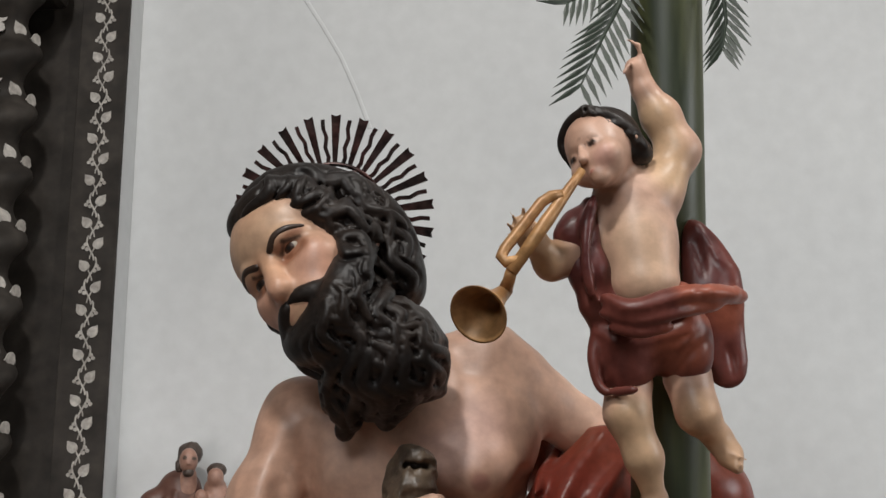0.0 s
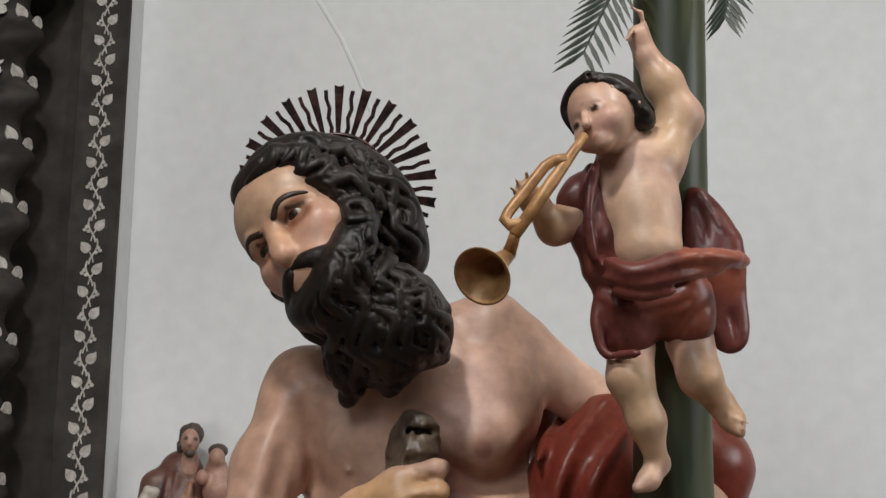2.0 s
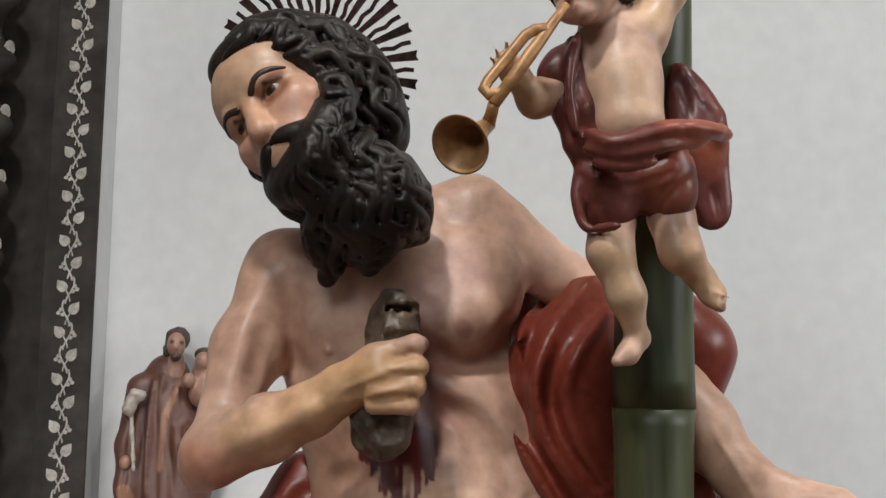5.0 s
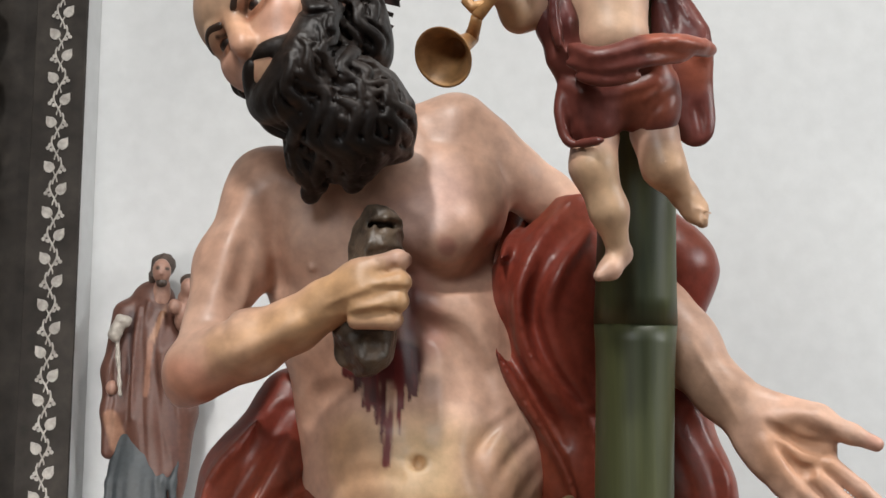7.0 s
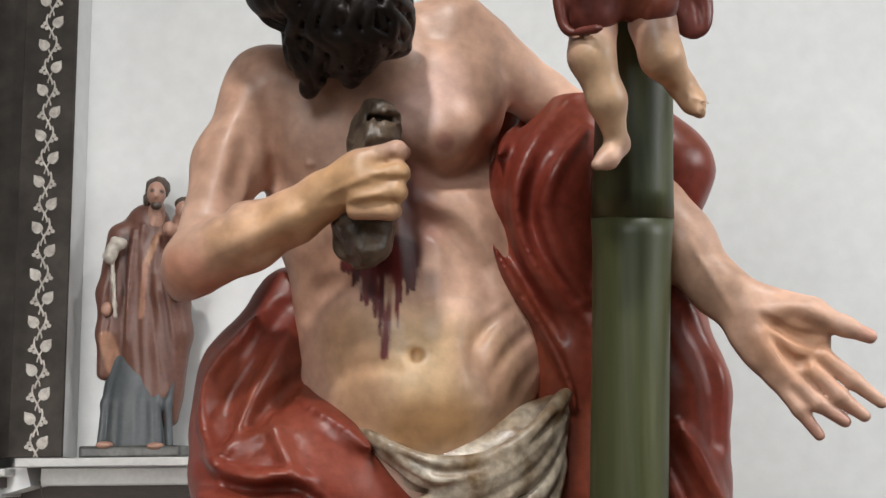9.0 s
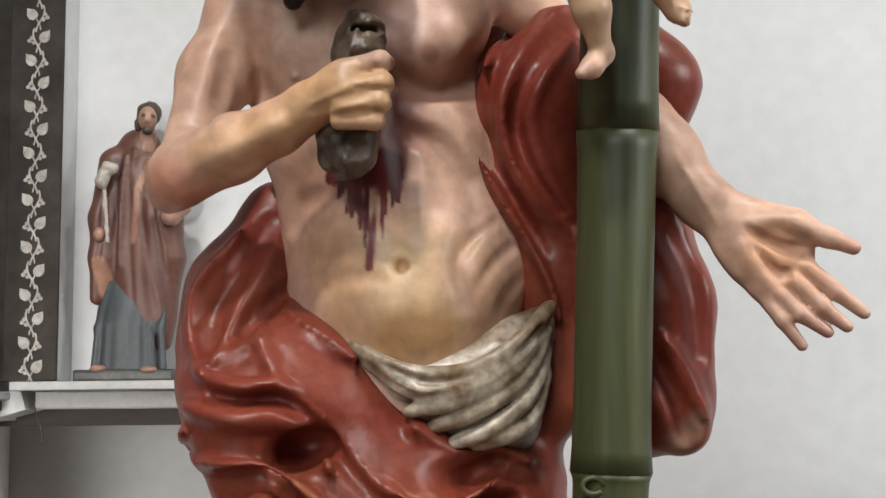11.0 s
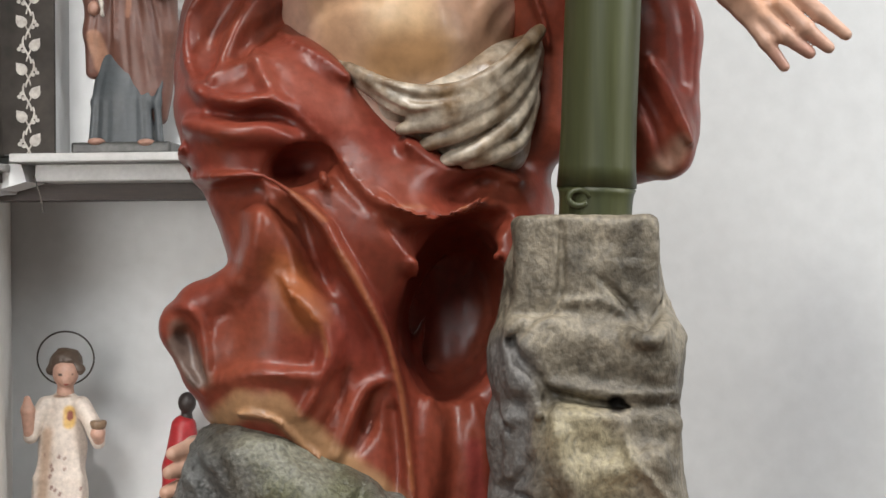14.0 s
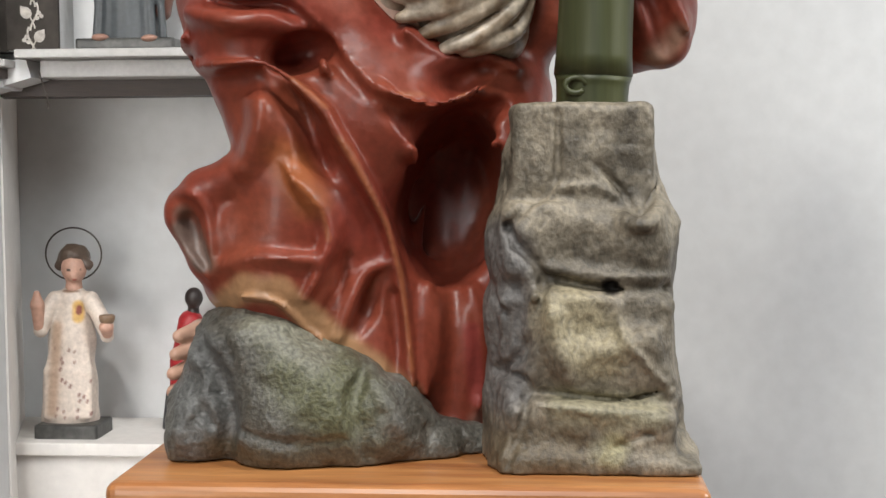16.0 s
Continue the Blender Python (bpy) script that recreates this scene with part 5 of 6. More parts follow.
stump.tube((0.156, 0.050, 0.362, 0.0231), (0.141, 0.040, 0.267, 0.0272), (0.137, 0.040, 0.171, 0.0246), (0.139, 0.040, 0.075, 0.0260), (0.143, 0.040, 0.005, 0.0302), k=0.025)
stump.block((0.164, -0.035, 0.373), (0.036, 0.03, 0.060), (0, 0, -14), 0.004, k=0.006, cut=True)
stump.freeze()
stump.ridge((0.194, -0.006, 0.414, 0.0078, -0.0105), (0.194, -0.006, 0.372, 0.0078, -0.0135), (0.189, -0.011, 0.332, 0.0089, -0.0120), (0.153, -0.024, 0.300, 0.0099, -0.0135), (0.136, -0.004, 0.280, 0.0101, -0.0120))
stump.ridge((0.195, -0.012, 0.329, 0.0145, 0.0075), (0.238, -0.003, 0.331, 0.0167, 0.0120), (0.271, 0.001, 0.315, 0.0145, 0.0090), lean=0.4)
stump.ridge((0.238, -0.008, 0.355, 0.0067, -0.0090), (0.264, 0.001, 0.328, 0.0078, -0.0150), (0.289, -0.024, 0.293, 0.0077, -0.0150), (0.308, 0.020, 0.328, 0.0068, -0.0075))
stump.ridge((0.269, -0.027, 0.290, 0.0143, 0.0090), (0.294, -0.034, 0.287, 0.0164, 0.0150), (0.317, 0.007, 0.305, 0.0134, 0.0090), sharp=False)
stump.ridge((0.136, -0.002, 0.286, 0.0123, -0.0120), (0.150, -0.024, 0.258, 0.0145, -0.0180), (0.175, -0.022, 0.228, 0.0133, -0.0150), (0.172, -0.047, 0.179, 0.0132, -0.0180), (0.156, -0.030, 0.137, 0.0122, -0.0180), (0.125, 0.006, 0.112, 0.0102, -0.0120))
stump.ridge((0.182, -0.022, 0.227, 0.0077, -0.0090), (0.224, -0.019, 0.215, 0.0083, -0.0180), (0.270, -0.013, 0.210, 0.0083, -0.0180), (0.320, 0.004, 0.209, 0.0078, -0.0120))
stump.ridge((0.182, -0.024, 0.238, 0.0189, 0.0090), (0.231, -0.016, 0.231, 0.0223, 0.0180), (0.282, -0.021, 0.228, 0.0221, 0.0180), (0.320, -0.002, 0.226, 0.0167, 0.0120), lean=0.5)
stump.ridge((0.267, -0.038, 0.194, 0.0143, 0.0090), (0.267, -0.035, 0.168, 0.0165, 0.0180), (0.291, -0.041, 0.136, 0.0175, 0.0210), (0.320, -0.031, 0.102, 0.0143, 0.0120), lean=0.45)
stump.ridge((0.188, -0.045, 0.179, 0.0219, 0.0150), (0.198, -0.041, 0.139, 0.0253, 0.0210), (0.204, -0.042, 0.113, 0.0220, 0.0120), sharp=False)
stump.ridge((0.165, -0.033, 0.093, 0.0077, -0.0120), (0.224, -0.034, 0.087, 0.0083, -0.0180), (0.276, -0.027, 0.084, 0.0083, -0.0180), (0.324, -0.030, 0.100, 0.0077, -0.0120))
stump.ridge((0.165, -0.036, 0.083, 0.0166, 0.0120), (0.223, -0.049, 0.078, 0.0175, 0.0180), (0.282, -0.031, 0.075, 0.0177, 0.0180), (0.333, 0.003, 0.083, 0.0157, 0.0120), lean=0.5)
stump.ridge((0.261, -0.051, 0.031, 0.0065, -0.0090), (0.293, -0.054, 0.046, 0.0065, -0.0135), (0.340, 0.002, 0.047, 0.0067, -0.0090))
stump.ridge((0.121, 0.013, 0.110, 0.0092, -0.0090), (0.159, -0.033, 0.102, 0.0099, -0.0150), (0.152, -0.047, 0.055, 0.0099, -0.0150), (0.136, -0.060, 0.012, 0.0088, -0.0090))
stump.ridge((0.274, -0.001, 0.378, 0.0050, -0.0060), (0.315, 0.100, 0.374, 0.0054, -0.0075))
stump.ridge((0.119, 0.009, 0.199, 0.0080, -0.0075), (0.136, -0.017, 0.175, 0.0089, -0.0120), (0.132, -0.013, 0.135, 0.0078, -0.0090))
stump.shrink(0.002)
stump.ball(stump.onto((0.254, -0.040, 0.216), -0.1), (0.009, 0.02, 0.008), k=0.003, cut=True)
stump.rough(0.0018, 0.045, True).rough(0.0012, 0.015).floor(0.001)
stump_strokes = [
    ((0.209, -0.050, 0.182), (0.240, -0.050, 0.143), 0.02, 0.03, (0.36, 0.31, 0.20)),
    ((0.253, -0.060, 0.025), (0.259, -0.060, 0.035), 0.006, 0.02, (0.28, 0.25, 0.14)),
    # shade put into the colour of left flank, hole and foot; top-lit ledge lightened
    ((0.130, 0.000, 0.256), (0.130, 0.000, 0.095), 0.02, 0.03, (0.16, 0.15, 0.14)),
    ((0.202, -0.050, 0.078), (0.298, -0.050, 0.072), 0.01, 0.02, (0.30, 0.27, 0.18)),
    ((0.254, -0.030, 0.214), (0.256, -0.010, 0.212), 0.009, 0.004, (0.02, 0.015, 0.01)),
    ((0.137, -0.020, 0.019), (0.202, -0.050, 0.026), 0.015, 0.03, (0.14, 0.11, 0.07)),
]
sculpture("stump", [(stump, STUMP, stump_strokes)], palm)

# cherub
cherub = Clay((0.02, -0.30, 0.82), (0.42, 0.06, 1.46), 0.003)
cherub.tube((0.225, -0.120, 1.228, 0.0440), (0.226, -0.125, 1.187, 0.0410), (0.229, -0.130, 1.141, 0.0417), k=0.02)
cherub.tube((0.201, -0.120, 1.246, 0.0240), (0.251, -0.120, 1.250, 0.0252), k=0.02)
cherub.tube((0.201, -0.140, 1.269, 0.0225), (0.213, -0.125, 1.247, 0.0252), k=0.015)
CE = Vector((0.166, -0.185, 1.277))
CR, CF, CU = frame_of((0.72, -0.55, 0.42), (-0.60, -0.78, -0.14))


def cp(r, f, u, radius=None):
    v = CE + CR * r + CF * f + CU * u
    return (*v, radius) if radius else tuple(v)


def small_oval(clay, c, radii, k=0.008, cut=False):
    turn = Matrix((CR, CF, CU)).transposed().to_euler()
    clay.ball(cp(*c), radii, [math.degrees(w) for w in turn], k=k, cut=cut)


small_oval(cherub, (0, -0.046, 0.010), (0.040, 0.048, 0.042))
small_oval(cherub, (0, -0.024, -0.012), (0.034, 0.028, 0.034), k=0.012)
for m in (-1, 1):
    small_oval(cherub, (0.019 * m, -0.012, -0.018), (0.014, 0.012, 0.012), k=0.012)
    small_oval(cherub, (0.0155 * m, 0.004, 0.0), (0.009, 0.006, 0.005), k=0.007, cut=True)
    small_oval(cherub, (0.0155 * m, -0.006, -0.001), (0.0072, 0.007, 0.0062), k=0.002)
    cherub.curve(cp(0.023 * m, -0.004, 0.002, 0.001), cp(0.0155 * m, 0.0012, 0.0055, 0.0013), cp(0.008 * m, -0.001, 0.001, 0.001), k=0.003)
    small_oval(cherub, (0.005 * m, 0.006, -0.018), (0.0035, 0.004, 0.003), k=0.003)
cherub.curve(cp(0, 0.001, 0.002, 0.003), cp(0, 0.005, -0.009, 0.0032), cp(0, 0.009, -0.016, 0.0046), k=0.006)
small_oval(cherub, (0, 0.002, -0.030), (0.009, 0.006, 0.004), k=0.005)
small_oval(cherub, (0, -0.006, -0.040), (0.012, 0.010, 0.008), k=0.010)
small_oval(cherub, (0.041, -0.05, -0.006), (0.005, 0.009, 0.012), k=0.004)
cherub.tube((0.250, -0.120, 1.244, 0.0264), (0.276, -0.110, 1.296, 0.0255), k=0.02)
cherub.tube((0.277, -0.110, 1.300, 0.0255), (0.258, -0.115, 1.340, 0.0231), (0.241, -0.120, 1.370, 0.0142), (0.237, -0.120, 1.384, 0.0142), k=0.015)
cherub.ball((0.233, -0.125, 1.394), (0.016, 0.015, 0.017), k=0.008)
cherub.tube((0.241, -0.130, 1.402, 0.0058), (0.236, -0.135, 1.419, 0.0052), (0.225, -0.140, 1.424, 0.0045), k=0.004)
cherub.tube((0.226, -0.140, 1.395, 0.0051), (0.218, -0.145, 1.382, 0.0051), k=0.004)
cherub.tube((0.184, -0.120, 1.217, 0.0239), (0.151, -0.140, 1.173, 0.0222), (0.129, -0.150, 1.162, 0.0208), k=0.015)
cherub.tube((0.131, -0.150, 1.160, 0.0196), (0.109, -0.180, 1.182, 0.0157), (0.101, -0.190, 1.192, 0.0144), k=0.012)
cherub.tube((0.104, -0.195, 1.200, 0.0054), (0.102, -0.205, 1.209, 0.0042), k=0.004)
cherub.tube((0.095, -0.195, 1.194, 0.0054), (0.090, -0.210, 1.200, 0.0042), k=0.004)
cherub.tube((0.091, -0.195, 1.186, 0.0054), (0.085, -0.210, 1.190, 0.0042), k=0.004)
cherub.tube((0.091, -0.195, 1.178, 0.0048), (0.083, -0.205, 1.182, 0.0036), k=0.004)
cherub.tube((0.208, -0.100, 1.036, 0.0296), (0.205, -0.110, 1.002, 0.0262), (0.221, -0.100, 0.955, 0.0219), (0.230, -0.085, 0.917, 0.0146), k=0.012)
cherub.tube((0.233, -0.075, 0.912, 0.0159), (0.220, -0.090, 0.894, 0.0133), (0.208, -0.100, 0.885, 0.0090), k=0.01)
cherub.tube((0.273, -0.090, 1.042, 0.0297), (0.281, -0.095, 1.003, 0.0245), (0.303, -0.070, 0.979, 0.0173), k=0.012)
cherub.tube((0.304, -0.065, 0.980, 0.0168), (0.315, -0.070, 0.960, 0.0154), (0.321, -0.080, 0.944, 0.0092), k=0.01)
cherub.tube((0.318, -0.085, 0.958, 0.0049), (0.330, -0.090, 0.952, 0.0042), k=0.003)
cherub.tube((0.319, -0.085, 0.951, 0.0049), (0.327, -0.090, 0.944, 0.0036), k=0.003)
cherub.tube((0.317, -0.085, 0.947, 0.0049), (0.321, -0.090, 0.939, 0.0036), k=0.003)
cherub.curve((0.183, -0.140, 0.988, 0.0018), (0.203, -0.150, 0.981, 0.0018), (0.225, -0.140, 0.990, 0.0018), k=0.006, cut=True)
cherub.shrink(0.0025)
curls = Clay((0.06, -0.25, 1.20), (0.32, 0.02, 1.40), 0.0024)
small_oval(curls, (0.000, -0.058, 0.018), (0.041, 0.044, 0.040))
small_oval(curls, (0.026, -0.066, -0.012), (0.014, 0.020, 0.018))
curls.curve(cp(-0.034, -0.028, 0.006, 0.003), cp(-0.029, -0.022, 0.033, 0.004), cp(-0.006, -0.020, 0.045, 0.005), cp(0.020, -0.022, 0.041, 0.005), cp(0.034, -0.036, 0.022, 0.005), cp(0.039, -0.050, 0.000, 0.005), cp(0.037, -0.060, -0.018, 0.004), k=0.005)
curls.freeze()
for n in range(26):
    u = n / 25
    a = Vector(cp(0.004, -0.045, 0.058))
    b = Vector(cp(-0.036 + 0.080 * u, -0.024 - 0.03 * abs(u - 0.3), 0.018 + 0.028 * math.sin(3.14 * u) - 0.034 * u))
    side = (b - a).cross(CF).normalized() * 0.0035
    way = [a.lerp(b, v) + side * math.sin(v * 9 + n * 1.7) for v in (0.0, 0.2, 0.4, 0.6, 0.8, 1.0)]
    curls.ridge(*[(*curls.onto(v, 0.3), 0.0068, 0.0060 if n % 2 else -0.0055) for v in way], steps=3)
tunic = Clay((0.08, -0.24, 0.98), (0.42, 0.08, 1.30), 0.003)
tunic.tube((0.198, -0.125, 1.118, 0.0258), (0.265, -0.125, 1.119, 0.0257), k=0.03)
tunic.tube((0.203, -0.115, 1.089, 0.0344), (0.204, -0.110, 1.049, 0.0331), k=0.02)
tunic.tube((0.206, -0.110, 1.078, 0.0330), (0.268, -0.102, 1.080, 0.0315), k=0.02)
tunic.tube((0.268, -0.105, 1.092, 0.0321), (0.272, -0.100, 1.061, 0.0308), k=0.02)
tunic.curve((0.185, -0.170, 1.114, 0.0078), (0.213, -0.185, 1.100, 0.0082), (0.255, -0.180, 1.112, 0.0094), (0.298, -0.160, 1.118, 0.0107), (0.335, -0.120, 1.124, 0.0086), k=0.01)
tunic.curve((0.181, -0.170, 1.099, 0.0065), (0.218, -0.185, 1.086, 0.0070), (0.259, -0.180, 1.094, 0.0070), (0.304, -0.150, 1.108, 0.0072), k=0.008)
tunic.curve((0.189, -0.170, 1.083, 0.0053), (0.218, -0.180, 1.074, 0.0059), (0.253, -0.175, 1.080, 0.0053), k=0.008)
tunic.curve((0.290, -0.055, 1.231, 0.0079), (0.304, -0.055, 1.186, 0.0240), (0.310, -0.060, 1.145, 0.0302), (0.315, -0.050, 1.106, 0.0244), (0.319, -0.050, 1.070, 0.0204), (0.322, -0.050, 1.052, 0.0140), k=0.008, q=0.4)
tunic.tube((0.297, -0.060, 1.222, 0.0046), (0.329, -0.060, 1.166, 0.0077), (0.330, -0.070, 1.137, 0.0076), k=0.012)
tunic.tube((0.173, -0.135, 1.231, 0.0112), (0.163, -0.145, 1.197, 0.0185), (0.170, -0.140, 1.152, 0.0225), (0.172, -0.135, 1.116, 0.0122), (0.178, -0.130, 1.104, 0.0098), k=0.02)
tunic.tube((0.155, -0.140, 1.208, 0.0137), (0.145, -0.150, 1.190, 0.0148), k=0.02)
tunic.curve((0.178, -0.160, 1.230, 0.0061), (0.167, -0.170, 1.183, 0.0061), (0.170, -0.160, 1.123, 0.0054), k=0.01)
tunic.curve((0.175, -0.130, 1.086, 0.0055), (0.171, -0.130, 1.055, 0.0055), (0.181, -0.130, 1.024, 0.0048), (0.216, -0.150, 1.020, 0.0047), k=0.01)
tunic.curve((0.236, -0.160, 1.078, 0.0048), (0.238, -0.150, 1.049, 0.0054), (0.229, -0.140, 1.021, 0.0036), k=0.012, cut=True)
tunic.shrink(0.003)

tunic.ridge((0.177, -0.152, 1.118, 0.0085, 0.004), (0.204, -0.183, 1.096, 0.0095, 0.008), (0.239, -0.186, 1.099, 0.0094, 0.008), (0.276, -0.183, 1.112, 0.0094, 0.008), (0.323, -0.149, 1.117, 0.0084, 0.005), lean=1.5)
tunic.ridge((0.176, -0.143, 1.097, 0.0061, -0.0026), (0.211, -0.145, 1.086, 0.0073, -0.0052), (0.260, -0.137, 1.094, 0.0073, -0.0052), (0.302, -0.109, 1.110, 0.0062, -0.0026))
tunic.ridge((0.175, -0.138, 1.086, 0.0073, 0.003), (0.201, -0.142, 1.071, 0.0085, 0.006), (0.238, -0.131, 1.076, 0.0085, 0.006), (0.274, -0.133, 1.085, 0.0073, 0.004))
tunic.ridge((0.243, -0.031, 1.070, 0.0078, 0.003), (0.265, -0.129, 1.068, 0.0085, 0.006), (0.294, -0.118, 1.088, 0.0074, 0.004))
tunic.ridge((0.255, -0.110, 1.039, 0.0073, -0.0020), (0.272, -0.128, 1.060, 0.0085, -0.0039), (0.297, -0.111, 1.079, 0.0074, -0.0020), sharp=False)
tunic.ridge((0.239, -0.113, 1.068, 0.0086, -0.0020), (0.240, -0.028, 1.061, 0.0104, -0.0046), (0.242, -0.026, 1.035, 0.0090, -0.0033), sharp=False)
tunic.ridge((0.192, -0.140, 1.063, 0.0073, -0.0013), (0.185, -0.131, 1.040, 0.0085, -0.0033), (0.190, -0.128, 1.016, 0.0072, -0.0020), sharp=False)
tunic.ridge((0.181, -0.144, 1.218, 0.0062, -0.0020), (0.173, -0.166, 1.163, 0.0073, -0.0039), (0.180, -0.151, 1.117, 0.0061, -0.0020))
tunic.ridge((0.164, -0.174, 1.193, 0.0061, -0.0013), (0.161, -0.160, 1.159, 0.0073, -0.0033), (0.168, -0.148, 1.118, 0.0061, -0.0020))
tunic.ridge((0.293, -0.067, 1.203, 0.0090, -0.0026), (0.299, -0.086, 1.163, 0.0101, -0.0052), (0.284, -0.180, 1.114, 0.0083, -0.0026), sharp=False)
tunic.ridge((0.303, -0.072, 1.214, 0.0065, 0.003), (0.321, -0.084, 1.169, 0.0076, 0.005), (0.327, -0.145, 1.122, 0.0060, 0.003))
tunic.ridge((0.316, -0.088, 1.097, 0.0075, -0.0020), (0.325, -0.059, 1.071, 0.0089, -0.0039), (0.327, -0.053, 1.050, 0.0076, -0.0020), sharp=False)
MAROON, RUST = (0.11, 0.03, 0.027), (0.30, 0.085, 0.05)
tunic_strokes = [((0.207, -0.150, 1.200), (0.288, -0.150, 1.048), 0.4, 0.01, (0.135, 0.036, 0.028)), ((0.297, -0.080, 1.204), (0.309, -0.080, 1.158), 0.014, 0.012, (0.10, 0.025, 0.022)), (((0.171, -0.170, 1.227)), ((0.173, -0.160, 1.123)), 0.03, 0.02, MAROON), (((0.177, -0.160, 1.073)), ((0.229, -0.150, 1.038)), 0.05, 0.03, (0.15, 0.04, 0.03)),
                 (((0.286, -0.160, 1.119)), ((0.326, -0.120, 1.121)), 0.02, 0.02, RUST), (((0.257, -0.150, 1.061)), ((0.275, -0.150, 1.066)), 0.012, 0.02, RUST)]
EYE, LASH = (0.03, 0.016, 0.010), (0.055, 0.028, 0.018)
cherub_strokes = [
    (cp(-0.006, 0.008, -0.030), cp(0.006, 0.008, -0.030), 0.0025, 0.0025, (0.42, 0.13, 0.10)),
    (cp(0.022, 0, -0.022), cp(0.020, 0, -0.024), 0.004, 0.014, (0.64, 0.36, 0.28)),
    ((0.217, -0.180, 1.178), (0.233, -0.180, 1.140), 0.01, 0.05, (0.66, 0.44, 0.30)), ((0.265, -0.150, 1.262), (0.250, -0.150, 1.330), 0.01, 0.03, (0.62, 0.40, 0.24)),
    ((0.210, -0.140, 0.990), (0.219, -0.130, 0.931), 0.012, 0.03, (0.63, 0.41, 0.25)), ((0.283, -0.120, 0.998), (0.312, -0.100, 0.958), 0.012, 0.03, (0.58, 0.36, 0.22)), ((0.121, -0.180, 1.163), (0.104, -0.200, 1.189), 0.014, 0.03, (0.58, 0.36, 0.21)),
]
for m in (-1, 1):
    cherub_strokes += [(cp(0.0155 * m, 0.001, -0.001), cp(0.0155 * m, 0, -0.001), 0.0038, 0.0014, EYE),
                       (cp(0.023 * m, -0.003, 0.003), cp(0.0155 * m, 0.001, 0.006), 0.0009, 0.0018, LASH), (cp(0.0155 * m, 0.001, 0.006), cp(0.008 * m, 0, 0.002), 0.0009, 0.0018, LASH),
                       (cp(0.026 * m, -0.004, 0.012), cp(0.015 * m, 0.002, 0.0145), 0.0009, 0.0018, LASH), (cp(0.015 * m, 0.002, 0.0145), cp(0.006 * m, 0.003, 0.011), 0.0009, 0.0018, LASH)]
tagged(sculpture("cherub", [(cherub, SKIN, cherub_strokes), (curls, HAIR, []), (tunic, ROBE, tunic_strokes)]),
       "small painted wooden cherub in red tunic on the palm trunk", "cherub")

# trumpet
trumpet = tagged(new("trumpet"), "gilded wooden trumpet with round bell", "trumpet")
a, b = Vector((0.166, -0.195, 1.250)), Vector((0.089, -0.225, 1.132))
part("mouth_pipe", sweep([a, a.lerp(b, 0.15), a.lerp(b, 0.5), b], [0.0045, 0.0055, 0.0075, 0.0065], 14), HORN, trumpet, smooth=True)
lp = [(0.144, -0.205, 1.220), (0.132, -0.208, 1.218), (0.122, -0.210, 1.211), (0.102, -0.215, 1.184), (0.083, -0.220, 1.159), (0.079, -0.222, 1.150), (0.084, -0.224, 1.143), (0.097, -0.222, 1.145)]
part("loop", sweep(lp, 0.0062, 12), HORN, trumpet, smooth=True)
c = Vector((0.056, -0.245, 1.084))
ax = (c - b).normalized()
ax = (ax + Vector((0, -0.75, 0))).normalized()
start = c - ax * 0.07


def bell():
    bm = bmesh.new()
    side = ax.orthogonal().normalized()
    up = ax.cross(side)
    prof = [(0.0, 0.0075), (0.02, 0.0095), (0.036, 0.013), (0.05, 0.019), (0.061, 0.026), (0.068, 0.0305), (0.0705, 0.0315), (0.0690, 0.029), (0.060, 0.022), (0.045, 0.013), (0.028, 0.007)]
    rings = [[bm.verts.new(start + ax * s + r * (math.cos(w) * side + math.sin(w) * up)) for w in (math.tau * j / 32 for j in range(32))] for s, r in prof]
    for p, q in zip(rings, rings[1:]):
        for j in range(32):
            bm.faces.new((p[j], p[(j + 1) % 32], q[(j + 1) % 32], q[j]))
    bm.faces.new(rings[0][::-1])
    bm.faces.new(rings[-1])
    return bm


part("bell", bell(), HORN, trumpet, smooth=True)
part("bell_pipe", sweep([b, b.lerp(start, 0.5), start + ax * 0.004], [0.0062, 0.0066, 0.0080], 14), HORN, trumpet, smooth=True)

# palm fronds
def frond(points, length, count, droop):
    fr = [Vector(p) for p in points]
    stem = part("frond", sweep(fr, [0.004 - 0.003 * i / (len(fr) - 1) for i in range(len(fr))], 8), FROND, palm, "dark green palm frond")
    for i in range(count):
        u = (i + 1) / count * (len(fr) - 1) * 0.999
        j = int(u)
        p = fr[j].lerp(fr[j + 1], u - j)
        t = (fr[j + 1] - fr[j]).normalized()
        for s in (-1, 1):
            side = Vector((t.z, 0, -t.x)) * s
            d = (side * 0.8 + t * 0.75 + Vector((0, 0, -droop))).normalized()
            ln = length * (0.75 + 0.3 * math.sin(3.0 * (i + 1) / count))
            w = Vector((d.z, 0, -d.x)) * 0.0032
            y = Vector((0, 0.004 * s, 0))
            out = [p - w * 0.5, p + d * ln * 0.4 - w + y, p + d * ln + y * 2, p + d * ln * 0.4 + w + y, p + w * 0.5]
            part("leaflet", plate(out, 0.0016), FROND, stem)


frond(((0.231, -0.100, 1.538), (0.218, -0.110, 1.482), (0.196, -0.120, 1.435), (0.170, -0.130, 1.376)), 0.055, 13, 0.25)
frond(((0.334, -0.080, 1.550), (0.342, -0.090, 1.507), (0.343, -0.090, 1.463), (0.337, -0.090, 1.431)), 0.045, 11, 0.5)
frond(((0.233, -0.060, 1.559), (0.211, -0.070, 1.532), (0.183, -0.080, 1.514), (0.159, -0.090, 1.499)), 0.05, 9, 0.15)

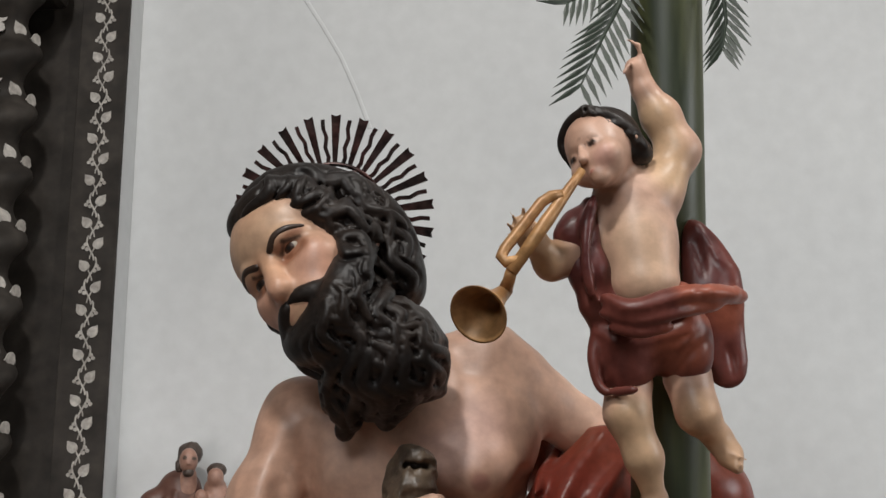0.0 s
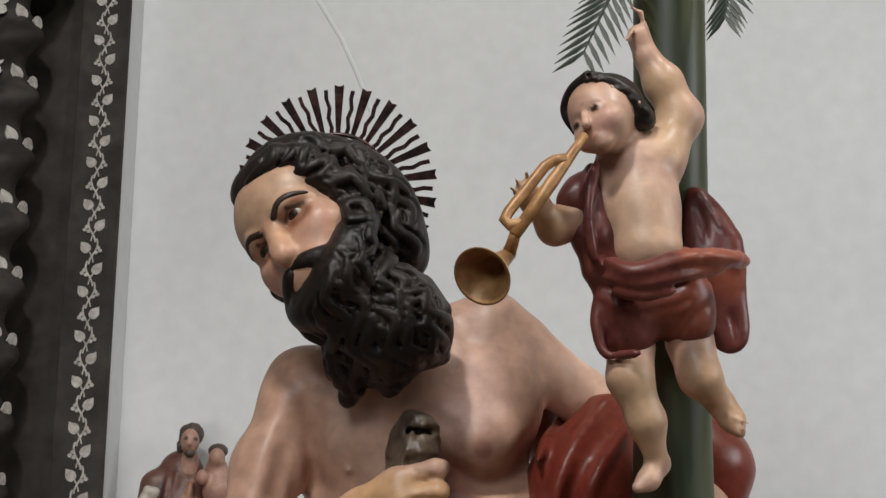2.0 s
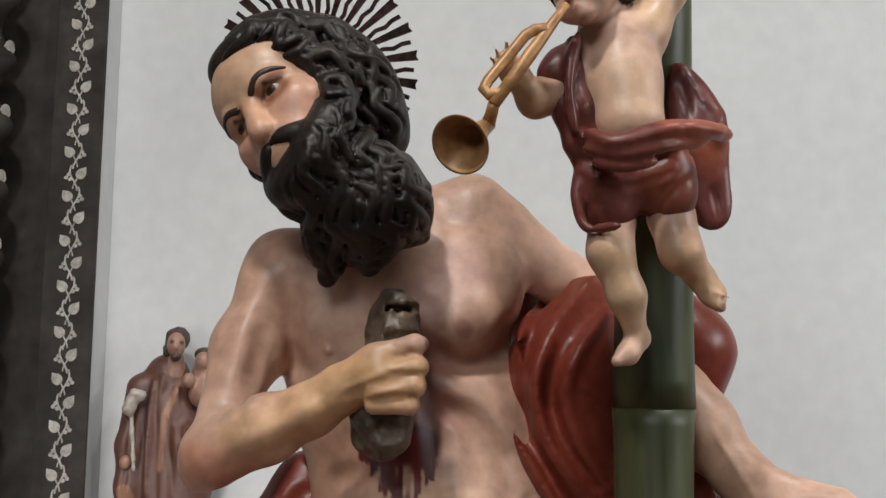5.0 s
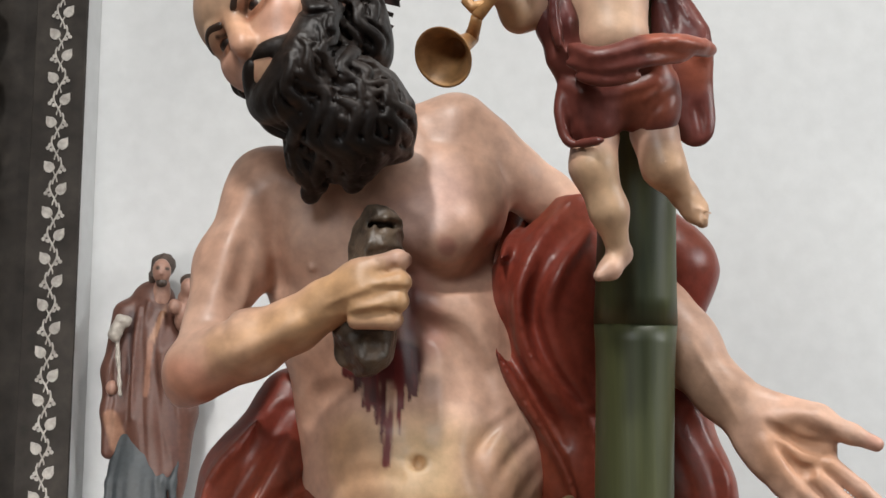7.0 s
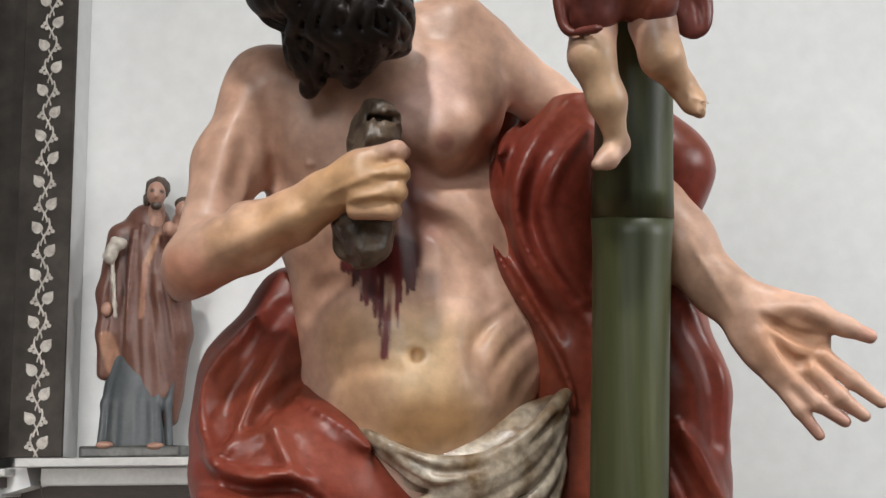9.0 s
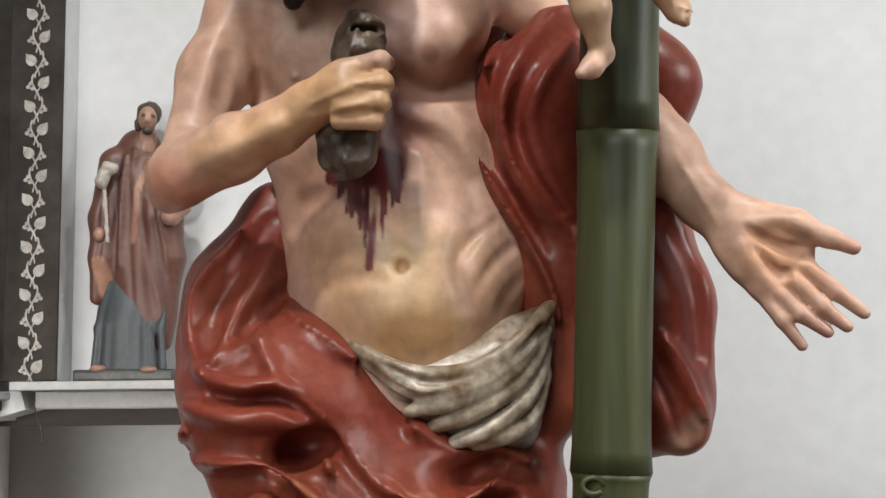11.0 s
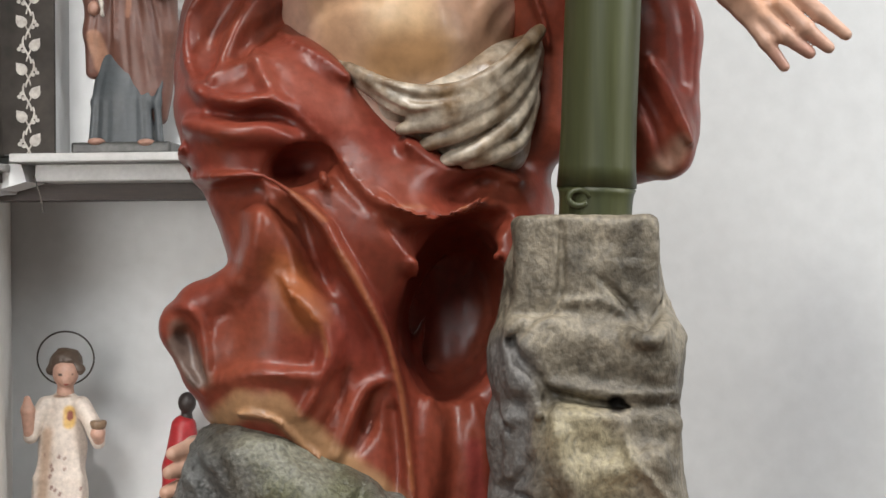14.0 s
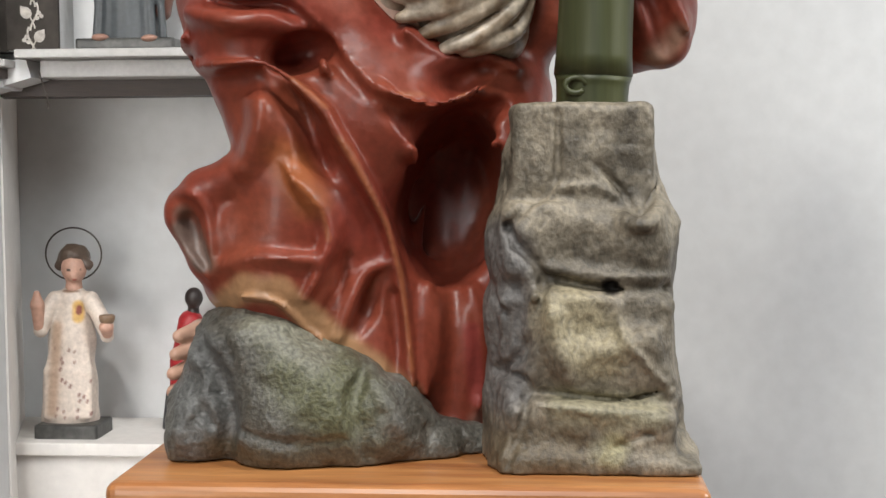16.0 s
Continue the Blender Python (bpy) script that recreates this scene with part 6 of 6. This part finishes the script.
# halo
halo = tagged(new("halo"), "tarnished metal ray halo behind the bearded head", "halo")
HC = Vector((-0.150, 0.070, 1.295))
tilt = Euler((radians(16), 0, 0)).to_matrix()
PX = 0.000725
for i in range(25):
    a = radians(168 - i * (196 / 24))
    d, s = tilt @ Vector((math.cos(a), 0, math.sin(a))), tilt @ Vector((-math.sin(a), 0, math.cos(a)))
    if i % 2 == 0:
        out = [HC + d * 88 * PX - s * 3.5 * PX, HC + d * 180 * PX - s * 8.6 * PX, HC + d * 177 * PX, HC + d * 180 * PX + s * 8.6 * PX, HC + d * 88 * PX + s * 3.5 * PX]
    else:
        L = [(88, -3.5), (105, -7), (122, -3), (140, -7), (156, -3), (172, -4)]
        out = [HC + d * r * PX + s * w * PX for r, w in L] + [HC + d * r * PX + s * (w + 7) * PX for r, w in L[::-1]]
    part("ray", plate(out, 0.002), BRONZE, halo)
ring = [HC + tilt @ Vector((math.cos(w), 0, math.sin(w))) * 92 * PX for w in np.linspace(0, math.tau, 49)[:-1]]
part("outer_ring", sweep(ring, 0.003, 8, closed=True), BRONZE, halo, smooth=True)
ring = [HC + tilt @ Vector((math.cos(w), 0, math.sin(w))) * 68 * PX for w in np.linspace(0, math.tau, 49)[:-1]]
part("inner_ring", sweep(ring, 0.0025, 8, closed=True), BRONZE, halo, smooth=True)
for i in range(12):
    w = math.tau * i / 12
    d = tilt @ Vector((math.cos(w), 0, math.sin(w)))
    c0 = HC + d * 80 * PX
    part("scroll", sweep([c0 + tilt @ Vector((math.cos(w + v), 0, math.sin(w + v))) * (9 - v) * PX for v in np.linspace(0, 5.5, 12)], 0.0018, 6), BRONZE, halo)
# ---- shelf, niche, small figures ----
shelf = tagged(new("shelf"), "grey painted stone shelf with moulded edge", "shelf")
part("slab", box((-0.915, 1.148, SHELF_Z - 0.012), (NX1 + 0.05, 1.299, SHELF_Z + 0.006), 0.003), MARBLE, shelf)
part("moulding", box((-0.88, 1.20, SHELF_Z - 0.05), (NX1 + 0.02, 1.298, SHELF_Z - 0.013), 0.004), MARBLE, shelf)
setting("beam_lintel", box((NX0 + 0.002, 1.302, 0.50), (NX1 - 0.002, 1.40, SHELF_Z - 0.032)), LINTEL, "dark wooden lintel over the niche")
low = tagged(new("low_shelf"), "pale stone ledge at the bottom of the niche", "shelf")
part("slab", box((NX0 + 0.003, 1.44, -0.325), (NX1 - 0.003, NICHE_Y - 0.002, -0.295), 0.003), NICHE, low)
part("front", box((NX0 + 0.003, 1.46, -0.899), (NX1 - 0.003, NICHE_Y - 0.003, -0.327)), NICHE, low)

pil = tagged(new("pilaster"), "brown marbled wooden pilaster with silvered vine border", "pilaster", kind="structure")
part("board", box((-0.952, 1.203, SHELF_Z + 0.008), (-0.838, 1.213, 3.2), 0.002), BROWN, pil)
part("backing", box((-0.952, 1.214, SHELF_Z + 0.008), (-0.840, 1.299, 3.2)), PLASTER, pil, "white plastered side of the pilaster")
part("recess", box((-1.3, 1.235, SHELF_Z + 0.008), (-0.954, 1.299, 3.2)), BROWN, pil)
part("pedestal", box((-1.6, 1.17, -0.899), (-1.012, 1.298, SHELF_Z - 0.075)), PLASTER, pil)
part("cornice", box((-1.6, 1.135, SHELF_Z - 0.030), (-0.928, 1.298, SHELF_Z - 0.014), 0.004), MARBLE, pil)
part("frieze", box((-1.6, 1.15, SHELF_Z - 0.052), (-0.945, 1.298, SHELF_Z - 0.032)), LINTEL, pil)
part("fillet", box((-1.6, 1.145, SHELF_Z - 0.073), (-0.955, 1.298, SHELF_Z - 0.054), 0.004), PLASTER, pil)
jamb = plate([(-1.008, 1.302, -0.899), (-1.155, 1.758, -0.899), (-1.298, 1.758, -0.899), (-1.298, 1.302, -0.899)], 1.45, Vector((0, 0, 1)))
setting("wall_jamb", jamb, NICHE, "splayed white plaster side of the niche")
lump = plate([(-0.945, 1.19, 0.572), (-0.905, 1.19, 0.572), (-0.895, 1.19, 0.535), (-0.93, 1.19, 0.525), (-1.01, 1.19, 0.505)], 0.105)
setting("trim_plaster", lump, PLASTER, "broken lump of white plaster under the shelf end")

def heart(c, size, tilt, y):
    """A flat leaf with a notch."""
    out = []
    for i in range(14):
        w = math.tau * i / 14
        r = size * (0.62 + 0.38 * abs(math.sin(w / 2)) ** 0.7)
        r *= 1.35 if i == 7 else 1
        x, z = r * math.cos(w), 0.82 * r * math.sin(w)
        out.append((c[0] + x * math.cos(tilt) - z * math.sin(tilt), y, c[1] + x * math.sin(tilt) + z * math.cos(tilt)))
    return plate(out, 0.003)


def disc(c, r, y):
    return plate([(c[0] + r * math.cos(w), y, c[1] + r * math.sin(w)) for w in (math.tau * i / 8 for i in range(8))], 0.003)


vx, z, side = -0.893, 0.60, 1
stem_pts = []
while z < 3.1:
    part("leaf", heart((vx + side * 0.013, z + 0.020), 0.0150, -2.2 if side > 0 else -0.9, 1.2005), LEAF, pil)
    for dx, dz in ((-0.010, 0.014), (-0.019, 0.018), (-0.014, 0.025)):
        part("berry", disc((vx + side * dx, z + dz - 0.004), 0.0045, 1.2005), LEAF, pil)
    part("vine", sweep([(vx + side * (-0.003 + 0.009 * math.cos(v)), 1.2025, z - 0.016 + v * 0.0145) for v in np.linspace(0, 4.0, 9)], 0.0021, 6, 0.6), LEAF, pil)
    part("vine", sweep([(vx - side * (-0.003 + 0.007 * math.cos(v)), 1.2028, z - 0.012 + v * 0.0125) for v in np.linspace(0, 3.4, 8)], 0.0016, 6, 0.6), LEAF, pil)
    z += 0.0497
    side = -side

# twisted column
column = tagged(new("twisted_column"), "dark twisted column with silvered leaves", "column", kind="structure")
CX, CY = -1.078, 1.10


def twisted():
    bm = bmesh.new()
    n, rings = 28, []
    zz = 0.66
    while zz < 2.20:
        ph = zz * 43.3
        off = Vector((0.018 * math.cos(ph), 0.018 * math.sin(ph), 0))
        rings.append([bm.verts.new(Vector((CX, CY, zz)) + off + 0.058 * Vector((math.cos(w), math.sin(w), 0))) for w in (math.tau * j / n for j in range(n))])
        zz += 0.006
    for p, q in zip(rings, rings[1:]):
        for j in range(n):
            bm.faces.new((p[j], p[(j + 1) % n], q[(j + 1) % n], q[j]))
    return bm


part("shaft", twisted(), BROWN, column, smooth=True)
part("capital", box((CX - 0.1, CY - 0.1, 2.18), (CX + 0.1, CY + 0.1, 2.4), 0.02), BROWN, column)
part("base", box((CX - 0.1, CY - 0.1, SHELF_Z - 0.01), (CX + 0.1, CY + 0.1, 0.68), 0.02), BROWN, column)


for turn in range(11):
    for i in range(6):
        w = radians(-165 + 31 * i)
        zz = 0.70 + turn * 0.145 - i * 0.018
        ph = zz * 43.3
        c = Vector((CX + 0.018 * math.cos(ph), CY + 0.018 * math.sin(ph), zz)) + 0.0600 * Vector((math.cos(w), math.sin(w), 0))
        for dz, sz in ((0.0, 0.019), (-0.026, 0.015)):
            bm = heart((0, 0), sz, -1.0 + 1.3 * (i % 2), 0)
            bmesh.ops.transform(bm, matrix=Matrix.Translation(c + Vector((0, 0, dz + 0.008 * (i % 2)))) @ Matrix.Rotation(w + math.pi / 2, 4, "Z"), verts=bm.verts)
            part("leaf", bm, LEAF, column)


def small_figure(build, name, label, category, h=0.003):
    return tagged(sculpture(name, build), label, category)


# bearded figure with a child on the shelf
D = 1.235
robe_b = Clay((-0.86, 1.12, 0.58), (-0.50, 1.30, 1.20), 0.004)
robe_b.tube((-0.680, 1.235, 1.074, 0.0477), (-0.678, 1.235, 0.978, 0.0617), (-0.670, 1.235, 0.835, 0.0682), (-0.662, 1.235, 0.729, 0.0585), k=0.02, q=0.7)
robe_b.tube((-0.734, 1.225, 1.050, 0.0285), (-0.749, 1.210, 0.928, 0.0258), (-0.749, 1.200, 0.845, 0.0210), (-0.756, 1.210, 0.764, 0.0163), k=0.02)
robe_b.tube((-0.627, 1.220, 0.927, 0.0470), (-0.607, 1.220, 0.844, 0.0281), (-0.623, 1.230, 0.671, 0.0186), k=0.02)
robe_b.curve((-0.678, 1.200, 1.068, 0.0059), (-0.688, 1.200, 0.985, 0.0059), (-0.677, 1.198, 0.832, 0.0058), (-0.657, 1.200, 0.768, 0.0058), k=0.006)
robe_b.curve((-0.648, 1.200, 1.044, 0.0059), (-0.651, 1.198, 0.948, 0.0058), (-0.642, 1.198, 0.831, 0.0058), (-0.618, 1.205, 0.733, 0.0058), k=0.006)
robe_b.curve((-0.696, 1.200, 1.057, 0.0059), (-0.704, 1.190, 0.948, 0.0058), (-0.704, 1.190, 0.831, 0.0058), k=0.006)
for x, dx in ((-0.735, -0.012), (-0.712, -0.004), (-0.690, 0.010), (-0.668, 0.022), (-0.645, 0.030), (-0.622, 0.030)):
    robe_b.ridge((x, 1.185, 1.05, 0.010, -0.002), (x + dx * 0.4, 1.18, 0.95, 0.012, -0.007), (x + dx, 1.18, 0.82, 0.012, -0.007), (x + dx * 1.4, 1.19, 0.73, 0.010, -0.003))
under = Clay((-0.86, 1.12, 0.58), (-0.50, 1.30, 0.90), 0.004)
under.tube((-0.701, 1.235, 0.836, 0.0471), (-0.697, 1.235, 0.718, 0.0608), (-0.691, 1.235, 0.608, 0.0721), k=0.02, q=0.7)
for i in range(7):
    x = -0.745 + 0.022 * i
    under.tube((x + 0.012, 1.212, 0.80, 0.004), (x - 0.006, 1.203, 0.70, 0.007), (x - 0.012 + 0.002 * i, 1.200, 0.615, 0.008), k=0.012)
flesh = Clay((-0.86, 1.12, 0.60), (-0.50, 1.30, 1.24), 0.003)
flesh.ball((-0.653, 1.198, 1.134), (0.019, 0.022, 0.027), k=0.006)
flesh.ball((-0.648, 1.176, 1.126), 0.004, k=0.005)
flesh.tube((-0.656, 1.215, 1.106, 0.0166), (-0.662, 1.225, 1.078, 0.0238), k=0.006)
flesh.ball((-0.746, 1.185, 0.892), (0.013, 0.014, 0.016), k=0.006)
flesh.ball((-0.620, 1.185, 1.058), (0.013, 0.014, 0.016), k=0.006)
flesh.ball((-0.595, 1.200, 1.099), (0.017, 0.018, 0.020), k=0.006)
flesh.ball((-0.743, 1.185, 0.616), (0.018, 0.02, 0.008), k=0.006)
flesh.ball((-0.638, 1.185, 0.613), (0.018, 0.02, 0.008), k=0.006)
flesh.tube((-0.600, 1.220, 1.078, 0.0236), (-0.592, 1.220, 1.037, 0.0376), k=0.01)
flesh.tube((-0.586, 1.190, 0.951, 0.0302), (-0.595, 1.180, 0.926, 0.0208), k=0.01)
hair_b = Clay((-0.86, 1.12, 0.95), (-0.50, 1.30, 1.24), 0.003)
hair_b.ball((-0.660, 1.231, 1.152), (0.026, 0.026, 0.027), k=0.006)
hair_b.ball((-0.679, 1.222, 1.128), (0.008, 0.012, 0.018), k=0.006)
hair_b.rough(0.002, 0.012)
hair_b.ball((-0.651, 1.192, 1.109), (0.012, 0.010, 0.010), k=0.004)
hair_b.ball((-0.597, 1.215, 1.115), (0.021, 0.02, 0.016), k=0.004)
lily = Clay((-0.86, 1.12, 0.80), (-0.60, 1.30, 1.10), 0.003)
lily.tube((-0.728, 1.170, 1.028, 0.0128), (-0.739, 1.170, 0.999, 0.0140), k=0.004)
lily.ball((-0.716, 1.170, 1.026), 0.010)
lily.tube((-0.736, 1.175, 0.994, 0.0047), (-0.725, 1.175, 0.877, 0.0046), k=0.004)
lily.rough(0.002, 0.01)
base_b = Clay((-0.86, 1.12, 0.58), (-0.50, 1.30, 0.64), 0.004)
base_b.block((-0.69, 1.232, 0.602), (0.105, 0.055, 0.0125), round_=0.003)
small_figure([(robe_b, FIGURE, [((-0.66, 1.2, 0.7), (-0.62, 1.2, 1.1), 0.3, 0.01, (0.118, 0.052, 0.037)),
                                ((-0.642, 1.190, 1.068), (-0.669, 1.190, 0.983), 0.005, 0.004, (0.34, 0.18, 0.11)), ((-0.669, 1.190, 0.983), (-0.676, 1.190, 0.878), 0.004, 0.004, (0.30, 0.15, 0.10)), ((-0.714, 1.200, 1.045), (-0.714, 1.200, 0.926), 0.004, 0.006, (0.07, 0.035, 0.03)), ((-0.630, 1.190, 0.924), (-0.610, 1.200, 0.715), 0.003, 0.008, (0.10, 0.045, 0.035)),
                                ((-0.746, 1.190, 0.832), (-0.732, 1.190, 0.774), 0.012, 0.008, (0.32, 0.17, 0.11))]),
              (under, FIGURE, [((-0.7, 1.2, 0.6), (-0.7, 1.2, 0.9), 0.3, 0.01, (0.05, 0.058, 0.063))]),
              (flesh, FIGURE, [((-0.7, 1.2, 0.6), (-0.7, 1.2, 1.2), 0.4, 0.01, (0.34, 0.19, 0.14)),
                               ((-0.656, 1.180, 1.138), (-0.655, 1.180, 1.138), 0.003, 0.003, (0.05, 0.03, 0.02)), ((-0.637, 1.180, 1.137), (-0.636, 1.180, 1.137), 0.003, 0.003, (0.05, 0.03, 0.02))]),
              (hair_b, FIGURE, [((-0.7, 1.2, 0.6), (-0.7, 1.2, 1.2), 0.4, 0.01, (0.06, 0.04, 0.03))]),
              (lily, FIGURE, [((-0.7, 1.2, 0.6), (-0.7, 1.2, 1.2), 0.4, 0.01, (0.42, 0.38, 0.33))]),
              (base_b, BLACKB, [])], "figurine", "plaster bearded saint figurine in brown cloak carrying child", "figurine")

# robed child figure on the low ledge
G = Clay((-1.14, 1.44, -0.33), (-0.78, 1.66, 0.16), 0.0036)
G.tube((-0.949, 1.560, 0.022, 0.0406), (-0.954, 1.560, -0.067, 0.0516), (-0.961, 1.560, -0.176, 0.0599), (-0.963, 1.560, -0.252, 0.0709), k=0.02, q=0.75)
G.tube((-0.990, 1.550, 0.030, 0.0203), (-1.015, 1.530, -0.015, 0.0202), (-1.016, 1.520, -0.041, 0.0174), k=0.01)
G.tube((-0.904, 1.550, 0.030, 0.0202), (-0.864, 1.530, -0.028, 0.0201), (-0.855, 1.520, -0.054, 0.0160), k=0.01)
for i in range(8):
    x = -1.005 + 0.0150 * i
    G.tube((x * 0.5 - 0.475, 1.54, 0.0, 0.003), (x, 1.524, -0.14, 0.006), (x, 1.516, -0.245, 0.008), k=0.012)
S = Clay((-1.14, 1.44, -0.33), (-0.78, 1.66, 0.18), 0.003)
S.ball((-0.944, 1.555, 0.104), (0.030, 0.030, 0.035), k=0.006)
S.ball((-0.937, 1.535, 0.085), (0.010, 0.010, 0.010), k=0.006)
S.tube((-0.947, 1.560, 0.070, 0.0189), (-0.947, 1.560, 0.042, 0.0217), k=0.006)
S.tube((-1.017, 1.515, -0.034, 0.0134), (-1.019, 1.510, 0.021, 0.0160), (-1.018, 1.505, 0.048, 0.0080), k=0.005)
S.tube((-0.851, 1.510, -0.046, 0.0133), (-0.850, 1.500, -0.031, 0.0173), k=0.005)
K = Clay((-1.14, 1.44, -0.04), (-0.78, 1.66, 0.20), 0.003)
K.ball((-0.949, 1.570, 0.130), (0.037, 0.036, 0.032), k=0.006)
K.ball((-0.980, 1.560, 0.110), 0.012)
K.ball((-0.910, 1.560, 0.110), 0.012)
K.rough(0.0025, 0.016)
O = Clay((-0.95, 1.44, -0.15), (-0.78, 1.60, 0.0), 0.003)
O.ball((-0.848, 1.500, -0.007), 0.019)
J = Clay((-1.14, 1.44, -0.33), (-0.78, 1.68, -0.2), 0.0036)
J.block((-0.950, 1.545, -0.283), (0.076, 0.06, 0.021), round_=0.004)
allv = ((-0.95, 1.55, -0.3), (-0.95, 1.55, 0.2))
marks = [(*allv, 0.4, 0.01, (0.58, 0.50, 0.43)), ((-0.928, 1.530, 0.016), (-0.928, 1.530, -0.011), 0.009, 0.009, (0.55, 0.34, 0.10)), ((-0.926, 1.525, 0.011), (-0.926, 1.525, 0.002), 0.006, 0.003, (0.20, 0.05, 0.03)),
         ((-0.978, 1.520, -0.034), (-0.989, 1.500, -0.234), 0.004, 0.02, (0.42, 0.30, 0.22)), ((-0.968, 1.530, 0.052), (-0.904, 1.530, 0.052), 0.004, 0.003, (0.25, 0.15, 0.10))]
rng = random.Random(2)
for i in range(26):
    p = Vector((-0.96 + rng.uniform(-0.07, 0.07), 1.512, -0.06 - rng.random() * 0.19))
    marks.append((p, p + Vector((0.002, 0, 0.004)), 0.0018, 0.003, (0.22, 0.12, 0.10)))
small_figure([(G, FIGURE, marks), (S, FIGURE, [(*allv, 0.4, 0.01, (0.46, 0.27, 0.20)), ((-0.949, 1.527, 0.102), (-0.946, 1.527, 0.102), 0.0028, 0.002, (0.05, 0.03, 0.02)), ((-0.920, 1.527, 0.102), (-0.918, 1.527, 0.102), 0.0028, 0.002, (0.05, 0.03, 0.02)),
                                               ((-0.936, 1.527, 0.078), (-0.932, 1.527, 0.078), 0.002, 0.002, (0.32, 0.08, 0.06))]),
              (K, FIGURE, [(*allv, 0.4, 0.01, (0.075, 0.05, 0.035))]), (O, FIGURE, [(*allv, 0.4, 0.01, (0.20, 0.13, 0.08))]), (J, BLACKB, [])],
             "figurine", "plaster child figurine in white robe on dark base", "figurine")
hc = Vector((-0.955, 1.585, 0.136))
ring = [hc + 0.069 * Vector((math.cos(w), 0, 0.92 * math.sin(w))) for w in np.linspace(0, math.tau, 41)[:-1]]
tagged(part("wire_halo", sweep(ring, 0.0022, 6, closed=True), WIRE, smooth=True), "thin dark wire ring halo behind the child figurine", "halo")

# small dark figure in red
B = Clay((-0.78, 1.56, -0.30), (-0.58, 1.72, 0.06), 0.0036)
B.tube((-0.688, 1.650, -0.036, 0.0305), (-0.694, 1.650, -0.134, 0.0444), (-0.695, 1.650, -0.204, 0.0473), k=0.01)
N = Clay((-0.78, 1.56, -0.10), (-0.58, 1.72, 0.10), 0.003)
N.ball((-0.678, 1.645, 0.024), (0.022, 0.022, 0.026), k=0.006)
N.tube((-0.680, 1.650, 0.006, 0.0125), (-0.682, 1.650, -0.022, 0.0166), k=0.005)
M_ = Clay((-0.78, 1.56, -0.31), (-0.58, 1.72, -0.16), 0.0036)
M_.tube((-0.717, 1.640, -0.216, 0.0333), (-0.718, 1.640, -0.293, 0.0417), k=0.01)
allv = ((-0.68, 1.6, -0.3), (-0.68, 1.6, 0.2))
small_figure([(B, FIGURE, [(*allv, 0.4, 0.01, (0.34, 0.018, 0.022))]), (N, FIGURE, [(*allv, 0.4, 0.01, (0.022, 0.014, 0.012))]), (M_, FIGURE, [(*allv, 0.4, 0.01, (0.03, 0.03, 0.035))])],
             "figurine", "small dark-faced plaster figurine in red cloak", "figurine")

tagged(part("wire", sweep([(-0.877, 1.190, 0.546), (-0.868, 1.185, 0.520), (-0.862, 1.188, 0.502), (-0.858, 1.186, 0.471)], 0.0016, 6), WIRE), "thin dark wire hanging under the shelf end", "wire")
